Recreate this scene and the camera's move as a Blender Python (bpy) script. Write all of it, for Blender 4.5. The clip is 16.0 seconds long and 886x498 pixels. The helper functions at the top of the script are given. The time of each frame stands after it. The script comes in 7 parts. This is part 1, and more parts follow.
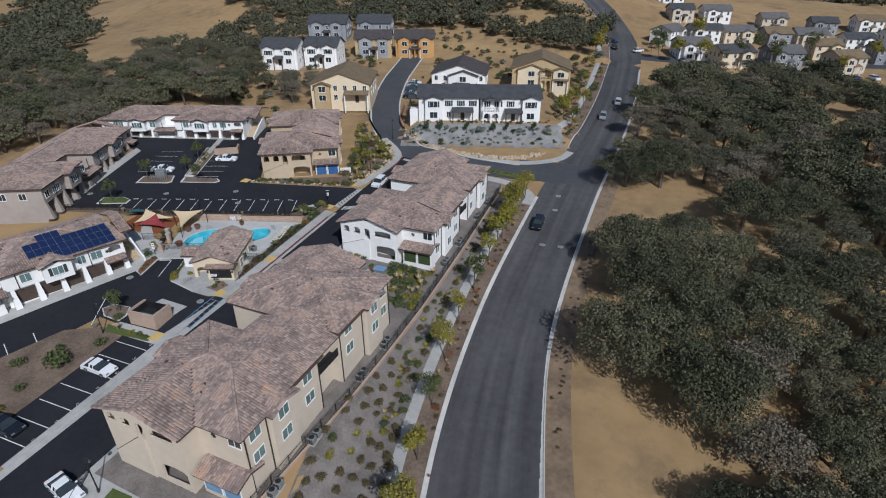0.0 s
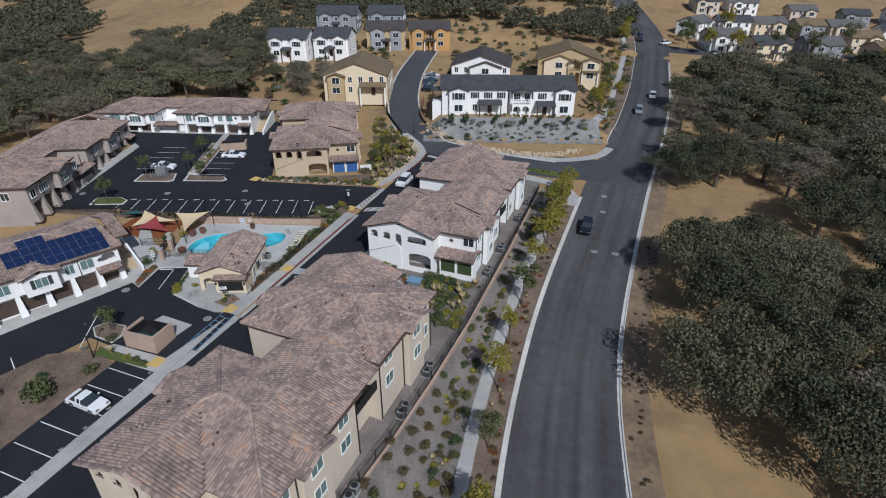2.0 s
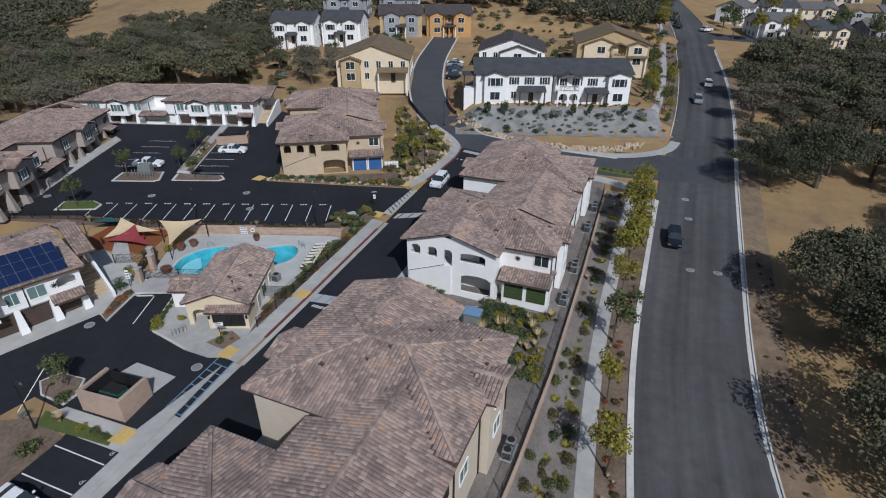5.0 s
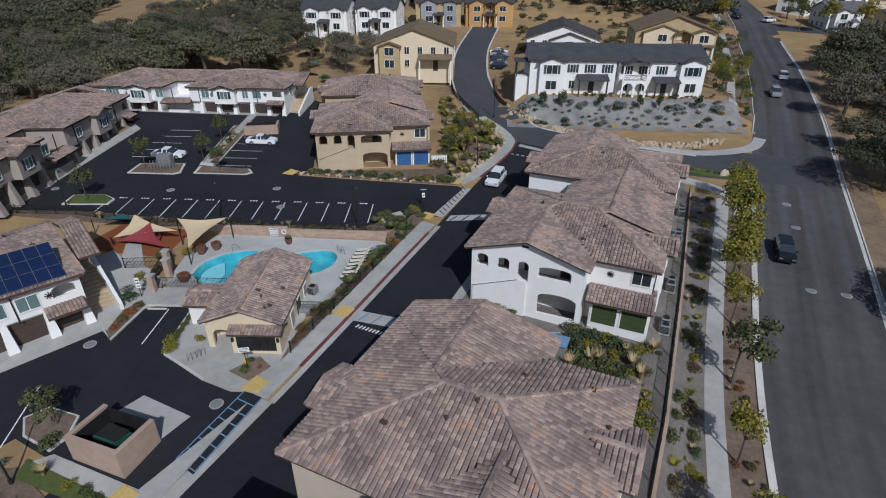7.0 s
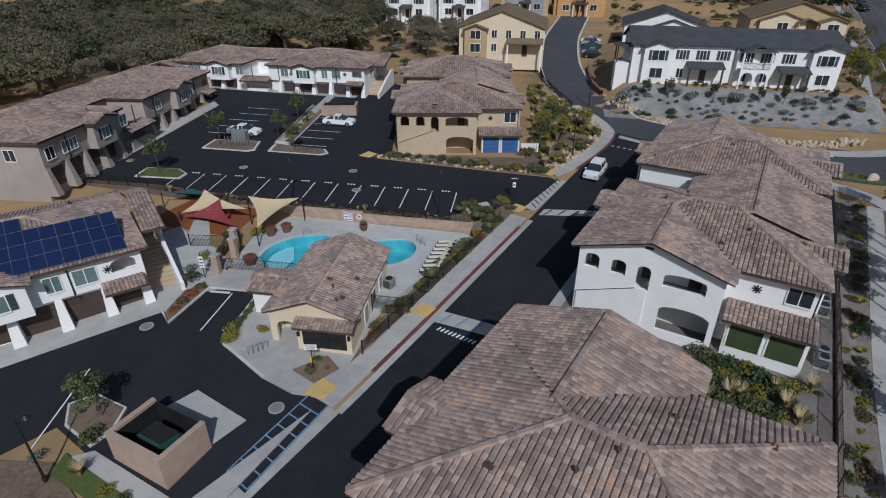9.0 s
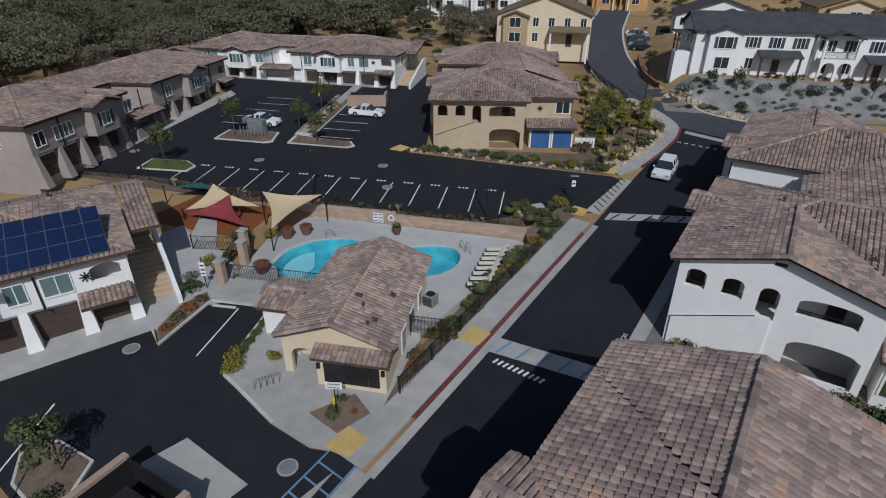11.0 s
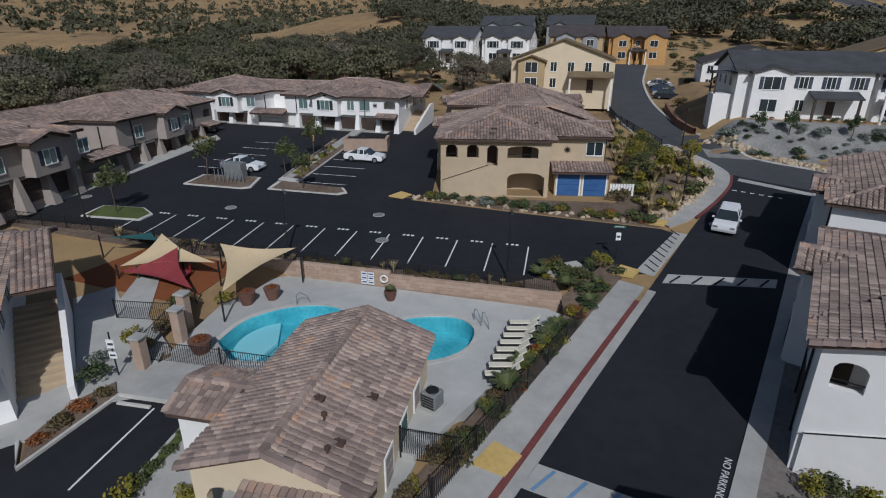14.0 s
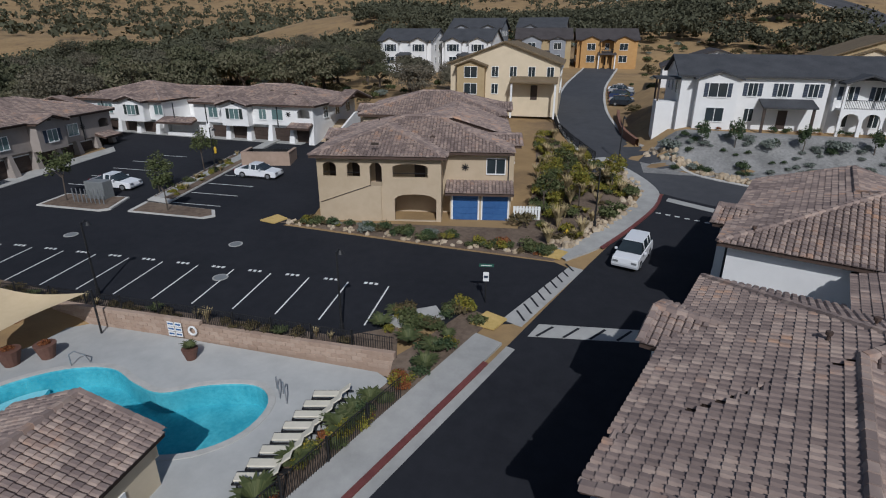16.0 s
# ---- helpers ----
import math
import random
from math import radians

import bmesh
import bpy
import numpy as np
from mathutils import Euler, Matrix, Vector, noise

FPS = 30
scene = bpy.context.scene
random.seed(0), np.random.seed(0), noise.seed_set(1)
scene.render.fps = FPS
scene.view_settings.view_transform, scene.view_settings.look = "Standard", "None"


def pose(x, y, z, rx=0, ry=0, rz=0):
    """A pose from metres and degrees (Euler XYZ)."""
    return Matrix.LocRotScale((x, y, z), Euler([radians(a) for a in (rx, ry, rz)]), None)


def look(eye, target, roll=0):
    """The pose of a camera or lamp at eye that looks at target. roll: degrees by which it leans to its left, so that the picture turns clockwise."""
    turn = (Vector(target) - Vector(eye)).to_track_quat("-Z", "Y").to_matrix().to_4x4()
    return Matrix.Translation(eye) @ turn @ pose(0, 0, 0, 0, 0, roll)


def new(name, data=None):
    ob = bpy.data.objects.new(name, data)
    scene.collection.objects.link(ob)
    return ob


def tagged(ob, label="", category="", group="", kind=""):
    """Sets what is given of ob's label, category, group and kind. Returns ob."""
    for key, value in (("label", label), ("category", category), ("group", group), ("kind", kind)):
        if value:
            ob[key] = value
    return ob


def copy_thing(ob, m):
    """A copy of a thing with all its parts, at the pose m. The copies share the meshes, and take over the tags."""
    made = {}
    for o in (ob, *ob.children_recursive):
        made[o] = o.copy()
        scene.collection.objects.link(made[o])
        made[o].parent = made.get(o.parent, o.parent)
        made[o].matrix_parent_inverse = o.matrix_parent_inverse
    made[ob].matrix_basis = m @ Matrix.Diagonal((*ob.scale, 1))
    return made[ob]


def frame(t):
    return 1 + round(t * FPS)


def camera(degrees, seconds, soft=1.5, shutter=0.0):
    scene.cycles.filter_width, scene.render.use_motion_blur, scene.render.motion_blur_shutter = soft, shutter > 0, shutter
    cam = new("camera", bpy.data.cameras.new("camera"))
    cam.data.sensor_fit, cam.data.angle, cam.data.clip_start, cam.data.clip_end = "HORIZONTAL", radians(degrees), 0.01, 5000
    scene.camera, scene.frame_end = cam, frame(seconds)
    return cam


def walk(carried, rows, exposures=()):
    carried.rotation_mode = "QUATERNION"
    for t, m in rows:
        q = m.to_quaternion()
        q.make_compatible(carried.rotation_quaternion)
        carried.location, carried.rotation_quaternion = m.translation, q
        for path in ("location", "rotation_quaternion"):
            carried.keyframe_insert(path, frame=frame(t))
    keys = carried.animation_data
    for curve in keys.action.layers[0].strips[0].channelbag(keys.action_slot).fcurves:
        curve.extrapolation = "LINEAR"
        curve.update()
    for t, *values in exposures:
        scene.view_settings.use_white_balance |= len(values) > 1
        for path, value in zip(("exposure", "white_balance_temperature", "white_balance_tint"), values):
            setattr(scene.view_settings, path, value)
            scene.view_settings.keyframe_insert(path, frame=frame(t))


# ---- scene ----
cam = camera(78.5, 16.0, soft=1.1)
METRES, EYE, TILT, LEAN, TURN = 86.0, 46.0, -28.5, 0.0, 21.0
ROWS = [
    (0.0, 0.0, 0.0, 0.0, 0.0, 0.0, -0.0),
    (0.5, -0.0212, 0.036, 0.0033, 0.02, 0.0, -0.02),
    (1.0, -0.0397, 0.0695, 0.0062, 0.05, 0.03, -0.02),
    (1.5, -0.0562, 0.1011, 0.0082, 0.07, 0.05, -0.03),
    (2.0, -0.071, 0.1341, 0.0124, 0.0, 0.05, -0.02),
    (2.5, -0.084, 0.1695, 0.0176, -0.03, 0.05, 0.01),
    (3.0, -0.0973, 0.206, 0.0228, -0.07, 0.06, 0.02),
    (3.5, -0.1101, 0.2424, 0.0268, -0.04, 0.08, 0.02),
    (4.0, -0.1241, 0.2777, 0.0309, -0.11, 0.06, 0.02),
    (6.5, -0.1949, 0.4451, 0.0477, 1.01, 0.08, -0.58),
    (7.0, -0.2089, 0.4739, 0.0495, 2.08, 0.04, -1.16),
    (7.5, -0.2209, 0.4984, 0.0493, 3.45, 0.0, -1.94),
    (8.0, -0.2312, 0.5195, 0.0476, 4.97, -0.08, -2.8),
    (8.5, -0.2401, 0.5383, 0.0446, 6.87, -0.17, -3.84),
    (9.0, -0.2481, 0.5565, 0.0416, 8.5, -0.3, -4.69),
    (9.5, -0.2576, 0.5755, 0.0398, 9.51, -0.39, -5.24),
    (12.0, -0.3131, 0.7077, 0.0455, 10.67, 1.32, -5.95),
    (12.5, -0.3201, 0.7298, 0.0461, 10.85, 2.62, -6.0),
    (13.0, -0.3247, 0.7484, 0.0464, 11.09, 4.01, -6.15),
    (13.5, -0.3244, 0.7645, 0.0474, 11.23, 5.4, -6.22),
    (14.0, -0.3166, 0.7809, 0.0503, 11.3, 6.3, -6.25),
    (14.5, -0.2986, 0.7991, 0.058, 11.28, 6.56, -6.23),
    (15.0, -0.2715, 0.8202, 0.0686, 11.24, 6.59, -6.21),
    (15.5, -0.2418, 0.8454, 0.0817, 11.16, 6.62, -6.18),
    (16.0, -0.2185, 0.8746, 0.0994, 11.36, 6.62, -6.26),
]
walk(cam, [(t, pose(0, 0, EYE, TILT, LEAN, TURN) @ pose(METRES * x, METRES * y, METRES * z, 90 + pitch, roll, yaw)) for t, x, y, z, yaw, pitch, roll in ROWS],
     exposures=[(0.0, 0.07, 5740, 10), (4.0, 0.03, 5740, 10), (7.0, -0.11, 5740, 10), (10.0, -0.28, 5740, 10), (12.0, -0.36, 5850, 10), (16.0, -0.28, 5850, 10)])

# ---- light ----
SUN_EL, SUN_ROT = radians(41), radians(138.5)
world = bpy.data.worlds.new("world")
scene.world = world
world.use_nodes = True
wn = world.node_tree
sky = wn.nodes.new("ShaderNodeTexSky")
sky.sky_type, sky.sun_disc = "NISHITA", False
sky.sun_elevation, sky.sun_rotation = SUN_EL, SUN_ROT
sky.air_density, sky.dust_density = 1.0, 1.6
back = wn.nodes["Background"]
back.inputs["Strength"].default_value = 0.062
wn.links.new(sky.outputs["Color"], back.inputs["Color"])
sun_data = bpy.data.lights.new("sun", "SUN")
sun_data.energy, sun_data.angle, sun_data.color = 3.3, radians(0.55), (1.0, 0.96, 0.91)
sun = new("sun", sun_data)
sun_dir = Vector((math.cos(SUN_EL) * math.sin(SUN_ROT), math.cos(SUN_EL) * math.cos(SUN_ROT), math.sin(SUN_EL)))
sun.matrix_world = look(sun_dir * 200, (0, 0, 0))


# ---- materials ----
def mat(name, c1, c2, scale=2.0, rough=0.85, bump=0.0, bscale=20.0, metal=0.0, island=0.0, per_object=0.0, c3=None, big=0.12, spec=0.35, vary=0.0):
    """Two colours mixed by noise at two sizes, a third one by piece, with fine relief."""
    m = bpy.data.materials.new(name)
    m.use_nodes = True
    nt = m.node_tree
    bs = nt.nodes["Principled BSDF"]
    bs.inputs["Roughness"].default_value = rough
    bs.inputs["Metallic"].default_value = metal
    bs.inputs["Specular IOR Level"].default_value = spec
    geo = nt.nodes.new("ShaderNodeNewGeometry")
    n1 = nt.nodes.new("ShaderNodeTexNoise")
    n1.inputs["Scale"].default_value, n1.inputs["Detail"].default_value = scale, 6.0
    n1.inputs["Roughness"].default_value = 0.65
    n2 = nt.nodes.new("ShaderNodeTexNoise")
    n2.inputs["Scale"].default_value, n2.inputs["Detail"].default_value = scale * big, 3.0
    nt.links.new(geo.outputs["Position"], n1.inputs["Vector"])
    nt.links.new(geo.outputs["Position"], n2.inputs["Vector"])
    add = nt.nodes.new("ShaderNodeMath")
    add.operation = "ADD"
    nt.links.new(n1.outputs["Fac"], add.inputs[0])
    nt.links.new(n2.outputs["Fac"], add.inputs[1])
    rng = nt.nodes.new("ShaderNodeMapRange")
    rng.inputs["From Min"].default_value, rng.inputs["From Max"].default_value = 0.75, 1.25
    nt.links.new(add.outputs[0], rng.inputs["Value"])
    mix = nt.nodes.new("ShaderNodeMix")
    mix.data_type = "RGBA"
    nt.links.new(rng.outputs["Result"], mix.inputs["Factor"])
    mix.inputs["A"].default_value, mix.inputs["B"].default_value = (*c1, 1), (*c2, 1)
    out = mix.outputs["Result"]
    if c3 or island or per_object:
        ramp = nt.nodes.new("ShaderNodeValToRGB")
        e = ramp.color_ramp.elements
        e[0].color, e[1].color = (*c1, 1), (*(c3 or c2), 1)
        mid = e.new(0.5)
        mid.color = (*c2, 1)
        if per_object:
            info = nt.nodes.new("ShaderNodeObjectInfo")
            nt.links.new(info.outputs["Random"], ramp.inputs["Fac"])
        else:
            nt.links.new(geo.outputs["Random Per Island"], ramp.inputs["Fac"])
        m2 = nt.nodes.new("ShaderNodeMix")
        m2.data_type = "RGBA"
        m2.inputs["Factor"].default_value = max(island, per_object)
        nt.links.new(out, m2.inputs["A"])
        nt.links.new(ramp.outputs["Color"], m2.inputs["B"])
        out = m2.outputs["Result"]
    if vary:
        who = nt.nodes.new("ShaderNodeObjectInfo")
        sp = nt.nodes.new("ShaderNodeMapRange")
        sp.inputs["To Min"].default_value, sp.inputs["To Max"].default_value = 1 - vary, 1 + vary
        nt.links.new(who.outputs["Random"], sp.inputs["Value"])
        hs = nt.nodes.new("ShaderNodeHueSaturation")
        nt.links.new(sp.outputs["Result"], hs.inputs["Value"])
        sp2 = nt.nodes.new("ShaderNodeMapRange")
        sp2.inputs["To Min"].default_value, sp2.inputs["To Max"].default_value = 0.53, 0.47
        nt.links.new(who.outputs["Random"], sp2.inputs["Value"])
        nt.links.new(sp2.outputs["Result"], hs.inputs["Hue"])
        nt.links.new(out, hs.inputs["Color"])
        out = hs.outputs["Color"]
    nt.links.new(out, bs.inputs["Base Color"])
    if bump:
        n3 = nt.nodes.new("ShaderNodeTexNoise")
        n3.inputs["Scale"].default_value, n3.inputs["Detail"].default_value = bscale, 4.0
        nt.links.new(geo.outputs["Position"], n3.inputs["Vector"])
        bp = nt.nodes.new("ShaderNodeBump")
        bp.inputs["Strength"].default_value, bp.inputs["Distance"].default_value = bump, 0.05
        nt.links.new(n3.outputs["Fac"], bp.inputs["Height"])
        nt.links.new(bp.outputs["Normal"], bs.inputs["Normal"])
    return m


ASPHALT = mat("new_asphalt", (0.0155, 0.0165, 0.0205), (0.0235, 0.0245, 0.0295), 1.2, 0.9, 0.15, 30, spec=0.2)
ROAD = mat("worn_asphalt", (0.06, 0.0585, 0.061), (0.088, 0.0855, 0.087), 0.8, 0.9, 0.15, 30, big=0.08, spec=0.2)
STREET = mat("grey_asphalt", (0.055, 0.057, 0.063), (0.076, 0.078, 0.084), 0.8, 0.9, 0.15, 30, spec=0.2)
CONCRETE = mat("concrete", (0.3, 0.297, 0.28), (0.42, 0.412, 0.388), 0.9, 0.85, 0.1, 15)
KERB = mat("kerb_concrete", (0.42, 0.41, 0.38), (0.58, 0.56, 0.52), 1.5, 0.85, 0.1, 15)
DECK = mat("pool_deck_concrete", (0.38, 0.38, 0.365), (0.49, 0.49, 0.465), 0.7, 0.8, 0.05, 15)
PAINT_W = mat("white_road_paint", (0.55, 0.55, 0.53), (0.75, 0.75, 0.72), 4, 0.7)
PAINT_R = mat("red_kerb_paint", (0.12, 0.035, 0.032), (0.18, 0.058, 0.052), 3, 0.7)
PAINT_B = mat("blue_road_paint", (0.1, 0.2, 0.33), (0.16, 0.28, 0.42), 3, 0.7)
TACTILE = mat("yellow_ramp", (0.45, 0.32, 0.1), (0.6, 0.42, 0.16), 4, 0.8)


def tile_material(name, per_object):
    """Flat clay tiles in mixed firings: grey-mauve, beige and orange pieces gathered in loose patches."""
    m = mat(name, (0.9, 0.9, 0.9), (1.0, 1.0, 1.0), 2.5, 0.85, 0.15, 25)
    nt = m.node_tree
    bs = nt.nodes["Principled BSDF"]
    grain = bs.inputs["Base Color"].links[0].from_socket
    geo = nt.nodes.new("ShaderNodeNewGeometry")
    if per_object:
        pick = nt.nodes.new("ShaderNodeObjectInfo").outputs["Random"]
    else:
        pick = geo.outputs["Random Per Island"]
    patch = nt.nodes.new("ShaderNodeTexNoise")
    patch.inputs["Scale"].default_value, patch.inputs["Detail"].default_value = 0.45, 4.0
    nt.links.new(geo.outputs["Position"], patch.inputs["Vector"])
    wide = nt.nodes.new("ShaderNodeMapRange")
    wide.inputs["From Min"].default_value, wide.inputs["From Max"].default_value = 0.3, 0.7
    nt.links.new(patch.outputs["Fac"], wide.inputs["Value"])
    both = nt.nodes.new("ShaderNodeMix")
    both.inputs["Factor"].default_value = 0.5
    nt.links.new(pick, both.inputs["A"])
    nt.links.new(wide.outputs["Result"], both.inputs["B"])
    ramp = nt.nodes.new("ShaderNodeValToRGB")
    e = ramp.color_ramp.elements
    e[0].position, e[0].color = 0.1, (0.175, 0.132, 0.118, 1)
    e[1].position, e[1].color = 0.9, (0.46, 0.285, 0.19, 1)
    for at_, c in ((0.35, (0.235, 0.178, 0.155)), (0.55, (0.3, 0.228, 0.195)), (0.68, (0.41, 0.315, 0.26)), (0.78, (0.33, 0.235, 0.19))):
        e.new(at_).color = (*c, 1)
    nt.links.new(both.outputs["Result"], ramp.inputs["Fac"])
    mul = nt.nodes.new("ShaderNodeMix")
    mul.data_type, mul.blend_type = "RGBA", "MULTIPLY"
    mul.inputs["Factor"].default_value = 1.0
    nt.links.new(ramp.outputs["Color"], mul.inputs["A"])
    nt.links.new(grain, mul.inputs["B"])
    nt.links.new(mul.outputs["Result"], bs.inputs["Base Color"])
    return m


TILE = tile_material("clay_roof_tiles", False)
TILE_ONE = tile_material("clay_roof_tile_piece", True)
UNDER = mat("roof_underlay", (0.06, 0.04, 0.032), (0.1, 0.065, 0.05), 3, 0.9)
FASCIA = mat("dark_brown_fascia", (0.04, 0.03, 0.025), (0.06, 0.045, 0.035), 3, 0.6)
SHINGLE = mat("dark_grey_shingles", (0.045, 0.047, 0.052), (0.07, 0.072, 0.078), 5, 0.9, 0.3, 12)
SHINGLE_B = mat("dark_brown_shingles", (0.05, 0.043, 0.042), (0.078, 0.068, 0.066), 5, 0.9, 0.3, 12)
SHINGLE_T = mat("tan_shingles", (0.13, 0.095, 0.055), (0.2, 0.15, 0.09), 5, 0.9, 0.3, 12)
SHINGLE_G = mat("grey_shingles", (0.09, 0.088, 0.088), (0.14, 0.135, 0.13), 5, 0.9, 0.3, 12)
WHITE = mat("white_stucco", (0.72, 0.71, 0.69), (0.8, 0.79, 0.77), 0.8, 0.9, 0.15, 40)
BEIGE = mat("beige_stucco", (0.5, 0.43, 0.34), (0.58, 0.5, 0.4), 0.8, 0.9, 0.15, 40)
TAN = mat("tan_stucco", (0.42, 0.33, 0.22), (0.5, 0.4, 0.28), 0.8, 0.9, 0.15, 40)
GREIGE = mat("greige_stucco", (0.3, 0.26, 0.23), (0.37, 0.32, 0.285), 0.8, 0.9, 0.15, 40)
CREAM = mat("cream_stucco", (0.6, 0.5, 0.35), (0.68, 0.57, 0.41), 0.8, 0.9, 0.15, 40)
YELLOW = mat("yellow_tan_siding", (0.38, 0.28, 0.15), (0.46, 0.35, 0.2), 1.5, 0.85)
ORANGE = mat("ochre_sheathing", (0.4, 0.22, 0.08), (0.5, 0.3, 0.12), 1.5, 0.85)
GREYWALL = mat("grey_siding", (0.22, 0.23, 0.25), (0.3, 0.31, 0.33), 1.5, 0.85)
TRIM = mat("white_trim", (0.7, 0.7, 0.68), (0.8, 0.8, 0.78), 3, 0.6)
BLACK = mat("black_metal", (0.012, 0.012, 0.013), (0.025, 0.025, 0.026), 6, 0.5)
DARKWOOD = mat("dark_brown_paint", (0.05, 0.035, 0.028), (0.075, 0.052, 0.042), 4, 0.6)
BLUEDOOR = mat("blue_paint", (0.03, 0.09, 0.24), (0.05, 0.13, 0.31), 4, 0.5)
GREENDOOR = mat("green_paint", (0.04, 0.06, 0.025), (0.06, 0.085, 0.035), 4, 0.5)
LBLUEDOOR = mat("slate_blue_paint", (0.12, 0.23, 0.36), (0.17, 0.29, 0.43), 4, 0.5)
SHUT_G = mat("dark_green_shutter", (0.02, 0.03, 0.028), (0.035, 0.05, 0.045), 4, 0.6)
SHUT_B = mat("slate_shutter", (0.025, 0.035, 0.055), (0.04, 0.055, 0.08), 4, 0.6)
BLOCK = mat("tan_block", (0.33, 0.24, 0.18), (0.42, 0.31, 0.24), 2, 0.9, 0.2, 12)
BRICKWALL = mat("red_brown_block", (0.17, 0.085, 0.055), (0.24, 0.125, 0.085), 2, 0.9, 0.2, 12)
ROCK = mat("tan_boulders", (0.3, 0.23, 0.15), (0.45, 0.36, 0.25), 3, 0.9, 0.4, 8, island=0.5, c3=(0.55, 0.47, 0.36))
BANK = mat("grey_brown_mulch", (0.125, 0.11, 0.098), (0.215, 0.19, 0.172), 4, 0.95, 0.6, 25)
GRAVEL = mat("grey_gravel", (0.16, 0.157, 0.15), (0.29, 0.285, 0.272), 4, 0.95, 0.6, 25)
SOIL = mat("bare_soil", (0.14, 0.1, 0.068), (0.26, 0.185, 0.115), 1.4, 0.95, 0.6, 12, big=0.2)
MULCH = mat("brown_mulch", (0.1, 0.07, 0.05), (0.2, 0.15, 0.11), 3, 0.95, 0.6, 20)
LAWN = mat("lawn", (0.06, 0.085, 0.02), (0.1, 0.12, 0.035), 3, 0.95, 0.6, 30)
BARK = mat("bark", (0.07, 0.055, 0.042), (0.13, 0.105, 0.085), 5, 0.95, 0.5, 20)
OAK = mat("oak_leaves", (0.045, 0.051, 0.026), (0.09, 0.091, 0.05), 0.5, 0.75, island=0.5, c3=(0.16, 0.148, 0.09), spec=0.25, vary=0.38)
OAK_FAR = mat("far_oak_leaves", (0.05, 0.053, 0.032), (0.085, 0.085, 0.052), 0.3, 0.8, island=0.4, c3=(0.125, 0.12, 0.078), spec=0.2)
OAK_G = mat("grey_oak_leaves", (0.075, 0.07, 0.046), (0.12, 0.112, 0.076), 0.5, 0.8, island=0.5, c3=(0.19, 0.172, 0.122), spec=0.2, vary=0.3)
LEAF = mat("shrub_leaves", (0.046, 0.06, 0.022), (0.08, 0.095, 0.034), 1.0, 0.7, island=0.5, c3=(0.15, 0.15, 0.065), spec=0.25)
LEAF_D = mat("dark_shrub_leaves", (0.03, 0.05, 0.022), (0.05, 0.075, 0.03), 1.0, 0.7, island=0.5, c3=(0.09, 0.11, 0.05), spec=0.25)
LEAF_Y = mat("yellow_green_leaves", (0.11, 0.12, 0.018), (0.19, 0.17, 0.026), 1.0, 0.7, island=0.6, c3=(0.34, 0.24, 0.04), spec=0.25)
LEAF_B = mat("bronze_leaves", (0.07, 0.06, 0.03), (0.11, 0.085, 0.04), 1.0, 0.75, island=0.5, c3=(0.16, 0.12, 0.06), spec=0.2)
LEAF_S = mat("sage_leaves", (0.12, 0.14, 0.12), (0.17, 0.19, 0.16), 1.0, 0.8, island=0.5, c3=(0.25, 0.27, 0.23), spec=0.2)
STRAW = mat("straw_grass", (0.26, 0.2, 0.1), (0.38, 0.3, 0.16), 1.0, 0.9, island=0.5, c3=(0.48, 0.4, 0.24), spec=0.2)
RUST = mat("rust_leaves", (0.16, 0.05, 0.02), (0.22, 0.08, 0.03), 1.0, 0.8, island=0.5, c3=(0.3, 0.14, 0.05), spec=0.2)
SAIL_T = mat("tan_sail_cloth", (0.55, 0.43, 0.26), (0.62, 0.49, 0.31), 1.5, 0.8)
SAIL_R = mat("red_sail_cloth", (0.2, 0.03, 0.035), (0.26, 0.045, 0.05), 1.5, 0.8)
SAIL_G = mat("green_sail_cloth", (0.02, 0.08, 0.08), (0.03, 0.11, 0.11), 1.5, 0.8)
CAR_W = mat("white_car_paint", (0.72, 0.73, 0.74), (0.76, 0.77, 0.78), 1, 0.2, spec=0.6)
CAR_S = mat("silver_car_paint", (0.4, 0.41, 0.42), (0.45, 0.46, 0.47), 1, 0.25, metal=0.4, spec=0.6)
CAR_K = mat("black_car_paint", (0.01, 0.012, 0.018), (0.015, 0.018, 0.025), 1, 0.2, spec=0.6)
CAR_B = mat("blue_car_paint", (0.02, 0.035, 0.09), (0.03, 0.05, 0.12), 1, 0.2, spec=0.6)
CAR_R = mat("red_car_paint", (0.25, 0.02, 0.02), (0.3, 0.03, 0.03), 1, 0.2, spec=0.6)
GLASS = mat("dark_window_glass", (0.02, 0.028, 0.032), (0.035, 0.045, 0.05), 0.6, 0.06, spec=0.8)
BLIND = mat("teal_tinted_glass", (0.09, 0.15, 0.15), (0.16, 0.23, 0.22), 0.6, 0.12, spec=0.7)
SOLAR = mat("solar_cell", (0.01, 0.019, 0.06), (0.015, 0.027, 0.085), 2, 0.2, spec=0.6)
RUBBER = mat("rubber", (0.012, 0.012, 0.012), (0.02, 0.02, 0.02), 4, 0.8)
METAL = mat("grey_metal", (0.3, 0.31, 0.32), (0.38, 0.39, 0.4), 3, 0.4, metal=0.6)
ACGREY = mat("grey_sheet_metal", (0.16, 0.17, 0.17), (0.22, 0.23, 0.23), 3, 0.5)
GREENBIN = mat("green_plastic", (0.02, 0.08, 0.06), (0.03, 0.11, 0.08), 3, 0.5)
CUSHION = mat("pale_cushion", (0.6, 0.56, 0.45), (0.68, 0.63, 0.52), 2, 0.85)
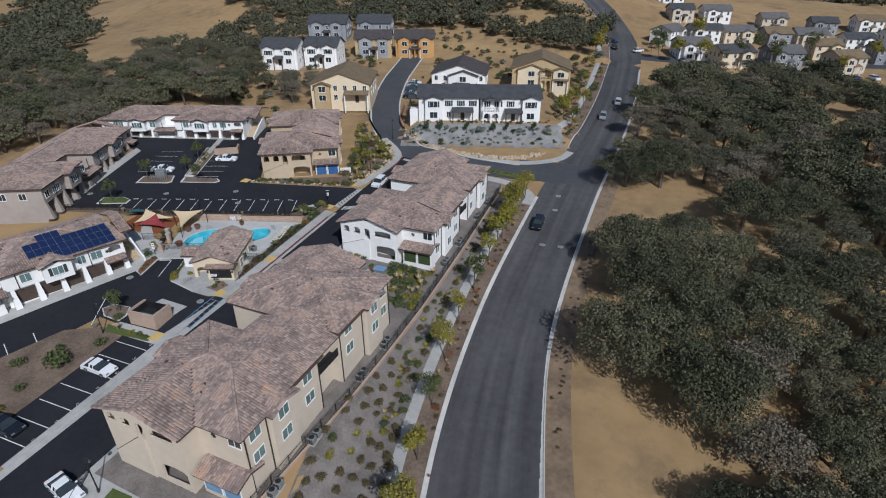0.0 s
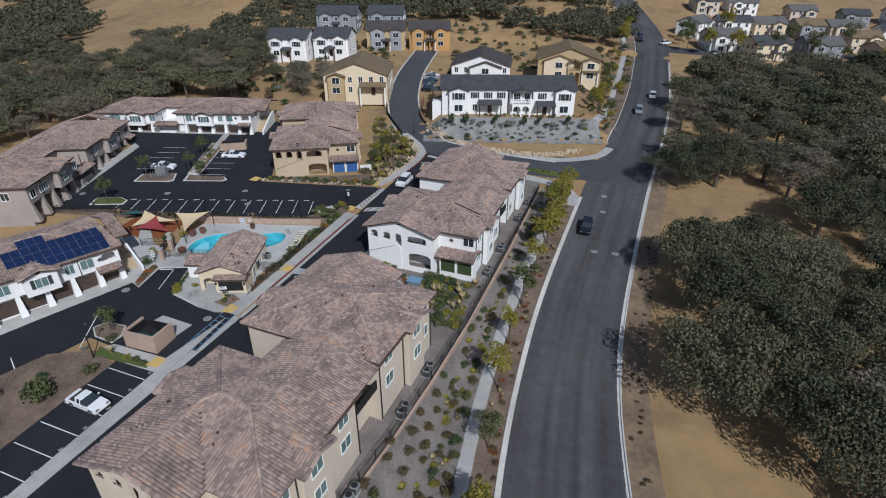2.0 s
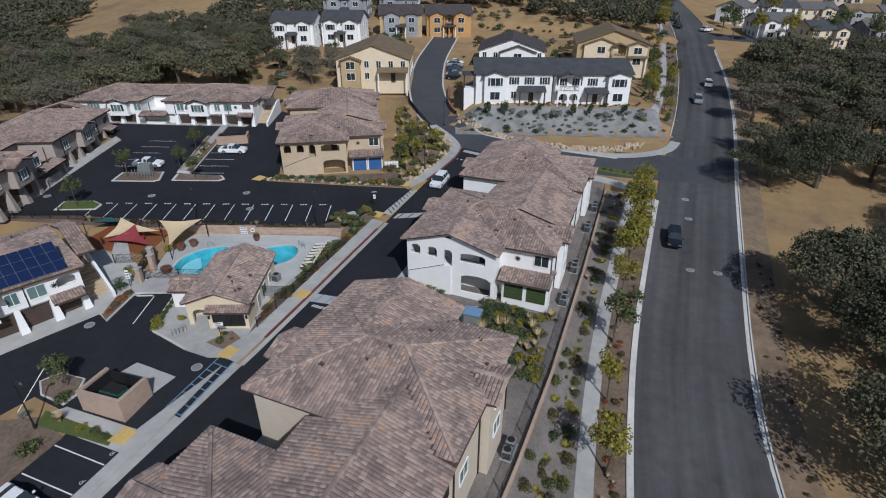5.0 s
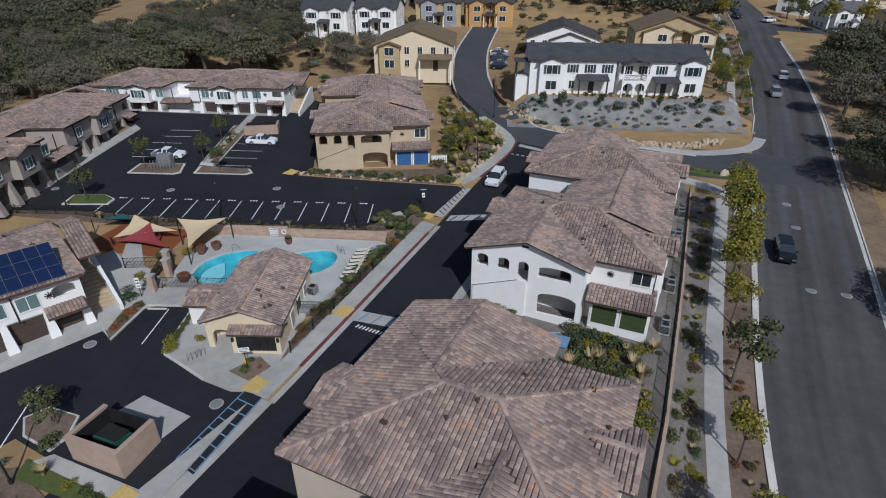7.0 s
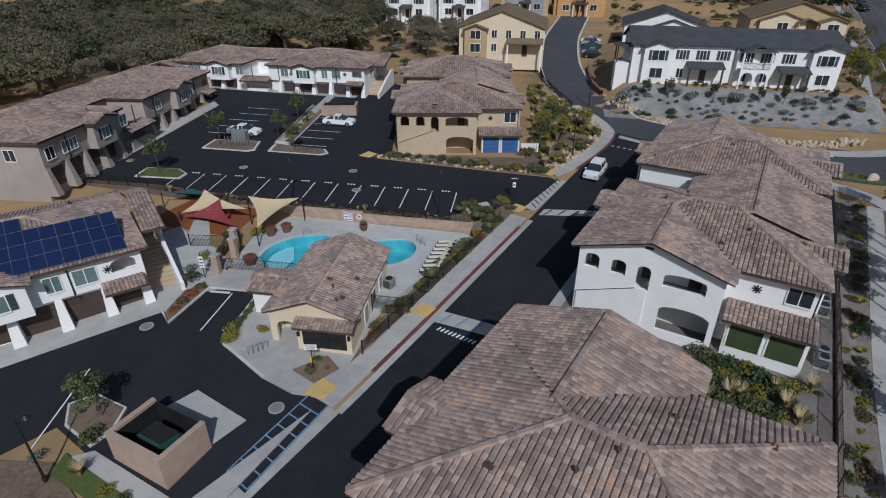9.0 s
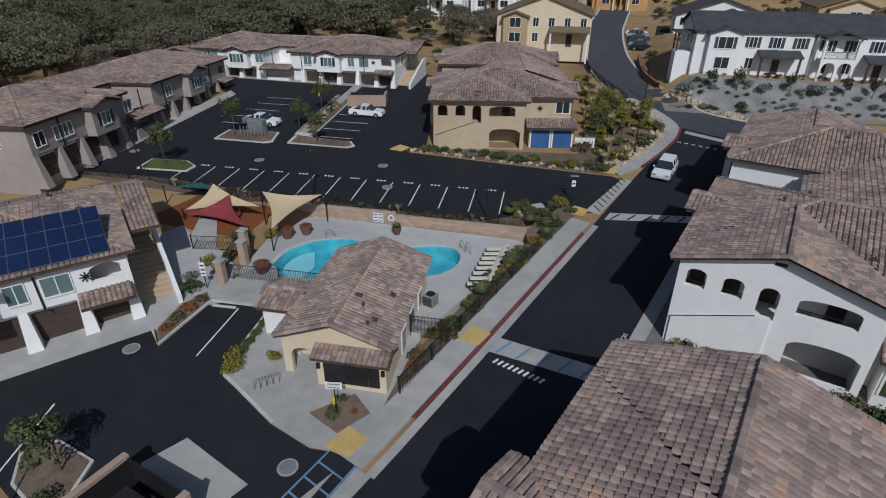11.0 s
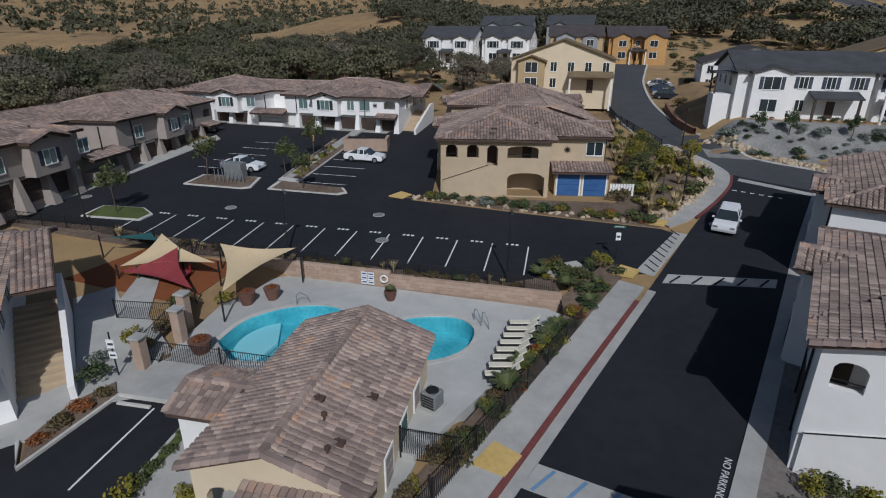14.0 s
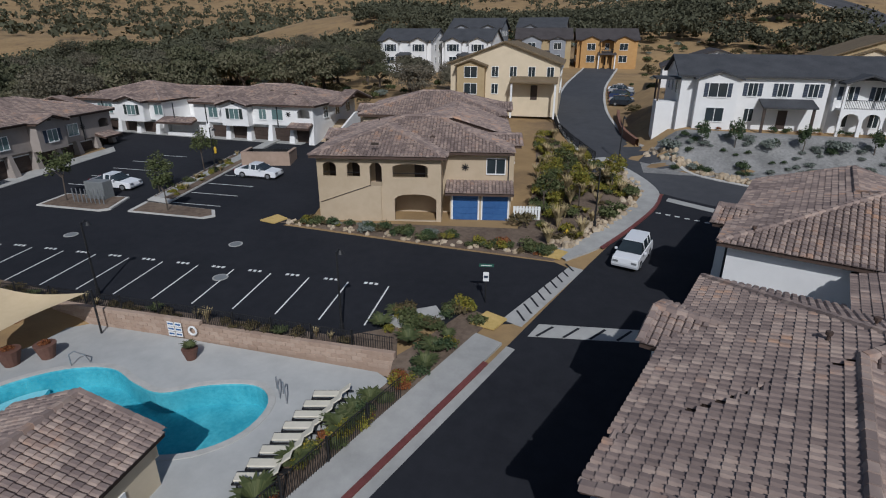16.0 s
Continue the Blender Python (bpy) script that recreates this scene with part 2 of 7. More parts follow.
TERRACOTTA = mat("brown_pot", (0.12, 0.06, 0.045), (0.17, 0.09, 0.065), 3, 0.7)


def water_material():
    """Clear water: what lies below shows through, the sky glints on top."""
    m = bpy.data.materials.new("pool_water")
    m.use_nodes = True
    nt = m.node_tree
    nt.nodes.remove(nt.nodes["Principled BSDF"])
    out = nt.nodes["Material Output"]
    tr = nt.nodes.new("ShaderNodeBsdfTransparent")
    tr.inputs["Color"].default_value = (0.68, 0.88, 0.92, 1)
    gl = nt.nodes.new("ShaderNodeBsdfGlossy")
    gl.inputs["Roughness"].default_value = 0.04
    fr = nt.nodes.new("ShaderNodeFresnel")
    fr.inputs["IOR"].default_value = 1.33
    geo = nt.nodes.new("ShaderNodeNewGeometry")
    n = nt.nodes.new("ShaderNodeTexNoise")
    n.inputs["Scale"].default_value, n.inputs["Detail"].default_value = 3.0, 3.0
    nt.links.new(geo.outputs["Position"], n.inputs["Vector"])
    bp = nt.nodes.new("ShaderNodeBump")
    bp.inputs["Strength"].default_value, bp.inputs["Distance"].default_value = 0.35, 0.05
    nt.links.new(n.outputs["Fac"], bp.inputs["Height"])
    nt.links.new(bp.outputs["Normal"], gl.inputs["Normal"])
    nt.links.new(bp.outputs["Normal"], fr.inputs["Normal"])
    mx = nt.nodes.new("ShaderNodeMixShader")
    nt.links.new(fr.outputs["Fac"], mx.inputs["Fac"])
    nt.links.new(tr.outputs["BSDF"], mx.inputs[1])
    nt.links.new(gl.outputs["BSDF"], mx.inputs[2])
    nt.links.new(mx.outputs["Shader"], out.inputs["Surface"])
    return m


def wear(m):
    """Paler and darker streaks where tyres run, along the road."""
    nt = m.node_tree
    bs = nt.nodes["Principled BSDF"]
    src = bs.inputs["Base Color"].links[0].from_socket
    uv_ = nt.nodes.new("ShaderNodeUVMap")
    uv_.uv_map = "along"
    sc = nt.nodes.new("ShaderNodeMapping")
    sc.inputs["Scale"].default_value = (7.0, 0.05, 1.0)
    nt.links.new(uv_.outputs["UV"], sc.inputs["Vector"])
    n = nt.nodes.new("ShaderNodeTexNoise")
    n.inputs["Scale"].default_value, n.inputs["Detail"].default_value = 1.0, 4.0
    nt.links.new(sc.outputs["Vector"], n.inputs["Vector"])
    r = nt.nodes.new("ShaderNodeMapRange")
    r.inputs["From Min"].default_value, r.inputs["From Max"].default_value = 0.3, 0.7
    r.inputs["To Min"].default_value, r.inputs["To Max"].default_value = 0.72, 1.3
    nt.links.new(n.outputs["Fac"], r.inputs["Value"])
    hs = nt.nodes.new("ShaderNodeHueSaturation")
    nt.links.new(r.outputs["Result"], hs.inputs["Value"])
    nt.links.new(src, hs.inputs["Color"])
    nt.links.new(hs.outputs["Color"], bs.inputs["Base Color"])


WATER = water_material()
PLASTER = mat("turquoise_pool_plaster", (0.07, 0.38, 0.47), (0.17, 0.58, 0.65), 5.0, 0.6)
PLASTER_L = mat("white_pool_step", (0.35, 0.66, 0.72), (0.45, 0.74, 0.78), 2.5, 0.6)


def ground_material():
    """Dry straw grass over brown soil, greener and darker in patches."""
    m = mat("dry_ground", (0.25, 0.165, 0.078), (0.35, 0.235, 0.112), 0.25, 0.95, 0.5, 6)
    nt = m.node_tree
    bs = nt.nodes["Principled BSDF"]
    src = bs.inputs["Base Color"].links[0].from_socket
    geo = nt.nodes.new("ShaderNodeNewGeometry")
    n = nt.nodes.new("ShaderNodeTexNoise")
    n.inputs["Scale"].default_value, n.inputs["Detail"].default_value = 0.06, 8.0
    n.inputs["Roughness"].default_value = 0.7
    nt.links.new(geo.outputs["Position"], n.inputs["Vector"])
    r = nt.nodes.new("ShaderNodeMapRange")
    r.inputs["From Min"].default_value, r.inputs["From Max"].default_value = 0.5, 0.7
    nt.links.new(n.outputs["Fac"], r.inputs["Value"])
    mx = nt.nodes.new("ShaderNodeMix")
    mx.data_type = "RGBA"
    nt.links.new(r.outputs["Result"], mx.inputs["Factor"])
    nt.links.new(src, mx.inputs["A"])
    mx.inputs["B"].default_value = (0.15, 0.1, 0.06, 1)
    nt.links.new(mx.outputs["Result"], bs.inputs["Base Color"])
    return m


DRY = ground_material()


# ---- helpers of the place ----
def mesh_ob(name, bm, material, parent=None, label="", smooth=False):
    me = bpy.data.meshes.new(name)
    bm.to_mesh(me)
    bm.free()
    for m in material if isinstance(material, (list, tuple)) else (material,):
        me.materials.append(m)
    if smooth:
        me.polygons.foreach_set("use_smooth", [True] * len(me.polygons))
    ob = new(name, me)
    if parent:
        ob.parent = parent
    return tagged(ob, label)


def part(name, bm, material, parent, label="", smooth=False):
    return mesh_ob(name, bm, material, parent, label, smooth)


def thing(name, m, label, category, group="", kind=""):
    ob = new(name)
    ob.matrix_basis = m
    ob.empty_display_size = 0.3
    return tagged(ob, label, category, group, kind)


def box(bm, x0, y0, z0, x1, y1, z1, m=None):
    c = [(x0, y0, z0), (x1, y0, z0), (x1, y1, z0), (x0, y1, z0), (x0, y0, z1), (x1, y0, z1), (x1, y1, z1), (x0, y1, z1)]
    vs = [bm.verts.new(m @ Vector(p) if m else p) for p in c]
    for f in ((3, 2, 1, 0), (4, 5, 6, 7), (0, 1, 5, 4), (1, 2, 6, 5), (2, 3, 7, 6), (3, 0, 4, 7)):
        bm.faces.new([vs[i] for i in f])
    return vs


def boxes(*rows):
    bm = bmesh.new()
    for r in rows:
        box(bm, *r)
    return bm


def bevelled(bm, w=0.02, seg=1):
    bmesh.ops.bevel(bm, geom=bm.edges[:], offset=w, segments=seg, affect="EDGES", clamp_overlap=True)
    return bm


def tube(bm, p, q, r0, r1=None, n=8, cap=True):
    p, q = Vector(p), Vector(q)
    r1 = r0 if r1 is None else r1
    d = (q - p).normalized()
    a = d.orthogonal().normalized()
    b = d.cross(a)
    rings = []
    for o, r in ((p, r0), (q, r1)):
        rings.append([bm.verts.new(o + r * (math.cos(t) * a + math.sin(t) * b)) for t in [2 * math.pi * i / n for i in range(n)]])
    for i in range(n):
        bm.faces.new((rings[0][i], rings[0][(i + 1) % n], rings[1][(i + 1) % n], rings[1][i]))
    if cap:
        bm.faces.new(rings[0][::-1])
        bm.faces.new(rings[1])


def G0(x, y):
    return -4.798 - 0.0367 * x + 0.05774 * y


def smooth01(a, b, v):
    t = min(1.0, max(0.0, (v - a) / (b - a)))
    return t * t * (3 - 2 * t)


def bump2(x, y, cx, cy, sx, sy, h):
    return h * math.exp(-((x - cx) / sx) ** 2 - ((y - cy) / sy) ** 2)


def G(x, y):
    """Height of the ground: a gentle slope over the site, hills round it."""
    z = G0(min(70, max(-140, x)), min(250, max(-60, y)))
    # level pool court below the car park
    qx, qy = 0.94 * (x + 67.5) + 0.342 * (y - 67.4), -0.342 * (x + 67.5) + 0.94 * (y - 67.4)
    z -= 2.6 * smooth01(-9.4, -6.9, qx) * smooth01(12.2, 10.6, qx) * smooth01(-5.8, -3.4, qy) * smooth01(8.3, 6.5, qy)
    # the road lies lower than the flats at its near end
    z -= 2.3 * smooth01(112, 50, y) * smooth01(-27.6, -24.0, x) * (1 - 0.6 * smooth01(-9, 3, x))
    # building platform above the curved street
    px, py = x + 43, y - 140
    u, v = 0.937 * px + 0.349 * py, -0.349 * px + 0.937 * py
    z += 3.0 * smooth01(-20.5, -15.5, u) * smooth01(27, 19, u) * smooth01(-15, -7, v) * smooth01(42, 25, v)
    d = math.hypot(x + 50, y - 90)
    far = smooth01(140, 420, d)
    if far > 0:
        roll = noise.noise((x * 0.006, y * 0.006, 1.3)) * 9 + noise.noise((x * 0.017, y * 0.017, 4.1)) * 3
        z += far * roll
        z += bump2(x, y, -60, 340, 75, 70, 20) + bump2(x, y, -250, 290, 90, 60, 12) + bump2(x, y, 60, 420, 160, 90, 14)
        z -= far * 22 * smooth01(-150, -330, x) * smooth01(330, 180, y)
        vf = smooth01(600, 2600, d)
        z += vf * (150 + 110 * noise.noise((x * 0.0011, y * 0.0011, 7.7)) + 45 * noise.noise((x * 0.003, y * 0.003, 2.2)))
    return z


def fillpoly(name, pts, off, material, parent=None, label="", drop=0.3, level=None):
    """A slab with the given outline that follows the slope, its top off above the ground."""
    bm = bmesh.new()
    zt = lambda x, y: (G0(x, y) if level is None else level) + off
    top = [bm.verts.new((x, y, zt(x, y))) for x, y in pts]
    low = [bm.verts.new((x, y, zt(x, y) - drop)) for x, y in pts]
    f = bm.faces.new(top)
    f.normal_update()
    if f.normal.z < 0:
        f.normal_flip()
    for i in range(len(pts)):
        j = (i + 1) % len(pts)
        bm.faces.new((low[i], low[j], top[j], top[i]))
    bmesh.ops.triangulate(bm, faces=[f])
    bmesh.ops.recalc_face_normals(bm, faces=bm.faces[:])
    return mesh_ob(name, bm, material, parent, label)


def spline(pts, n=8):
    out = []
    P = [Vector(p) for p in pts]
    for i in range(len(P) - 1):
        a, b, c, d = P[max(i - 1, 0)], P[i], P[i + 1], P[min(i + 2, len(P) - 1)]
        for k in range(n):
            t = k / n
            out.append(0.5 * (2 * b + (c - a) * t + (2 * a - 5 * b + 4 * c - d) * t * t + (3 * b - a - 3 * c + d) * t ** 3))
    out.append(P[-1])
    return out


class RoadPart(list):
    """A stretch of the main road, which widens towards its near end."""


def offset_line(line, w):
    out = []
    grow = isinstance(line, RoadPart)
    for i, p in enumerate(line):
        d = (line[min(i + 1, len(line) - 1)] - line[max(i - 1, 0)])
        d = Vector((d[0], d[1])).normalized()
        k = w + (math.copysign(0.5 * smooth01(64, 38, p[1]), w) if grow and abs(w) > 3 else 0)
        out.append(Vector((p[0] - d.y * k, p[1] + d.x * k)))
    return out


def strip(name, line, w0, w1, z0, z1, material, parent=None, label="", ground=None, sub=1):
    """A band along a line between the offsets w0 and w1 (left positive), from z0 to z1 over the ground."""
    g = ground or G
    bm = bmesh.new()
    offs = [w0 + (w1 - w0) * k / sub for k in range(sub + 1)]
    cols = [offset_line(line, w) for w in offs]
    rows = []
    for i in range(len(line)):
        rows.append([bm.verts.new((c[i].x, c[i].y, g(c[i].x, c[i].y) + z1)) for c in cols])
    for i in range(len(line) - 1):
        for k in range(sub):
            bm.faces.new((rows[i][k], rows[i + 1][k], rows[i + 1][k + 1], rows[i][k + 1]))
    for k in (0, sub):
        low = [bm.verts.new((r[k].co.x, r[k].co.y, r[k].co.z - (z1 - z0))) for r in rows]
        for i in range(len(line) - 1):
            bm.faces.new((rows[i][k], low[i], low[i + 1], rows[i + 1][k]))
    bmesh.ops.recalc_face_normals(bm, faces=bm.faces[:])
    return mesh_ob(name, bm, material, parent, label)


def pathline(*pts):
    return [Vector(p) for p in pts]


def dense(pts, step=3.0):
    out = []
    P = [Vector(p) for p in pts]
    for a, b in zip(P, P[1:]):
        n = max(1, int((b - a).length / step))
        out += [a.lerp(b, k / n) for k in range(n)]
    return out + [P[-1]]


# ---- ground and roads ----
ROADLINE = spline([(22, -60), (11, -30), (0.5, 0), (-5.2, 18), (-9.3, 35), (-11.8, 48), (-13.3, 60), (-13.9, 73), (-13.7, 90), (-13.1, 111),
                   (-12.1, 130), (-11.1, 152), (-10.9, 180), (-11.8, 208), (-13.5, 236), (-20, 268), (-34, 300), (-58, 330)], 6)


def make_ground():
    xs = sorted(set([round(-200 + 2.5 * i, 2) for i in range(121)] + [-200 - 14 * i for i in range(1, 30)] + [106 + 7 * i for i in range(12)] + [184 + 14 * i for i in range(30)]
                    + [-620 - 90 * i for i in range(1, 32)] + [604 + 90 * i for i in range(1, 32)]))
    ys = sorted(set([-60 + 2.5 * i for i in range(145)] + [-60 - 40 * i for i in range(1, 12)] + [300 + 14 * i for i in range(30)]
                    + [720 + 90 * i for i in range(1, 32)]))
    mid = {}

    def sunk(x, y):
        # the ground proper lies under the road and its banks
        if not -58 < y < 330 or abs(x + 15) > 60:
            return 0.0
        if y not in mid:
            mid[y] = min(ROADLINE, key=lambda p: abs(p.y - y)).x
        o = x - mid[y]
        return 0.6 if -18.4 < o < 7.2 and y < 104 else 0.4 if abs(o) < 5 else 0.0

    verts = [(x, y, G(x, y) - sunk(x, y)) for y in ys for x in xs]
    n = len(xs)
    faces = [(j * n + i, j * n + i + 1, (j + 1) * n + i + 1, (j + 1) * n + i) for j in range(len(ys) - 1) for i in range(n - 1)]
    me = bpy.data.meshes.new("ground")
    me.from_pydata(verts, [], faces)
    me.polygons.foreach_set("use_smooth", [True] * len(faces))
    me.materials.append(DRY)
    return tagged(new("ground", me), "dry straw-coloured grass and brown soil on rolling hills", "ground", kind="structure")


make_ground()
# main road: centre line and kerbs
HALF = 5.85
road = strip("road", RoadPart(ROADLINE), -HALF, HALF, -0.3, 0.03, ROAD, sub=4)
# lengthwise wear: u runs across the road, v along it
uv = road.data.uv_layers.new(name="along")
for lp in road.data.loops:
    uv.data[lp.index].uv = ((lp.vertex_index % 5) / 4, lp.vertex_index // 5) if lp.vertex_index < 5 * len(ROADLINE) else (0, 0)
wear(ROAD)
tagged(road, "worn grey asphalt road curving uphill", "road", kind="structure")


def part_line(y0, y1):
    return RoadPart(p for p in ROADLINE if y0 <= p.y <= y1)


def setting(ob, label, category):
    return tagged(ob, label, category, kind="structure")


setting(strip("kerb_east", part_line(-60, 226), -HALF - 0.15, -HALF, -0.3, 0.16, KERB), "pale concrete kerb along the grey road", "kerb")
setting(strip("gutter_east", part_line(-60, 226), -HALF, -HALF + 0.45, -0.2, 0.045, KERB), "pale concrete gutter beside the road", "gutter")
setting(strip("kerb_west", part_line(-60, 104), HALF, HALF + 0.15, -0.3, 0.16, KERB), "pale concrete kerb along the grey road", "kerb")
setting(strip("gutter_west", part_line(-60, 104), HALF - 0.45, HALF, -0.2, 0.045, KERB), "pale concrete gutter beside the road", "gutter")
setting(strip("kerb_upper", part_line(132, 330), HALF, HALF + 0.15, -0.3, 0.16, KERB), "pale concrete kerb along the grey road", "kerb")
setting(strip("verge_west", part_line(-30, 106), HALF + 0.15, HALF + 2.7, -0.2, 0.06, MULCH, sub=1), "brown mulch verge with young trees", "verge")
setting(strip("pavement_west", part_line(-30, 106), HALF + 2.7, HALF + 4.2, -0.2, 0.1, CONCRETE), "grey concrete pavement beside the planted bank", "pavement")
setting(strip("planting_west", part_line(-30, 106), HALF + 4.2, HALF + 13.0, -0.2, 0.07, BANK, sub=8), "grey gravel planting bank dotted with shrubs", "planting bed")
setting(strip("shoulder_east", part_line(-60, 200), -HALF - 3.2, -HALF - 0.15, -0.2, 0.05, SOIL, sub=2), "bare brown soil shoulder beside the road", "verge")
setting(strip("pavement_upper", part_line(134, 250), HALF + 3.2, HALF + 4.8, -0.2, 0.1, CONCRETE), "grey concrete pavement climbing beside the road", "pavement")
setting(strip("verge_upper", part_line(134, 250), HALF + 0.15, HALF + 3.2, -0.2, 0.06, MULCH), "brown planted verge beside the road", "verge")
# cross street at the top right
setting(strip("street_far", spline([(-9, 236), (6, 238), (30, 246), (70, 262), (120, 270)], 6), -4, 4, -0.2, 0.05, STREET, sub=3), "grey asphalt side street between houses", "road")
# side street that bends up behind the flats
SIDE = spline([(-13, 119), (-24, 114.6), (-36, 114), (-46, 115.2), (-55.5, 117.8), (-65, 128.8), (-72, 141), (-77.5, 154), (-83.5, 172), (-88, 190), (-92, 206), (-99, 226)], 6)
setting(strip("street_side", SIDE, -3.9, 3.9, -0.3, 0.06, STREET, sub=3), "grey asphalt street curving up between buildings", "road")
setting(strip("street_side_mouth", pathline((-10, 118.5), (-19, 117.5), (-26, 116)), -5.5, 5.5, -0.25, 0.033, STREET, sub=3), "grey asphalt street mouth", "road")
up = [p for p in SIDE if p.x < -54]
setting(strip("kerb_side_left", up, 3.9, 4.3, -0.2, 0.15, KERB), "pale concrete kerb of the curved street", "kerb")
setting(strip("kerb_side_right", [p for p in SIDE if p.x < -24], -4.3, -3.9, -0.2, 0.15, KERB), "pale concrete kerb of the curved street", "kerb")
setting(strip("pavement_side", spline([(-17.6, 131), (-19.5, 125.5), (-26, 120.6), (-34, 119.4), (-40, 119.6)], 5), -0.1, 1.7, -0.2, 0.14, CONCRETE), "grey concrete corner pavement with ramp", "pavement")
setting(strip("pavement_corner", spline([(-19.2, 100), (-19.4, 104), (-22.5, 107.6), (-28, 109.3), (-36, 109.6)], 5), 0.1, 2.2, -0.2, 0.14, CONCRETE), "grey concrete corner pavement", "pavement")


KERBS = ((-20, -58.2), (40, -55.4), (53.5, -54.75), (62, -54.5), (70, -54.35), (81, -54.1), (95, -53.9), (112, -53.2), (130, -53))


def kx(y):
    """West kerb of the inner street."""
    for (ya, xa), (yb, xb) in zip(KERBS, KERBS[1:]):
        if ya <= y <= yb:
            return xa + (xb - xa) * (y - ya) / (yb - ya)
    return KERBS[-1][1]


inner = pathline(*[(kx(y) + 3.7, y) for y in range(-10, 118, 4)])
setting(strip("street_inner", inner, -3.7, 3.7, -0.3, 0.03, ASPHALT, sub=2, ground=G0), "fresh black asphalt street between the flats", "road")
setting(strip("apron_inner", inner, -4.6, -3.7, -0.3, 0.09, CONCRETE, ground=G0), "grey concrete apron beside the flats", "pavement")
walk_line = pathline(*[(kx(y), y) for y in range(52, 84, 2)])
setting(strip("pavement_inner", walk_line, 0.3, 2.0, -0.3, 0.15, CONCRETE, ground=G0), "grey concrete pavement beside the street", "pavement")
setting(strip("kerb_red", [p for p in walk_line if p.y > 54 and p.y < 81], 0.02, 0.3, -0.3, 0.16, PAINT_R, ground=G0), "concrete kerb painted dull red", "kerb")
setting(strip("gutter_inner", walk_line, -0.5, 0.02, -0.3, 0.045, CONCRETE, ground=G0), "concrete gutter of the street", "gutter")
setting(strip("gutter_south", pathline(*[(kx(y), y) for y in range(16, 53, 4)]), -0.3, 0.75, -0.3, 0.045, CONCRETE, ground=G0), "concrete gutter of the street", "gutter")
walk_n = pathline((-55.2, 93.5), (-53.9, 97), (-53.2, 102), (-52.8, 108), (-53.2, 112), (-55, 115.2), (-58, 118.5), (-62, 122))
setting(strip("pavement_north", spline(walk_n, 3), 0.3, 2.0, -0.3, 0.15, CONCRETE), "grey concrete pavement round the corner", "pavement")
setting(strip("kerb_red_north", spline(walk_n[1:5], 3), 0.02, 0.3, -0.3, 0.16, PAINT_R, ground=G0), "concrete kerb painted dull red", "kerb")
# car parks
setting(fillpoly("car_park_upper", [(-104, 63.5), (-95, 67), (-79.5, 71.2), (-62, 77.4), (-60, 80.4), (-54.6, 84.4), (-54.2, 92.5), (-56, 93), (-66, 90), (-77.6, 86.8), (-77.2, 90),
                 (-92.5, 116), (-100, 118), (-128, 95), (-121, 92), (-113, 91), (-103.6, 64)], 0.035, ASPHALT), "fresh black asphalt car park with white bays", "car park")
setting(fillpoly("car_park_lower", [(-100, 14), (-84, 26), (-78.2, 42.5), (-73.45, 52.6), (-71.7, 51.95), (-72.75, 56.75), (-68.75, 58.45), (-67.1, 54.2), (-66.8, 53.2), (-66.1, 52.5), (-64.3, 52.2), (-61, 51.6), (-58.2, 51.6), (-56, 52.5), (-56.6, 42.5),
                 (-59, 41.5), (-69, 42), (-70, 38.5), (-78, 20)], 0.035, ASPHALT), "fresh black asphalt drive in front of garages", "car park")
setting(fillpoly("car_bays", [(-57.6, 20), (-57.2, 40.4), (-62.8, 40.2), (-63.5, 20)], 0.04, ASPHALT), "black asphalt parking bays", "car park")
setting(fillpoly("trash_slab", [(-59.2, 48.5), (-64, 48.6), (-64.6, 46.4), (-59.8, 44.6)], 0.05, CONCRETE), "bright concrete slab in front of a bin enclosure", "slab")
# concrete at the clubhouse and the pool
setting(fillpoly("club_paving", [(-55.9, 52.6), (-58.4, 51.6), (-61, 51.6), (-64.3, 52.2), (-66.1, 52.5), (-66.8, 53.2), (-67.1, 54.2), (-68.75, 58.45), (-72.75, 56.75), (-73.6, 58.5), (-73.5, 62.5), (-66, 60), (-58.2, 61.5)], 0.13, CONCRETE), "pale concrete paving round the clubhouse", "paving")
setting(fillpoly("pavement_south", [(-56.2, 51.2), (-55.9, 42), (-56.9, 20), (-57.6, 20), (-57.2, 40.4), (-62.8, 40.2), (-66, 41.2), (-65.2, 42.2), (-57.7, 42.6)], 0.12, CONCRETE), "grey concrete pavement beside parking bays", "pavement")
setting(fillpoly("gutter_park", [(-54.3, 84.2), (-53.9, 93), (-54.9, 93), (-55.6, 84.2)], 0.05, CONCRETE), "concrete valley gutter at the car park mouth", "gutter")
setting(fillpoly("gutter_lower", [(-57.39, 45.15), (-55.36, 44.88), (-55.49, 52.38), (-57.29, 52.45)], 0.05, ASPHALT), "black asphalt drive mouth with blue hatching", "gutter")


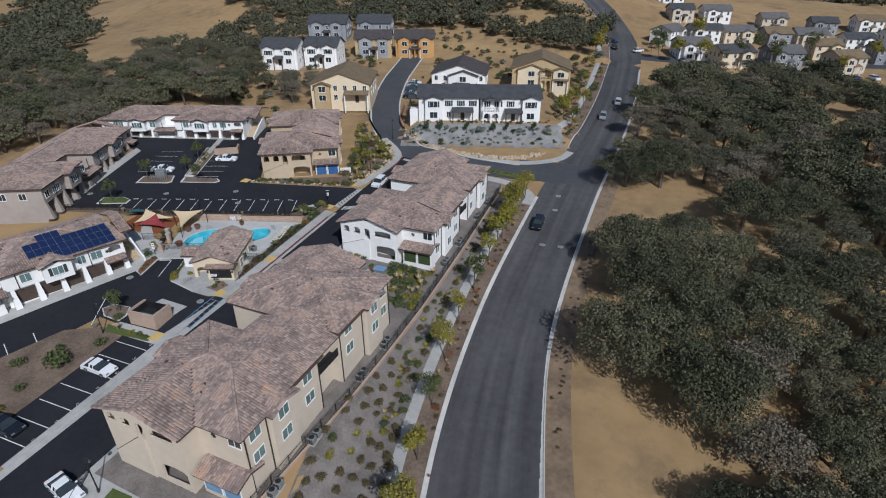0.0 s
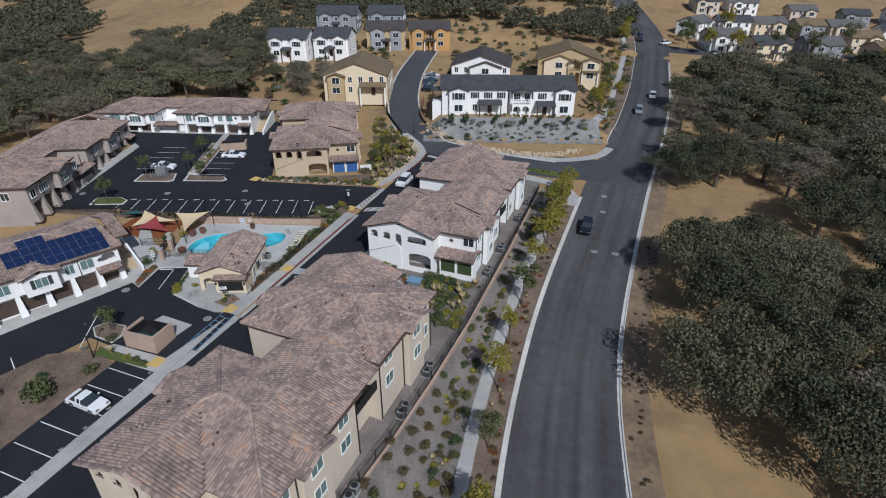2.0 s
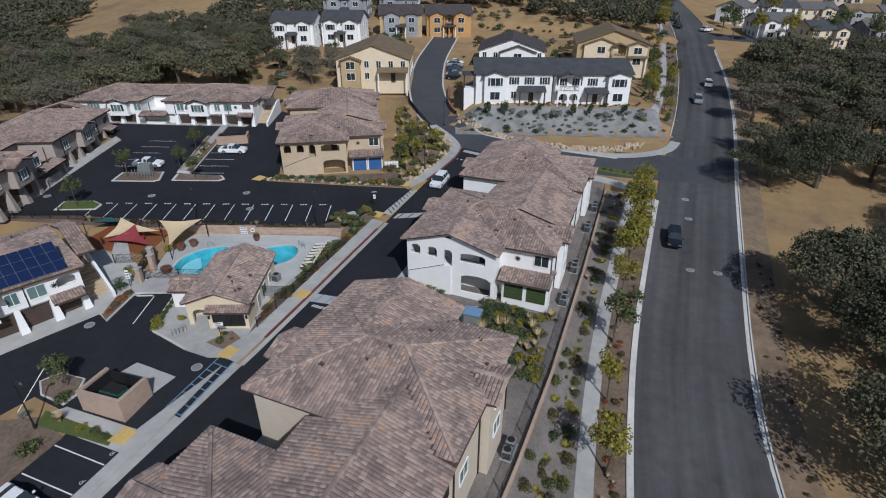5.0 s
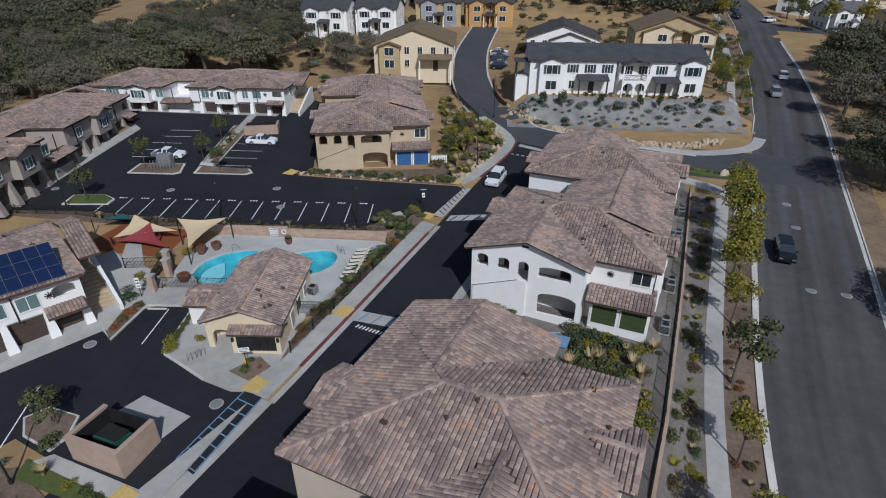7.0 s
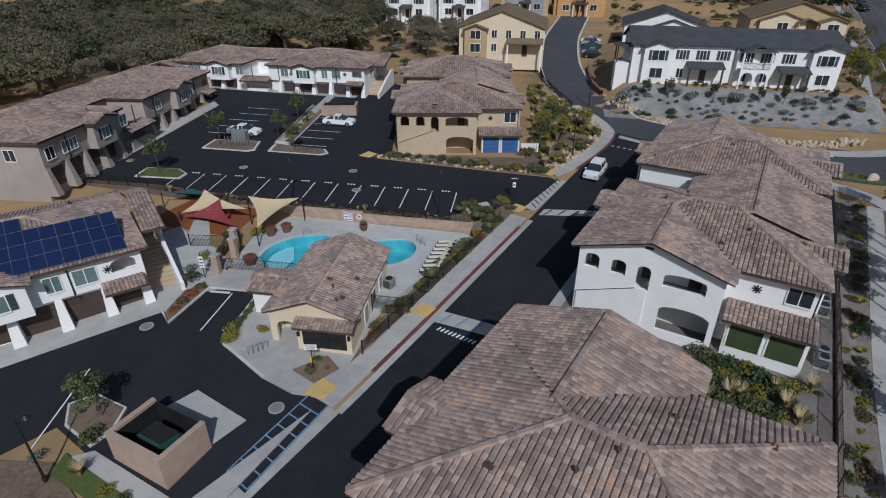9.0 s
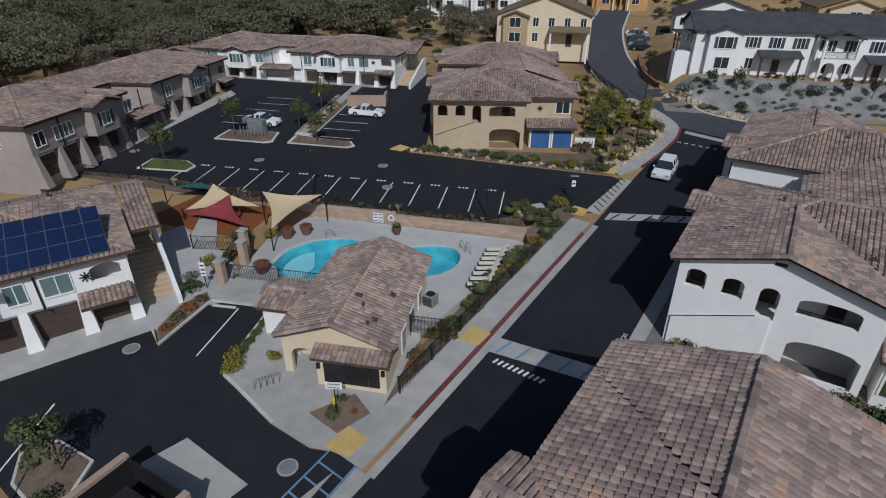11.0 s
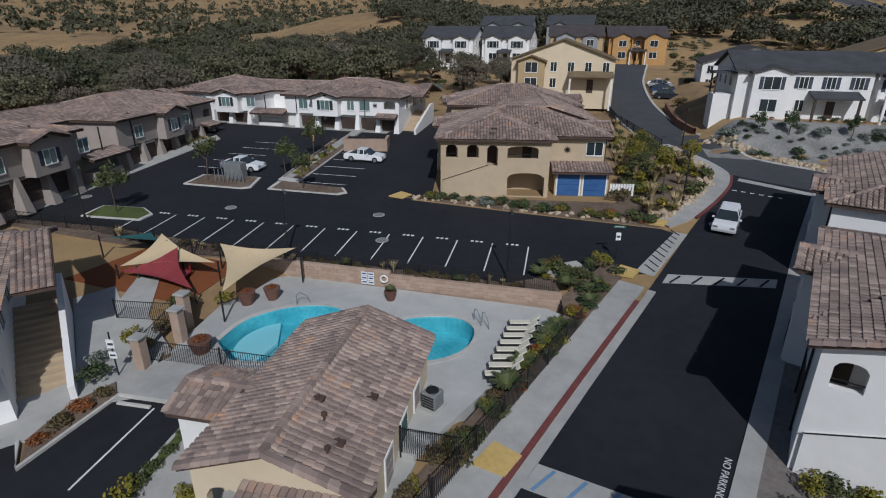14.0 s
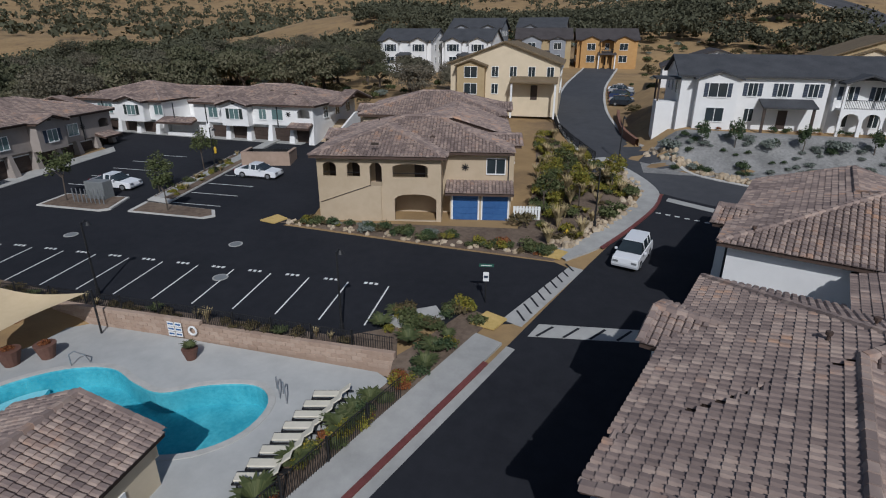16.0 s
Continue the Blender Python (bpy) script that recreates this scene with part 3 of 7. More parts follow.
# ---- roofs and walls ----
class Roof:
    """A hip or gable roof over a rectangle; axis: the way its ridge runs."""

    def __init__(self, x0, y0, x1, y1, z, slope=0.28, kind="hip", axis="y"):
        self.r, self.z, self.s, self.kind, self.axis = (x0, y0, x1, y1), z, slope, kind, axis

    def height(self, x, y):
        x0, y0, x1, y1 = self.r
        if not (x0 - 0.01 <= x <= x1 + 0.01 and y0 - 0.01 <= y <= y1 + 0.01):
            return -99.0
        dx, dy = min(x - x0, x1 - x), min(y - y0, y1 - y)
        return self.z + self.s * (min(dx, dy) if self.kind == "hip" else dx if self.axis == "y" else dy)

    def planes(self):
        """Outlines, each starting with its eave edge, counter-clockwise from above."""
        x0, y0, x1, y1 = self.r
        w, d, z, s = x1 - x0, y1 - y0, self.z, self.s
        if self.kind == "hip":
            h = min(w, d) / 2
            t = z + s * h
            if w >= d:
                a, b = (x0 + h, y0 + h, t), (x1 - h, y0 + h, t)
                return [[(x0, y0, z), (x1, y0, z), b, a], [(x1, y0, z), (x1, y1, z), b], [(x1, y1, z), (x0, y1, z), a, b], [(x0, y1, z), (x0, y0, z), a]]
            a, b = (x0 + h, y0 + h, t), (x0 + h, y1 - h, t)
            return [[(x0, y0, z), (x1, y0, z), a], [(x1, y0, z), (x1, y1, z), b, a], [(x1, y1, z), (x0, y1, z), b], [(x0, y1, z), (x0, y0, z), a, b]]
        if self.axis == "y":
            c, t = (x0 + x1) / 2, z + s * w / 2
            return [[(x0, y1, z), (x0, y0, z), (c, y0, t), (c, y1, t)], [(x1, y0, z), (x1, y1, z), (c, y1, t), (c, y0, t)]]
        c, t = (y0 + y1) / 2, z + s * d / 2
        return [[(x0, y0, z), (x1, y0, z), (x1, c, t), (x0, c, t)], [(x1, y1, z), (x0, y1, z), (x0, c, t), (x1, c, t)]]

    def ridges(self):
        out, seen = [], {}
        for p in self.planes():
            for a, b in zip(p, p[1:] + p[:1]):
                k = tuple(sorted((tuple(round(v, 3) for v in a), tuple(round(v, 3) for v in b))))
                if k[0][2] > self.z + 0.01 or k[1][2] > self.z + 0.01:
                    seen[k] = 1
        return list(seen)


def inside(poly, x, y):
    c = False
    for (xa, ya, _), (xb, yb, _) in zip(poly, poly[1:] + poly[:1]):
        if (ya > y) != (yb > y) and x < (xb - xa) * (y - ya) / (yb - ya) + xa:
            c = not c
    return c


PROFILE = ((0.0, 0.0), (0.2, 0.07), (0.7, 0.07), (0.95, 0.0))


def tile_poses(roofs, pw=0.30, ph=0.345):
    """Centres and axes of all roof tiles that lie uncovered on a set of roofs."""
    out = []
    rng = random.Random(5)
    for i, rf in enumerate(roofs):
        for poly in rf.planes():
            a, b = Vector(poly[0]), Vector(poly[1])
            u = (b - a).normalized()
            up = Vector(poly[2]) - b
            v = (up - u * up.dot(u)).normalized()
            n = u.cross(v)
            L = (b - a).length
            us = [(Vector(p) - a).dot(u) for p in poly]
            vmax = max((Vector(p) - a).dot(v) for p in poly)
            for r in range(int(vmax / ph) + 1):
                for k in range(int(min(us) / pw) - 1, int(max(us) / pw) + 2):
                    o = a + u * (k * pw) + v * (r * ph - 0.05)
                    c = o + u * pw * 0.5 + v * ph * 0.5
                    if not inside(poly, c.x, c.y):
                        continue
                    bad = False
                    for j, q in enumerate(roofs):
                        if j != i:
                            h = q.height(c.x, c.y) - c.z
                            if h > 0.03 or (j < i and abs(h) <= 0.03):
                                bad = True
                                break
                    if not bad:
                        out.append((o + n * rng.uniform(0, 0.012), u, v, n))
    return out


def tile_mesh(poses, name, material, parent, label="", pw=0.30, ph=0.345):
    verts, faces = [], []
    for o, u, v, n in poses:
        b = len(verts)
        for k, lift in ((-0.02, 0.07), (ph + 0.03, 0.01)):
            for t, h in PROFILE:
                p = o + u * (t * pw) + v * k + n * (h + lift)
                verts.append((p.x, p.y, p.z))
        faces += [(b, b + 1, b + 5, b + 4), (b + 1, b + 2, b + 6, b + 5), (b + 2, b + 3, b + 7, b + 6), (b, b + 3, b + 2, b + 1)]
    me = bpy.data.meshes.new(name)
    me.from_pydata(verts, [], faces)
    me.materials.append(material)
    ob = new(name, me)
    ob.parent = parent
    return tagged(ob, label, kind="stuff")


def roof_body(roofs, name, parent, material=UNDER, skirt=0.2):
    bm = bmesh.new()
    for rf in roofs:
        for poly in rf.planes():
            bm.faces.new([bm.verts.new(p) for p in poly])
        x0, y0, x1, y1 = rf.r
        z = rf.z
        if rf.kind == "gable":
            # a sloping slab on each side, open underneath
            for poly in rf.planes():
                top = [bm.verts.new(p) for p in poly]
                low = [bm.verts.new((p[0], p[1], p[2] - skirt)) for p in poly]
                bm.faces.new(low[::-1])
                for i in range(len(top)):
                    j = (i + 1) % len(top)
                    bm.faces.new((low[i], low[j], top[j], top[i]))
            continue
        ring = [(x0, y0), (x1, y0), (x1, y1), (x0, y1)]
        low = [bm.verts.new((x, y, z - skirt)) for x, y in ring]
        bm.faces.new(low[::-1])
        top = [bm.verts.new((x, y, z)) for x, y in ring]
        for i in range(4):
            bm.faces.new((low[i], low[(i + 1) % 4], top[(i + 1) % 4], top[i]))
    return part(name, bm, material, parent)


def ridge_caps(roofs, parent, material=TILE, step=0.4):
    bm = bmesh.new()
    for i, rf in enumerate(roofs):
        for a, b in rf.ridges():
            a, b = Vector(a), Vector(b)
            n = max(1, int((b - a).length / step))
            d = (b - a) / n
            side = Vector((0, 0, 1)).cross(d).normalized()
            for k in range(n):
                p = a + d * k
                c = p + d * 0.5
                if any(q is not rf and q.height(c.x, c.y) > c.z - 0.015 for q in roofs):
                    continue
                rows = []
                for e, lift in ((p, 0.13), (p + d * 1.05, 0.1)):
                    rows.append([bm.verts.new(e + side * w + Vector((0, 0, h + lift - 0.1))) for w, h in ((-0.19, 0.0), (-0.11, 0.17), (0.11, 0.17), (0.19, 0.0))])
                for m in range(3):
                    bm.faces.new((rows[0][m], rows[1][m], rows[1][m + 1], rows[0][m + 1]))
                bm.faces.new(rows[0])
    ob = part("ridge_cap", bm, material, parent)
    return tagged(ob, kind="stuff")


def tiled_roof(roofs, parent, pieces=0, pick=None):
    """The roof with its tiles; pick: a function of the plan that chooses those that are parts of their own."""
    body = roof_body(roofs, "roof", parent)
    poses = tile_poses(roofs)
    mine = []
    if pieces:
        mine = [p for p in poses if pick(p[0].x, p[0].y)][:pieces]
        keep = set(id(p) for p in mine)
        poses = [p for p in poses if id(p) not in keep]
    tile_mesh(poses, "roof_tiles", TILE, body)
    ridge_caps(roofs, body)
    return body, mine


def panel(bm, u0, u1, z0, top, holes, y, th, m=None):
    """A wall in the plane y with thickness th behind it, from u0 to u1; top: height at u; holes: (u0, u1, z0, z1, arch drop)."""
    cuts = {u0, u1}
    for k in range(1, 4):
        cuts.add(u0 + (u1 - u0) * k / 4)
    for a, b, _, _, arch in holes:
        cuts |= {a, b}
        if arch:
            cuts |= {a + (b - a) * k / 8 for k in range(1, 8)}
    cuts = sorted(c for c in cuts if u0 <= c <= u1)

    def ztop(h, u):
        a, b, _, z1, arch = h
        t = 2 * (u - a) / (b - a) - 1
        return z1 - arch * (1 - math.sqrt(max(0.0, 1 - min(1.0, t * t))))

    def cell(a, b, l0, l1, h0, h1):
        if h0 - l0 < 0.005 and h1 - l1 < 0.005:
            return
        c = [(a, y, l0), (b, y, l1), (b, y + th, l1), (a, y + th, l0), (a, y, h0), (b, y, h1), (b, y + th, h1), (a, y + th, h0)]
        vs = [bm.verts.new(m @ Vector(p) if m else p) for p in c]
        for f in ((3, 2, 1, 0), (4, 5, 6, 7), (0, 1, 5, 4), (1, 2, 6, 5), (2, 3, 7, 6), (3, 0, 4, 7)):
            bm.faces.new([vs[i] for i in f])

    for a, b in zip(cuts, cuts[1:]):
        mid = (a + b) / 2
        lo = (z0, z0)
        for h in sorted((h for h in holes if h[0] < mid < h[1]), key=lambda h: h[2]):
            cell(a, b, *lo, h[2], h[2])
            lo = (ztop(h, a), ztop(h, b))
        cell(a, b, *lo, top(a), top(b))


SIDES = {"s": 0, "e": 90, "n": 180, "w": 270}


def on_wall(side, pos, along, z):
    """Pose on a wall: x runs along it, to the right as seen from outside, -y points outwards. pos: the wall's x or y."""
    if side == "s":
        return pose(along, pos, z)
    if side == "n":
        return pose(along, pos, z, 0, 0, 180)
    if side == "e":
        return pose(pos, along, z, 0, 0, 90)
    return pose(pos, along, z, 0, 0, 270)


def window(parent, m, w, h, glass=BLIND, shutters=None, mullions=1, frame_mat=TRIM):
    """A window proud of its wall: frame, panes and perhaps shutters."""
    f = 0.07
    bm = boxes((-w / 2 - f, -0.07, -f, -w / 2, 0.02, h + f), (w / 2, -0.07, -f, w / 2 + f, 0.02, h + f),
               (-w / 2, -0.07, h, w / 2, 0.02, h + f), (-w / 2 - 0.03, -0.1, -f - 0.03, w / 2 + 0.03, 0.02, 0))
    for k in range(1, mullions + 1):
        c = -w / 2 + w * k / (mullions + 1)
        box(bm, c - 0.03, -0.06, 0, c + 0.03, 0.02, h)
    win = part("window", bm, frame_mat, parent)
    win.matrix_basis = m
    part("pane", boxes((-w / 2, -0.035, 0, w / 2, 0.015, h)), glass, win)
    if shutters:
        for s in (-1, 1):
            c = s * (w / 2 + f + 0.24)
            bm = bmesh.new()
            k = int(h / 0.16)
            prof = [(0.02, -0.02)] + [(-0.03 - 0.03 * (q % 2), -0.02 + (h + 0.04) * q / (2 * k)) for q in range(2 * k + 1)] + [(0.02, h + 0.02)]
            va, vb = ([bm.verts.new((x, y, z)) for y, z in prof] for x in (c - 0.22, c + 0.22))
            for q in range(len(prof) - 1):
                bm.faces.new((va[q], vb[q], vb[q + 1], va[q + 1]))
            bm.faces.new(va[::-1])
            bm.faces.new(vb)
            part("shutter", bm, shutters, win)
    return win


def garage_door(parent, m, w, h, material, name="garage_door"):
    """One leaf with four grooved sections, in its frame."""
    prof = [(0.03, 0.0), (-0.05, 0.0)]
    for r in range(1, 4):
        z = h * r / 4
        prof += [(-0.05, z - 0.035), (-0.015, z - 0.02), (-0.015, z + 0.02), (-0.05, z + 0.035)]
    prof += [(-0.05, h), (0.03, h)]
    bm = bmesh.new()
    a = [bm.verts.new((-w / 2, y, z)) for y, z in prof]
    b = [bm.verts.new((w / 2, y, z)) for y, z in prof]
    for i in range(len(prof) - 1):
        bm.faces.new((a[i], b[i], b[i + 1], a[i + 1]))
    bm.faces.new(a[::-1])
    bm.faces.new(b)
    bmesh.ops.recalc_face_normals(bm, faces=bm.faces[:])
    d = part(name, bm, material, parent)
    d.matrix_basis = m
    part("door_frame", boxes((-w / 2 - 0.12, -0.06, 0, -w / 2, 0.03, h + 0.12), (w / 2, -0.06, 0, w / 2 + 0.12, 0.03, h + 0.12), (-w / 2, -0.06, h, w / 2, 0.03, h + 0.12)), TRIM, d)
    return d


def downpipe(parent, x, y, z0, z1):
    part("downpipe", boxes((x - 0.05, y - 0.05, z0, x + 0.05, y + 0.05, z1)), BLACK, parent)


def vents(parent, roofs, n, seed):
    rng = random.Random(seed)
    k = 0
    while k < n:
        rf = rng.choice(roofs)
        x, y = rng.uniform(rf.r[0] + 1, rf.r[2] - 1), rng.uniform(rf.r[1] + 1, rf.r[3] - 1)
        z = max(q.height(x, y) for q in roofs)
        if z < 0:
            continue
        bm = bmesh.new()
        tube(bm, (x, y, z - 0.1), (x, y, z + 0.32), 0.05)
        if k % 2:
            tube(bm, (x, y, z + 0.28), (x, y, z + 0.4), 0.11)
        else:
            box(bm, x - 0.22, y - 0.16, z, x + 0.22, y + 0.16, z + 0.16)
        part("roof_vent", bm, UNDER, parent)
        k += 1


def flats(name, m, wall, door, label, shutter=None, step=0.8, ground_s=-5.6, pieces=None, seed=1, gable=True):
    """Two-storey block of flats: two hipped wings with a gabled loggia front each, joined on the far side. The origin is in the middle, at the south eave's height."""
    b = thing(name, m, label, "apartment building")
    EX = 7.9
    roofs = []
    for s, dz in ((-1, 0.0), (1, step)):
        ya, yb = sorted((s * 15.2, s * 1.6))
        roofs.append(Roof(-EX - 0.5, ya, EX + 0.5, yb, dz, 0.3))
        ga, gb = sorted((s * 17.4, s * 9.0))
        roofs.append(Roof(-EX - 0.5, ga, 2.9, gb if gable else gb - s * 8, dz, 0.3, "gable" if gable else "hip", "y"))
        wa, wb = sorted((s * 9.2, s * 5.2))
        roofs.append(Roof(-EX - 1.3, wa, -3.5, wb, dz - 0.1, 0.3, "gable", "x"))
        ea, eb = sorted((s * 11.6, s * 7.2))
        roofs.append(Roof(3.0, ea, EX + 1.3, eb, dz - 0.05, 0.3, "gable", "x"))
    roofs.append(Roof(-2.6, -9, EX + 0.5, 9, step * 0.5, 0.3, "gable", "y"))
    body, mine = tiled_roof(roofs, b, 300 if pieces else 0, pieces)
    vents(b, roofs[:1] + roofs[4:5], 12, seed)
    lo = -9.0
    for s, dz in ((-1, 0.0), (1, step)):
        mir = Matrix.Diagonal((1, -s, 1, 1))
        bm = bmesh.new()
        box(bm, -EX, -14.6, lo, EX, -2.1, dz - 0.1, mir)
        box(bm, -EX - 0.9, -8.8, lo, -EX, -5.6, dz - 0.2, mir)
        box(bm, EX, -11.2, lo, EX + 0.75, -7.6, dz - 0.1, mir)
        g = ground_s + dz * 1.0
        zf = dz - 2.75
        # loggia front with arched openings
        front = lambda u: dz - 0.08 + (0.3 * max(0.0, 5.3 - abs(u + 2.75)) if gable else 0.0)
        holes = [(-7.4, -6.3, zf + 0.95, zf + 2.15, 0.3), (-5.4, -4.3, zf + 0.95, zf + 2.15, 0.3), (-3.5, -2.5, zf + 0.2, zf + 2.15, 0.35),
                 (-1.6, 1.3, zf + 0.95, zf + 2.1, 0.3), (-1.5, 2.0, g, g + 2.3, 0.45)]
        panel(bm, -EX, 2.4, lo, front, holes, -16.9, 0.3, mir)
        box(bm, -EX, -16.6, lo, -EX + 0.3, -14.6, dz - 0.1, mir)
        box(bm, 2.1, -16.6, lo, 2.4, -14.6, dz - 0.1, mir)
        box(bm, -EX + 0.3, -16.6, zf - 0.3, 2.1, -14.6, zf, mir)
        bmesh.ops.recalc_face_normals(bm, faces=bm.faces[:])
        part("wall", bm, wall, b)
        if s < 0:
            for x in (-7, -5, -3, 0.4):
                bm = bmesh.new()
                box(bm, x - 0.45, -14.66, zf, x + 0.45, -14.58, zf + 2.05)
                part("door", bm, DARKWOOD, b)
            for u0, u1 in ((-7.4, -6.3), (-5.4, -4.3), (-1.6, 1.3)):
                bm = boxes((u0, -16.85, zf + 1.28, u1, -16.8, zf + 1.33))
                part("balcony_rail", bm, BLACK, b)
            # bay with two garage doors and a small tiled roof
            part("garage_bay", boxes((3.1, -16.2, lo, 8.2, -14.6, g + 2.45)), wall, b)
            mono = Roof(2.7, -16.9, 8.4, -13.0, g + 2.45, 0.3, "gable", "x")
            roof_body([mono], "bay_roof", b)
            tile_mesh(tile_poses([mono]), "bay_tiles", TILE, b)
            for c in (4.4, 6.9):
                garage_door(b, on_wall("s", -16.2, c, g), 2.1, 2.15, door)
            window(b, on_wall("s", -14.6, 6.9, zf + 0.9), 1.5, 1.25, GLASS)
            # outer stair to the upper floor, with its solid balustrade
            bm = bmesh.new()
            vs = [(-7.7, -17.05, lo), (-2.6, -17.05, lo), (-2.6, -17.05, zf + 0.25), (-3.4, -17.05, zf + 0.25), (-7.7, -17.05, g + 1.5)]
            f1 = [bm.verts.new(v) for v in vs]
            f2 = [bm.verts.new((v[0], -16.9, v[2])) for v in vs]
            bm.faces.new(f1)
            bm.faces.new(f2[::-1])
            for k in range(5):
                bm.faces.new((f1[k], f1[(k + 1) % 5], f2[(k + 1) % 5], f2[k]))
            bmesh.ops.recalc_face_normals(bm, faces=bm.faces[:])
            part("stair_balustrade", bm, wall, b)
            bm = bmesh.new()
            tube(bm, (-7.7, -17.1, g + 1.55), (-3.4, -17.1, zf + 0.32), 0.03)
            part("handrail", bm, BLACK, b)
            star = bmesh.new()
            for k in range(4):
                box(star, -0.32, -0.03, -0.04, 0.32, 0.03, 0.04, pose(4.3, -14.63, zf + 1.4, 0, 45 * k, 0))
            part("wall_star", star, BLACK, b)
            vent = bmesh.new()
            box(vent, -3.25, -16.94, dz + 0.85, -2.65, -16.88, dz + 1.05)
            part("gable_vent", vent, FASCIA, b)
        # street and road sides
        for yy in (-12.9, -9.4, -4.3):
            side_x = EX + 0.75 if yy == -9.4 else EX
            for zz in (zf + 0.9, zf - 2.0):
                window(b, on_wall("e", side_x, yy * -s, zz), 1.5, 1.3, BLIND)
        for yy in (-12.5, -7.2, -3.6):
            window(b, on_wall("w", -EX - 0.9 if yy == -7.2 else -EX, yy * -s, zf + 0.9), 1.2, 1.2, GLASS)
            garage_door(b, on_wall("w", -EX - 0.9 if yy == -7.2 else -EX, yy * -s, g + 0.1), 2.4, 2.15, DARKWOOD)
        for y in (-14.4, -11.3, -7.4, -2.3):
            downpipe(b, EX + 0.08, y * -s, lo, dz - 0.2)
            downpipe(b, -EX - 0.08, y * -s, lo, dz - 0.2)
    bm = boxes((-2.2, -2.1, lo, EX - 1.4, 2.1, step * 0.5 - 0.1))
    part("link_wall", bm, wall, b)
    for y in (-1.0, 1.0):
        part("balcony", boxes((EX - 1.4, y - 0.95, -2.9, EX - 0.1, y + 0.95, -2.7), (EX - 0.2, y - 0.95, -2.7, EX - 0.1, y + 0.95, -1.8)), BLACK, b)
    return b, body, mine


def garages(name, m, length, depth, wall, label, shutter, base=-5.1, solar=False, seed=2, bays=(-8.3, 7.5), court=(-3.9, 0.3)):
    """Two-storey flats over a row of garages: upper bays overhang on tapered piers. Front along x, towards -y; origin at the front's middle, at eave height."""
    b = thing(name, m, label, "apartment building")
    H, lo = length / 2, base - 3
    N0, N1, ND = *court, 5.4
    # two hipped halves with an open stair court between them, linked at the back
    roofs = [Roof(-H - 0.5, -0.5, N0, depth + 0.5, 0, 0.27), Roof(N1, -0.5, H + 0.5, depth + 0.5, 0, 0.27), Roof(N0 - 5, ND - 0.4, N1 + 5, depth + 0.5, -0.02, 0.27, "gable", "x")]
    for c in bays:
        roofs.append(Roof(c - 2.3, -1.6, c + 2.3, 4, -0.05, 0.3, "gable", "y"))
    body, _ = tiled_roof(roofs, b)
    vents(b, roofs[:2], 9, seed)
    up0 = base + 2.55
    bm = boxes((-H, 0.55, lo, N0 - 0.4, depth, -0.1), (N1 + 0.4, 0.55, lo, H - 2.6, depth, -0.1), (H - 2.6, 1.6, lo, H, depth, -0.1), (H - 2.6, 0.55, lo, H, 1.6, up0), (N0 - 0.4, ND, lo, N1 + 0.4, depth, -0.1), (N0 - 0.4, 1.2, lo, N1 + 0.4, ND, up0))
    box(bm, -H, 0, up0, N0 - 0.4, 0.55, -0.1)
    # corner loggia with its opening over the end garage
    box(bm, N1 + 0.4, 0, up0, H - 2.6, 0.55, -0.1)
    panel(bm, H - 2.6, H, up0, lambda u: -0.1, [(H - 2.2, H - 0.5, up0 + 0.95, up0 + 2.0, 0.25)], 0, 0.25)
    box(bm, H - 0.25, 0.25, up0, H, 1.6, -0.1)
    box(bm, H - 2.6, 0.25, up0, H - 0.25, 1.6, up0 + 0.25)
    for c in bays:
        panel(bm, c - 1.9, c + 1.9, up0 - 0.15, lambda u: -0.1 + 0.3 * (1.9 - abs(u - c)) + 0.1, [], -1.1, 1.3)
    part("wall", bm, wall, b)
    # garage doors between tapered piers
    doors = [H - 1.5 - 3.1 * k for k in range(8) if H - 1.5 - 3.1 * k > N1 + 1.6] + [-H + 1.8 + 3.1 * k for k in range(8) if -H + 1.8 + 3.1 * k < N0 - 1.6]
    for x in doors:
        garage_door(b, on_wall("s", 0.55, x, base), 2.5, 2.15, DARKWOOD)
    for x in sorted({round(x + q, 2) for x in doors for q in ((1.55,) if x > 0 else (-1.55,))} | {round(min(d for d in doors if d > 0) - 1.55, 2), round(max(d for d in doors if d < 0) + 1.55, 2)}):
        x = max(-H + 0.3, min(H - 0.3, x))
        bm = bmesh.new()
        lo4 = [bm.verts.new((x + a, yb, base - 0.6)) for a, yb in ((-0.45, -0.6), (0.45, -0.6), (0.45, 0.55), (-0.45, 0.55))]
        hi4 = [bm.verts.new((x + a, yb, up0)) for a, yb in ((-0.24, 0.0), (0.24, 0.0), (0.24, 0.55), (-0.24, 0.55))]
        bm.faces.new(hi4)
        for i in range(4):
            bm.faces.new((lo4[i], lo4[(i + 1) % 4], hi4[(i + 1) % 4], hi4[i]))
        part("pier", bm, wall, b)
    # small lean-to roof over the middle stair and over the end garage
    for a, c in ((N0 - 0.6, N1 + 0.6), (H - 3.2, H - 0.1)):
        mono = Roof(a, -1.3, c, 2.2, up0 - 0.1, 0.3, "gable", "x")
        roof_body([mono], "porch_roof", b)
        tile_mesh(tile_poses([mono]), "porch_tiles", TILE, b)
    part("stair_wall", boxes((N0 + 0.2, -0.4, base - 0.5, N1 - 0.2, 1.2, base + 1.0)), wall, b)
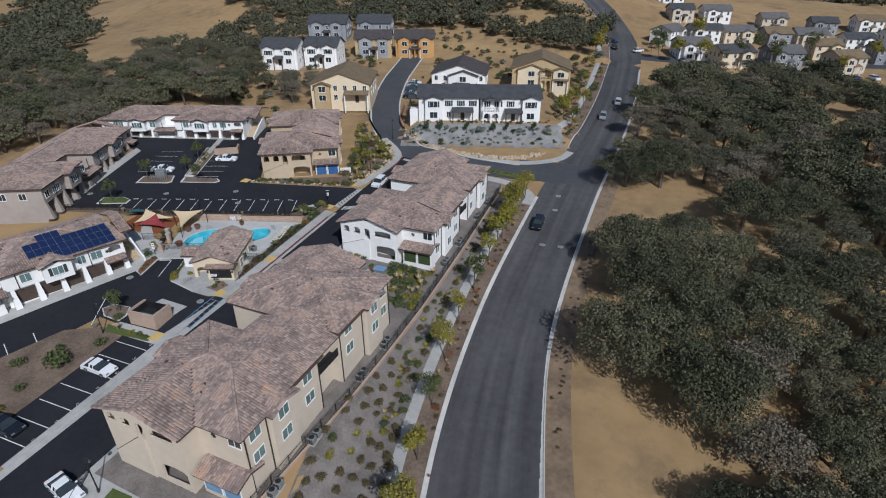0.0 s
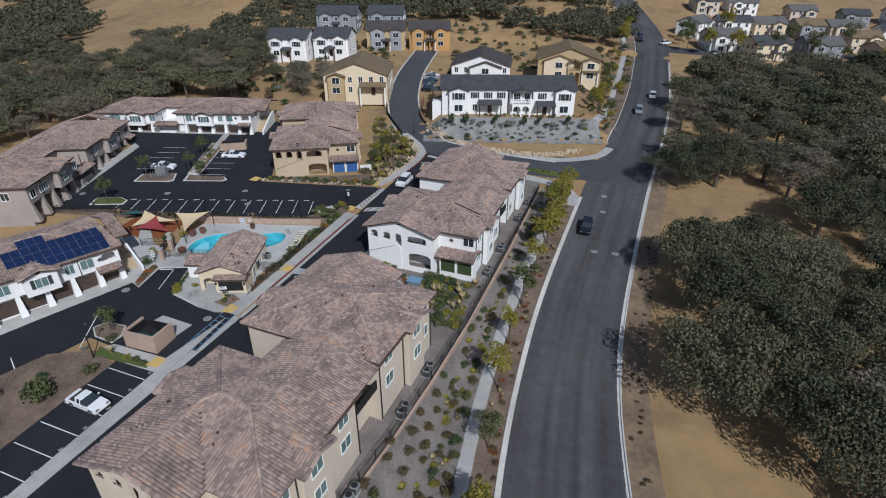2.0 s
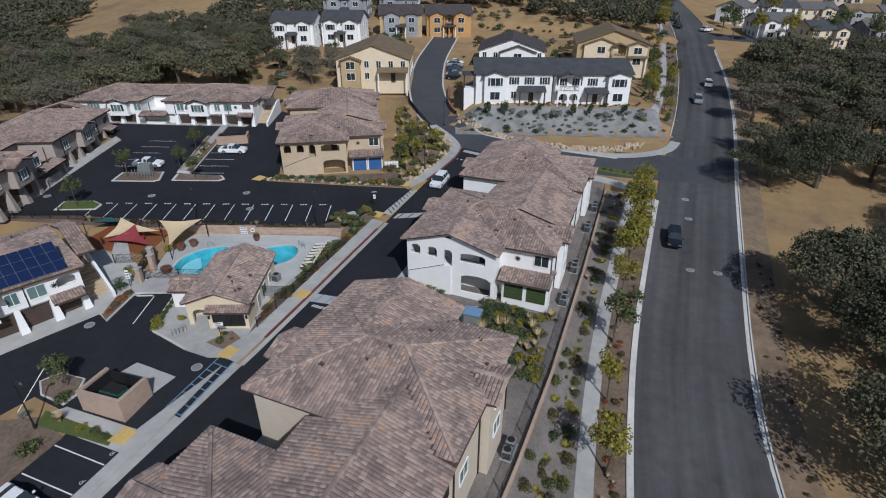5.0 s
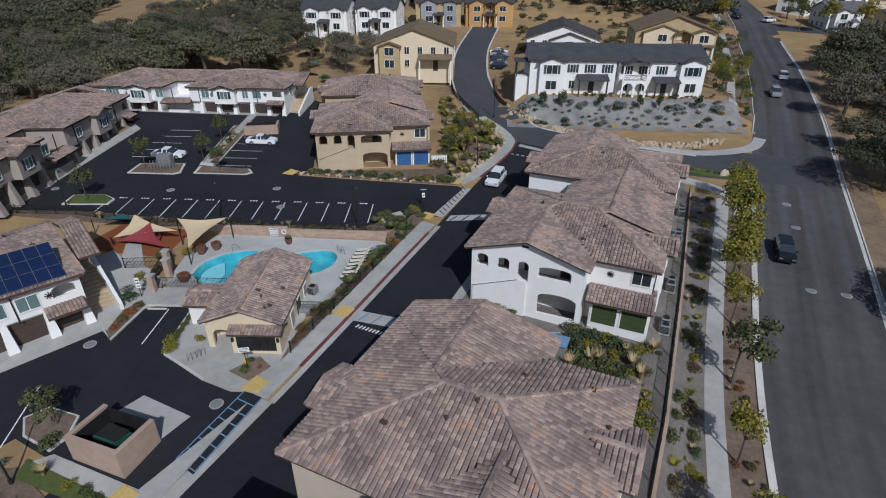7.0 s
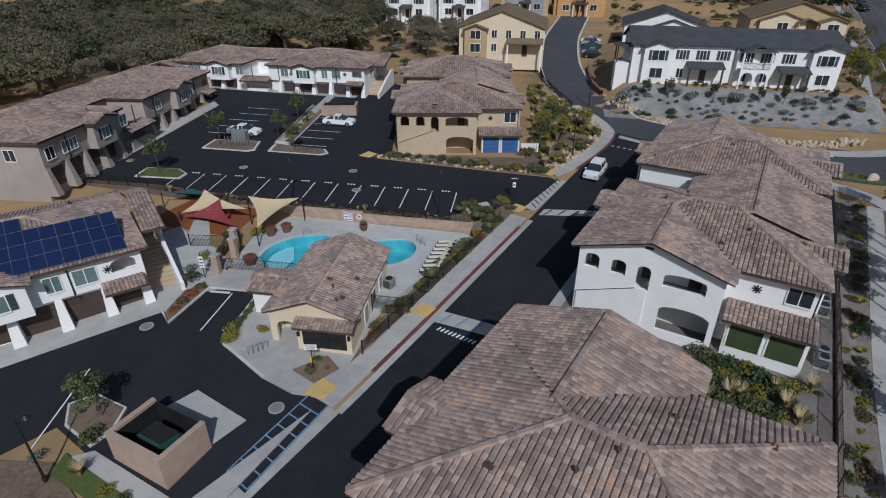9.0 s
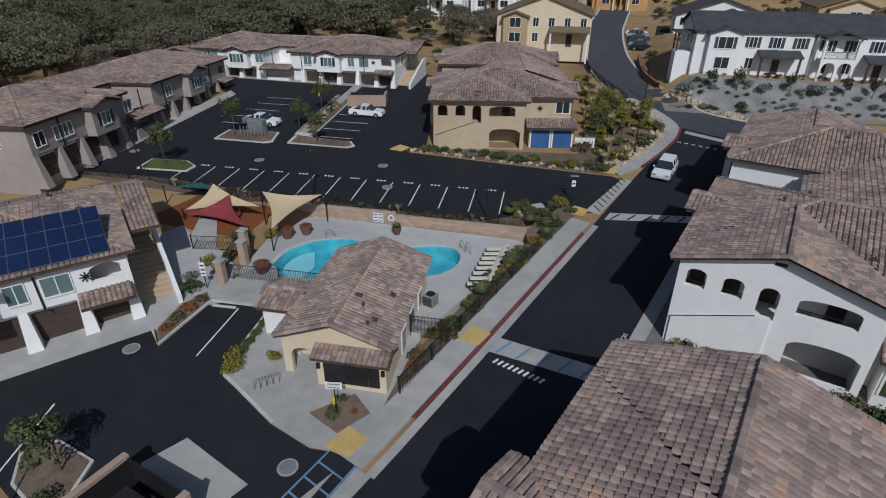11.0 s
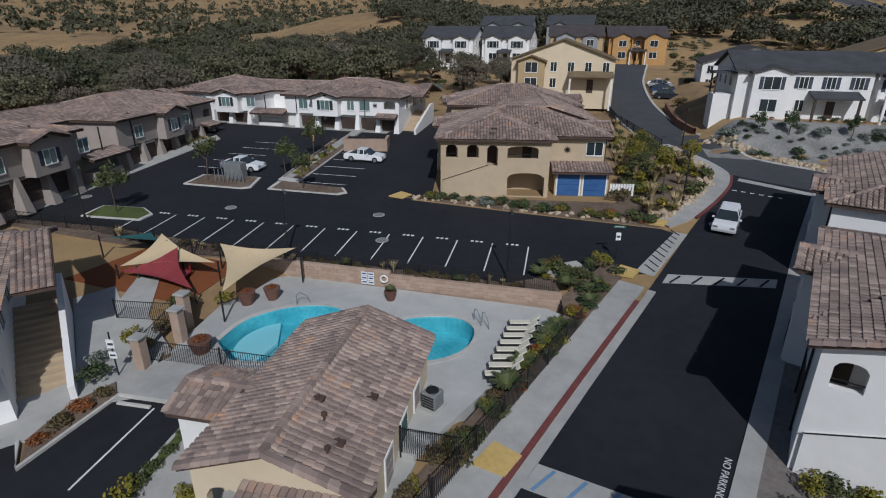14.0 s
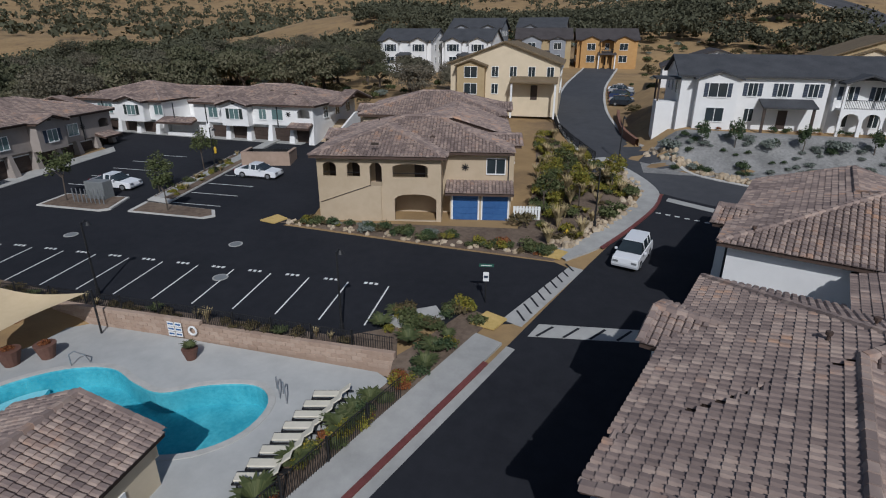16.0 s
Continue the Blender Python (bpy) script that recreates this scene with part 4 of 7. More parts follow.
    for x, w in ((-H + 4.4, 2.4), (-H + 1.3, 1.2), (-4.9, 1.3), (3.6, 1.3), (10.9, 1.0), (13.0, 1.5)):
        window(b, on_wall("s", 0.0, x, up0 + 0.7), w, 1.25, BLIND if x != -H + 1.3 else GLASS, None, 3 if w > 2 else 1)
    for c in bays:
        window(b, on_wall("s", -1.1, c, up0 + 0.75), 1.3, 1.25, BLIND, shutter)
        part("gable_vent", boxes((c - 0.25, -1.14, 0.02, c + 0.25, -1.08, 0.2)), FASCIA, b)
    for x in (-H, H):
        for y in (3.5, 7.0, 10.5):
            window(b, on_wall("w" if x < 0 else "e", x, y, up0 + 0.75), 1.2, 1.2, GLASS)
    # end stair with a solid sloping balustrade
    for sx in (1,):
        bm = bmesh.new()
        x0, x1 = H + 2.2, H + 2.5
        vs = [(-0.2, base - 2), (9.0, base - 2), (9.0, up0 + 1.0), (7.6, up0 + 1.0), (-0.2, base + 1.0)]
        fa = [bm.verts.new((x0, *v)) for v in vs]
        fb = [bm.verts.new((x1, *v)) for v in vs]
        bm.faces.new(fa[::-1])
        bm.faces.new(fb)
        for k in range(5):
            bm.faces.new((fa[k], fa[(k + 1) % 5], fb[(k + 1) % 5], fb[k]))
        bmesh.ops.recalc_face_normals(bm, faces=bm.faces[:])
        part("stair_balustrade", bm, wall, b)
        st = bmesh.new()
        prof = [(0.6, base - 0.3)]
        for k in range(14):
            prof += [(0.6 + k * 0.5, base + 0.18 * (k + 1)), (1.1 + k * 0.5, base + 0.18 * (k + 1))]
        prof += [(7.6, base - 0.3)]
        sa, sb = ([st.verts.new((x, y, z)) for y, z in prof] for x in (H, H + 2.2))
        for q in range(len(prof) - 1):
            st.faces.new((sa[q], sb[q], sb[q + 1], sa[q + 1]))
        st.faces.new(sa[::-1])
        st.faces.new(sb)
        part("stair_steps", st, TAN, b)
        lean = Roof(H + 0.75, 3.0, H + 2.6, depth + 0.5, -0.15, 0.27, "gable", "x")
        roof_body([lean], "stair_roof", b)
        tile_mesh(tile_poses([lean]), "stair_tiles", TILE, b)
    for x in (-H + 4, -2.5, 2.5, H - 5):
        downpipe(b, x, -0.06, up0 - 0.2, -0.2)
    star = bmesh.new()
    for k in range(4):
        box(star, -0.35, -0.03, -0.04, 0.35, 0.03, 0.04, pose(14.55, -0.02, up0 + 1.4, 0, 45 * k, 0))
    part("wall_star", star, BLACK, b)
    if solar:
        pan = [(c, r) for r in range(3) for c in range(0 if r else 3, 11)] + [(c, 3) for c in range(2, 5)]
        tilt = math.degrees(math.atan(0.27))
        for c, r in pan:
            x, v = H - 12.1 + c * 1.03, -0.35 + r * 1.68
            y0 = v * math.cos(radians(tilt))
            o = part("solar_panel", boxes((0, 0, 0, 1.015, 1.665, 0.04)), ACGREY, b, "dark blue solar panel")
            o.matrix_basis = pose(x, y0, 0.27 * (y0 + 0.5) + 0.2, tilt, 0, 0)
            part("cell_sheet", boxes((0.012, 0.012, 0.04, 1.003, 1.65, 0.046)), SOLAR, o)
    return b


B_block, B_roof, B_tiles = flats("flats_white", pose(-37.2, 86.9, 7.0, 0, 0, -0.4), WHITE, GREENDOOR, "white stucco flats with clay tile roof and green doors", pieces=lambda x, y: -8.8 < x < -2.0 and -17.6 < y < -6, seed=1)
A_block, A_roof, A_tiles = flats("flats_beige", pose(-38.2, 42.0, 6.2, 0, 0, -2.0), BEIGE, LBLUEDOOR, "beige stucco flats with clay tile roof and blue doors", seed=2, ground_s=-7.6)
C_block, C_roof, C_tiles = flats("flats_tan", pose(-77.6, 108.2, 8.7, 0, 0, 30), TAN, BLUEDOOR, "tan stucco flats with clay tile roof and blue doors", seed=3, ground_s=-5.5, gable=False)
garages("garage_flats_white_far", pose(-111.8, 101.2, 9.7, 0, 0, 19.3), 36, 13, WHITE, "white stucco flats over a row of dark garages", SHUT_G, seed=4)
garages("garage_flats_greige", pose(-108.9, 76.3, 9.1, 0, 0, 116.5), 39, 13, GREIGE, "greige stucco flats over a row of dark garages", SHUT_B, base=-5.5, seed=5, bays=(-10.2, 8.8), court=(-4.9, -0.3))
garages("garage_flats_solar", pose(-82.1, 37.7, 6.1, 0, 0, 67), 34, 13, WHITE, "white stucco flats with solar panels over garages", SHUT_G, base=-5.2, solar=True, seed=6)


def clubhouse():
    b = thing("clubhouse", pose(-60.3, 56.0, 3.55, 0, 0, 22), "cream pool house with clay tile roof and mail boxes", "pool house")
    roofs = [Roof(-3.5, -0.3, 3.5, 10.2, 0, 0.36, "gable", "y"), Roof(-6.2, 2.6, 0, 6.0, -0.35, 0.3, "gable", "x")]
    body, mine = tiled_roof(roofs, b, 300, lambda x, y: x > 0 and y > 1)
    lo = -4.5
    bm = bmesh.new()
    box(bm, -3.2, 1.6, lo, 3.2, 9.8, -0.05)
    panel(bm, -3.2, 3.2, lo, lambda u: 0.02 + 0.36 * (3.2 - abs(u)), [(-2.7, -1.2, lo, -0.9, 0.5)], 0.0, 0.3)
    box(bm, -0.9, 0.3, lo, 3.2, 1.6, -0.05)
    panel(bm, 2.9, 3.19, lo, lambda u: -0.05, [], 0.3, 1.3)
    panel(bm, 0.3, 1.6, lo, lambda u: -0.05, [(0.5, 1.4, lo, -0.9, 0.4)], 0, 0.3, pose(-3.2, 0, 0, 0, 0, 90) @ Matrix.Diagonal((1, -1, 1, 1)))
    panel(bm, -3.2, 3.2, -1, lambda u: 0.02 + 0.36 * (3.2 - abs(u)), [], 9.7, 0.3)
    bmesh.ops.recalc_face_normals(bm, faces=bm.faces[:])
    part("wall", bm, CREAM, b)
    w2 = bmesh.new()
    panel(w2, 2.9, 5.7, lo, lambda u: -0.4, [(3.4, 5.2, lo, -1.3, 0.5)], 0, 0.3, pose(-5.9, 0, 0, 0, 0, 90) @ Matrix.Diagonal((1, -1, 1, 1)))
    box(w2, -5.6, 2.9, lo, -3.2, 5.7, -0.4)
    bmesh.ops.recalc_face_normals(w2, faces=w2.faces[:])
    part("side_wing", w2, WHITE, b)
    mono = Roof(-1.1, -0.95, 3.5, 0.95, -0.7, 0.36, "gable", "x")
    roof_body([mono], "porch_roof", b)
    tile_mesh(tile_poses([mono]), "porch_tiles", TILE, b)
    part("mailbox_wall", boxes((-0.9, -0.65, lo, 3.2, 0.0, -0.9)), CREAM, b)
    for i in range(5):
        for j in range(2):
            part("mailbox", boxes((-0.45 + i * 0.66, -0.72, -2.5 + j * 0.7, 0.18 + i * 0.66, -0.64, -1.82 + j * 0.7)), BLACK, b)
    for x in (-0.75, 3.05):
        part("wall_lamp", boxes((x - 0.1, -0.8, -1.55, x + 0.1, -0.64, -1.2)), BLACK, b)
    for y in (3.2, 5.4, 7.6):
        garage_door(b, on_wall("e", 3.2, y, -3.2), 0.9, 2.05, GREENBIN if y == 5.4 else GREIGE, "door")
    vents(b, roofs[:1], 5, 9)
    return b, body, mine


club, club_roof, club_tiles = clubhouse()


# ---- pool ----
POOL_Z = 1.3
def pool_outline(n=64):
    pts = spline([(-73.2, 62.7), (-73.9, 65.2), (-72.9, 67.8), (-70.9, 69.3), (-68.6, 69.3), (-66.7, 69.6), (-65.3, 71.3), (-63.3, 72.6), (-61.6, 72.0), (-60.9, 70.0), (-61.6, 68.0),
                  (-63.6, 66.4), (-66, 65.2), (-68.2, 63.4), (-70.6, 61.8), (-72.2, 61.7), (-73.2, 62.7)], 5)
    return [(p.x, p.y) for p in pts[:-1]]


def make_pool():
    out = pool_outline()
    # deck with a hole
    bm = bmesh.new()
    deck = [(-58.3, 61.5), (-57.6, 76.6), (-59, 76.9), (-79.2, 70.4), (-77.4, 66.4), (-74.4, 60.4), (-66, 60)]
    o = [bm.verts.new((x, y, POOL_Z)) for x, y in deck]
    i = [bm.verts.new((x, y, POOL_Z)) for x, y in out]
    e = [bm.edges.new((v[k], v[(k + 1) % len(v)])) for v in (o, i) for k in range(len(v))]
    bmesh.ops.triangle_fill(bm, edges=e, use_beauty=True)
    for k in range(len(o)):
        a, b2 = o[k], o[(k + 1) % len(o)]
        lo = [bm.verts.new((v.co.x, v.co.y, POOL_Z - 1.5)) for v in (a, b2)]
        bm.faces.new((a, b2, lo[1], lo[0]))
    bmesh.ops.recalc_face_normals(bm, faces=bm.faces[:])
    for f in bm.faces:
        if abs(f.normal.z) > 0.9 and f.normal.z < 0:
            f.normal_flip()
    setting(mesh_ob("pool_deck", bm, DECK), "pale concrete deck round the pool", "deck")
    p = thing("swimming_pool", Matrix.Identity(4), "freeform turquoise swimming pool with pale coping", "pool")
    bm = bmesh.new()
    top = [bm.verts.new((x, y, POOL_Z + 0.01)) for x, y in out]
    low = [bm.verts.new((x, y, POOL_Z - 1.25)) for x, y in out]
    for k in range(len(out)):
        bm.faces.new((top[k], top[(k + 1) % len(out)], low[(k + 1) % len(out)], low[k]))
    f = bm.faces.new(low)
    bmesh.ops.triangulate(bm, faces=[f])
    part("basin", bm, PLASTER, p)
    bm = bmesh.new()
    f = bm.faces.new([bm.verts.new((x, y, POOL_Z - 0.13)) for x, y in out])
    f.normal_update()
    if f.normal.z < 0:
        f.normal_flip()
    bmesh.ops.triangulate(bm, faces=[f])
    w = part("water", bm, WATER, p)
    w.visible_shadow = False
    line = [Vector(q) for q in out] + [Vector(out[0])]
    flat = lambda x, y: POOL_Z
    strip("coping", line, -0.03, 0.3, -0.02, 0.03, KERB, p, ground=flat)
    bm = bmesh.new()
    for k, r in enumerate((2.6, 2.1, 1.6)):
        pts = [(-71.4 + r * math.cos(t) * 0.9, 65.3 + r * math.sin(t)) for t in [2.4 + 2.6 * q / 10 for q in range(11)]] + [(-71.4, 65.3)]
        a = [bm.verts.new((x, y, POOL_Z - 0.9 + 0.25 * (2 - k) * 0 + 0.22 * (0 if k else 0) - 0.2 * k)) for x, y in pts]
        lo = [bm.verts.new((x, y, POOL_Z - 1.24)) for x, y in pts]
        bm.faces.new(a)
        for q in range(len(pts)):
            bm.faces.new((a[q], lo[q], lo[(q + 1) % len(pts)], a[(q + 1) % len(pts)]))
    bmesh.ops.recalc_face_normals(bm, faces=bm.faces[:])
    part("pool_steps", bm, PLASTER_L, p)


make_pool()


# ---- planting ----
def leaves(bm_verts, bm_faces, rng, lobes, n, size, fill=0.3, flat=0.0):
    """Adds n small leaf clumps on the skins of a set of lobes (x, y, z, rx, rz)."""
    wts = np.array([l[3] ** 2 for l in lobes])
    wts = wts / wts.sum()
    pick = rng.choice(len(lobes), n, p=wts)
    d = rng.normal(size=(n, 3))
    d /= np.linalg.norm(d, axis=1)[:, None]
    low = d[:, 2] < -0.25
    d[low, 2] *= -0.6
    r = np.where(rng.random(n) < fill, rng.uniform(0.45, 0.85, n), rng.uniform(0.82, 1.08, n))
    L = np.array(lobes)[pick]
    c = L[:, :3] + d * r[:, None] * np.stack([L[:, 3], L[:, 3], L[:, 4]], 1)
    nrm = d + rng.normal(size=(n, 3)) * 0.7
    nrm[:, 2] += flat
    nrm /= np.linalg.norm(nrm, axis=1)[:, None]
    a = np.cross(nrm, rng.normal(size=(n, 3)))
    a /= np.linalg.norm(a, axis=1)[:, None] + 1e-9
    b = np.cross(nrm, a)
    s = (size * rng.uniform(0.55, 1.3, n))[:, None]
    base = len(bm_verts)
    quad = np.stack([c - a * s * 0.5, c - b * s * 0.32 + nrm * s * 0.08, c + a * s * 0.5, c + b * s * 0.32 - nrm * s * 0.06], 1).reshape(-1, 3)
    bm_verts += quad.tolist()
    bm_faces += [(base + 4 * i, base + 4 * i + 1, base + 4 * i + 2, base + 4 * i + 3) for i in range(n)]


def leaf_mesh(name, lobes, n, size, material, seed, fill=0.3):
    v, f = [], []
    leaves(v, f, np.random.default_rng(seed), lobes, n, size, fill)
    me = bpy.data.meshes.new(name)
    me.from_pydata(v, [], f)
    me.materials.append(material)
    return me


def crown_lobes(rng, R, H, z0, k):
    out = [(0, 0, z0 + H * 0.45, R * 0.6, H * 0.42)]
    for i in range(2 * k if k > 12 else 0):
        # small outer clumps, which break the outline
        a, e = rng.uniform(0, 6.28), rng.uniform(-0.1, 1.4)
        q = rng.uniform(0.7, 0.98)
        out.append((q * R * math.cos(a) * math.cos(e), q * R * math.sin(a) * math.cos(e), z0 + H * (0.4 + 0.5 * q * math.sin(e)), R * rng.uniform(0.13, 0.25), H * rng.uniform(0.1, 0.18)))
    for i in range(k):
        a = rng.uniform(0, 6.28)
        q = rng.uniform(0.35, 0.75) * R
        out.append((q * math.cos(a), q * math.sin(a), z0 + H * rng.uniform(0.25, 0.75), R * rng.uniform(0.25, 0.45), H * rng.uniform(0.18, 0.32)))
    return out


def make_tree(name, R, H, z0, n, size, material, seed, label, category, group, k=11, trunk=0.25, limbs=6):
    rng = random.Random(seed)
    t = thing(name, pose(0, 0, -500), label, category, group)
    lobes = crown_lobes(rng, R, H, z0, k)
    bm = bmesh.new()
    bend = Vector((rng.uniform(-0.3, 0.3), rng.uniform(-0.3, 0.3), z0 + H * 0.25))
    tube(bm, (0, 0, -0.6), (bend.x * 0.5, bend.y * 0.5, bend.z * 0.5), trunk * 1.25, trunk, 7)
    tube(bm, (bend.x * 0.5, bend.y * 0.5, bend.z * 0.5), bend, trunk, trunk * 0.75, 7)
    for l in lobes[-limbs:]:
        mid = bend.lerp(Vector(l[:3]), 0.5) + Vector((0, 0, 0.1 * R))
        tube(bm, bend * 0.85, mid, trunk * 0.5, trunk * 0.3, 5)
        tube(bm, mid, l[:3], trunk * 0.3, trunk * 0.08, 5)
    part("trunk", bm, BARK, t)
    cr = new("crown", leaf_mesh("crown", lobes, n, size, material, seed))
    cr.parent = t
    return t


OAKS = [make_tree("oak_tree", 5.2 + 0.5 * (i % 3), 6.2 + 0.6 * (i % 2), 1.8, 13000, 0.27, OAK, 40 + i, "broad dark green oak on dry grass", "tree", "oaks beside the road", 14, 0.32, 8) for i in range(5)]
OAKS_FAR = [make_tree("oak_tree", 5.2 + 0.5 * (i % 3), 6.2 + 0.6 * (i % 2), 1.8, 4600, 0.46, OAK, 40 + i, "dark olive oak in dense woods", "tree", "oaks of the woods", 14, 0.32, 8) for i in range(5)]
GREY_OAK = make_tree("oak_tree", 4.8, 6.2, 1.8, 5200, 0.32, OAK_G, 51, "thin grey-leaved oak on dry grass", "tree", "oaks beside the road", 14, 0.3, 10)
YOUNG = [make_tree("street_tree", 1.25 + 0.2 * i, 3.0 + 0.3 * i, 1.5, 1300, 0.2, LEAF_Y if i != 1 else LEAF, 60 + i, "young yellow-green street tree in mulch", "tree", "street trees", 8, 0.06, 5) for i in range(3)]
LOT = [make_tree("car_park_tree", 1.1 + 0.25 * i, 2.4, 1.4, 900, 0.2, LEAF, 70 + i, "young green tree in a planted island", "tree", "car park trees", 7, 0.05, 4) for i in range(2)]
CYPRESS = make_tree("cypress_tree", 0.75, 3.2, 0.3, 900, 0.2, LEAF_D, 75, "slim dark green conifer on the gravel bank", "tree", "bank trees", 6, 0.06, 3)


def clear_of(x, y, spots):
    return all((x - a) ** 2 + (y - b) ** 2 > r * r for a, b, r in spots)


def lerp_table(tab, y):
    for (ya, xa), (yb, xb) in zip(tab, tab[1:]):
        if ya <= y <= yb:
            return xa + (xb - xa) * (y - ya) / (yb - ya)
    return tab[0][1] if y < tab[0][0] else tab[-1][1]


def plant(src, x, y, rng, s0=0.85, s1=1.15, ground=None):
    s = rng.uniform(s0, s1)
    o = copy_thing(src, pose(x, y, (ground or G)(x, y) - 0.05, 0, 0, rng.uniform(0, 360)))
    o.scale = (s, s, s * rng.uniform(0.92, 1.08))
    return o


rng = random.Random(21)
EDGE = [(20, 17), (42, 14), (53, 11), (60, 7.5), (70, 4.5), (80, 2), (90, 1.5), (94, 7), (97, 15), (103, 17), (112, 17), (117, 8), (120, 0.5), (131, -0.5), (164, 0.5), (206, 4)]
CLEAR = [(45, 179, 9), (56, 196, 8), (5, 104, 9), (12, 107, 6), (-1, 97, 6), (28, 76, 4.5), (47, 141, 6), (15, 45, 4), (2, 180, 3)]
BIG = [(0.8, 84, 1.25), (5, 75.5, 1.2), (3.6, 61, 1.3), (10, 68, 1.15), (11, 83, 1.2), (8.5, 91.5, 1.0), (12, 55, 1.15), (-2.5, 116, 1.1), (4.5, 118.5, 1.15)]
spots = [(x, y) for x, y, k in BIG] + [(-3.4, 131), (-2.4, 149), (-2.0, 167)]
tries = 0
while tries < 9000:
    tries += 1
    y = rng.uniform(22, 214)
    x = rng.uniform(-2, 78)
    if x < lerp_table(EDGE, y) or x > 30 + (y - 30) * 0.27:
        continue
    if not clear_of(x, y, CLEAR) or not clear_of(x, y, [(a, b, 5.9) for a, b in spots]):
        continue
    spots.append((x, y))
for i, (x, y) in enumerate(spots):
    k = BIG[i][2] if i < len(BIG) else 0
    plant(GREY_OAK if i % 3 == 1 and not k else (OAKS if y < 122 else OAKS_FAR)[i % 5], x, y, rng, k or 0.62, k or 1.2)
# woods behind the car park
WOODCLEAR = [(-196, 160, 16), (-180, 148, 8), (-164, 131, 8), (-152, 108, 5), (-90, 140, 26), (-108, 100, 24), (-118, 76, 22), (-115, 167, 19), (-72, 128, 24)]
spots = []
for tries in range(5000):
    x, y = rng.uniform(-205, -98), rng.uniform(48, 176)
    if not clear_of(x, y, WOODCLEAR) or not clear_of(x, y, [(a, b, 6.4) for a, b in spots]):
        continue
    if x > -128 and y < 122 or (x + 50) ** 2 + (y - 90) ** 2 < 62 ** 2:
        continue
    spots.append((x, y))
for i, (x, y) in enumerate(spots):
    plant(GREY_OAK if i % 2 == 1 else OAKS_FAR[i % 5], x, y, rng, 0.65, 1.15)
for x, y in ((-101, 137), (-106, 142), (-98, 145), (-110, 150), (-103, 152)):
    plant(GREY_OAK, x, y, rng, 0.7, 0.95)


def far_woods():
    """All the oaks past the near woods, too many to count."""
    v, f = [], []
    r = np.random.default_rng(8)
    rg = random.Random(8)
    gaps = [(-215, 184, 30), (-250, 240, 34), (-300, 300, 60), (-370, 375, 75), (-450, 480, 90), (-150, 420, 60), (20, 480, 90), (-120, 520, 60), (-225, 216, 38), (-30, 300, 26), (-21, 341, 40), (-60, 320, 30), (-60, 268, 14), (-290, 260, 30), (-100, 330, 24), (60, 330, 30), (-170, 300, 20), (10, 360, 30)]
    houses = [(-90, 190, 55), (-115, 170, 26), (45, 270, 62), (-35, 190, 40), (100, 320, 50), (20, 310, 32), (-12, 250, 16), (-30, 292, 12)]
    n = 0
    for k in range(30000):
        near = k < 14000
        if near:
            x, y = rg.uniform(-460, 230), rg.uniform(40, 560)
        else:
            x, y = rg.uniform(-2600, 900), rg.uniform(300, 2900)
            if rg.random() > 0.75 or math.hypot(x, y) < 560:
                continue
        if not clear_of(x, y, gaps) or not clear_of(x, y, houses):
            continue
        if -205 < x < -98 and y < 176 or (x > -140 and y < 232) or (x > -20 and y < 300):
            continue
        dens = noise.noise((x * 0.009, y * 0.009, 3.3)) + 0.5 * noise.noise((x * 0.03, y * 0.03, 9.3))
        if dens < (-0.34 if x < -100 or y < 300 else -0.05):
            continue
        d = math.hypot(x + 40, y - 30)
        if not near:
            R = rg.uniform(6, 13)
            cnt, sz = 16, 6.0
        else:
            R = rg.uniform(3.2, 5.6)
            cnt, sz = (190, 1.05) if d < 300 else (60, 1.9)
            if n > 4200:
                continue
            n += 1
        z = G(x, y)
        H = R * 1.25
        lobes = [(x, y, z + H * 0.62, R * 0.7, H * 0.5)] + [(x + rg.uniform(-0.6, 0.6) * R, y + rg.uniform(-0.6, 0.6) * R, z + H * rg.uniform(0.4, 0.9), R * 0.42, H * 0.3) for _ in range(4)]
        leaves(v, f, r, lobes, cnt, sz)
    me = bpy.data.meshes.new("far_woods")
    me.from_pydata(v, [], f)
    me.materials.append(OAK_FAR)
    tagged(new("far_woods", me), "dark olive oak woods on the far dry hills", "woods", kind="stuff")


far_woods()


# shrubs
def shrub_mesh(name, R, H, n, size, material, seed):
    rg = random.Random(seed)
    lobes = [(0, 0, H * 0.42, R * 0.72, H * 0.5)] + [(rg.uniform(-0.5, 0.5) * R, rg.uniform(-0.5, 0.5) * R, H * rg.uniform(0.3, 0.6), R * 0.48, H * 0.36) for _ in range(5)]
    return leaf_mesh(name, lobes, n, size, material, seed)


def blade_mesh(name, R, H, n, material, seed, width=0.05, arch=0.6):
    """Strap leaves or grass blades that arch from one root."""
    r = random.Random(seed)
    v, f = [], []
    for i in range(n):
        a, l = r.uniform(0, 6.28), r.uniform(0.6, 1.0)
        d = Vector((math.cos(a), math.sin(a), 0))
        s = Vector((-d.y, d.x, 0)) * width
        b = len(v)
        for t, w in ((0, 1.0), (0.5, 1.2), (1.0, 0.2)):
            p = d * (R * l * t) + Vector((0, 0, H * l * (t * 1.6 - arch * 1.6 * t * t * t)))
            v += [tuple(p - s * w), tuple(p + s * w)]
        f += [(b, b + 1, b + 3, b + 2), (b + 2, b + 3, b + 5, b + 4)]
    me = bpy.data.meshes.new(name)
    me.from_pydata(v, [], f)
    me.materials.append(material)
    return me


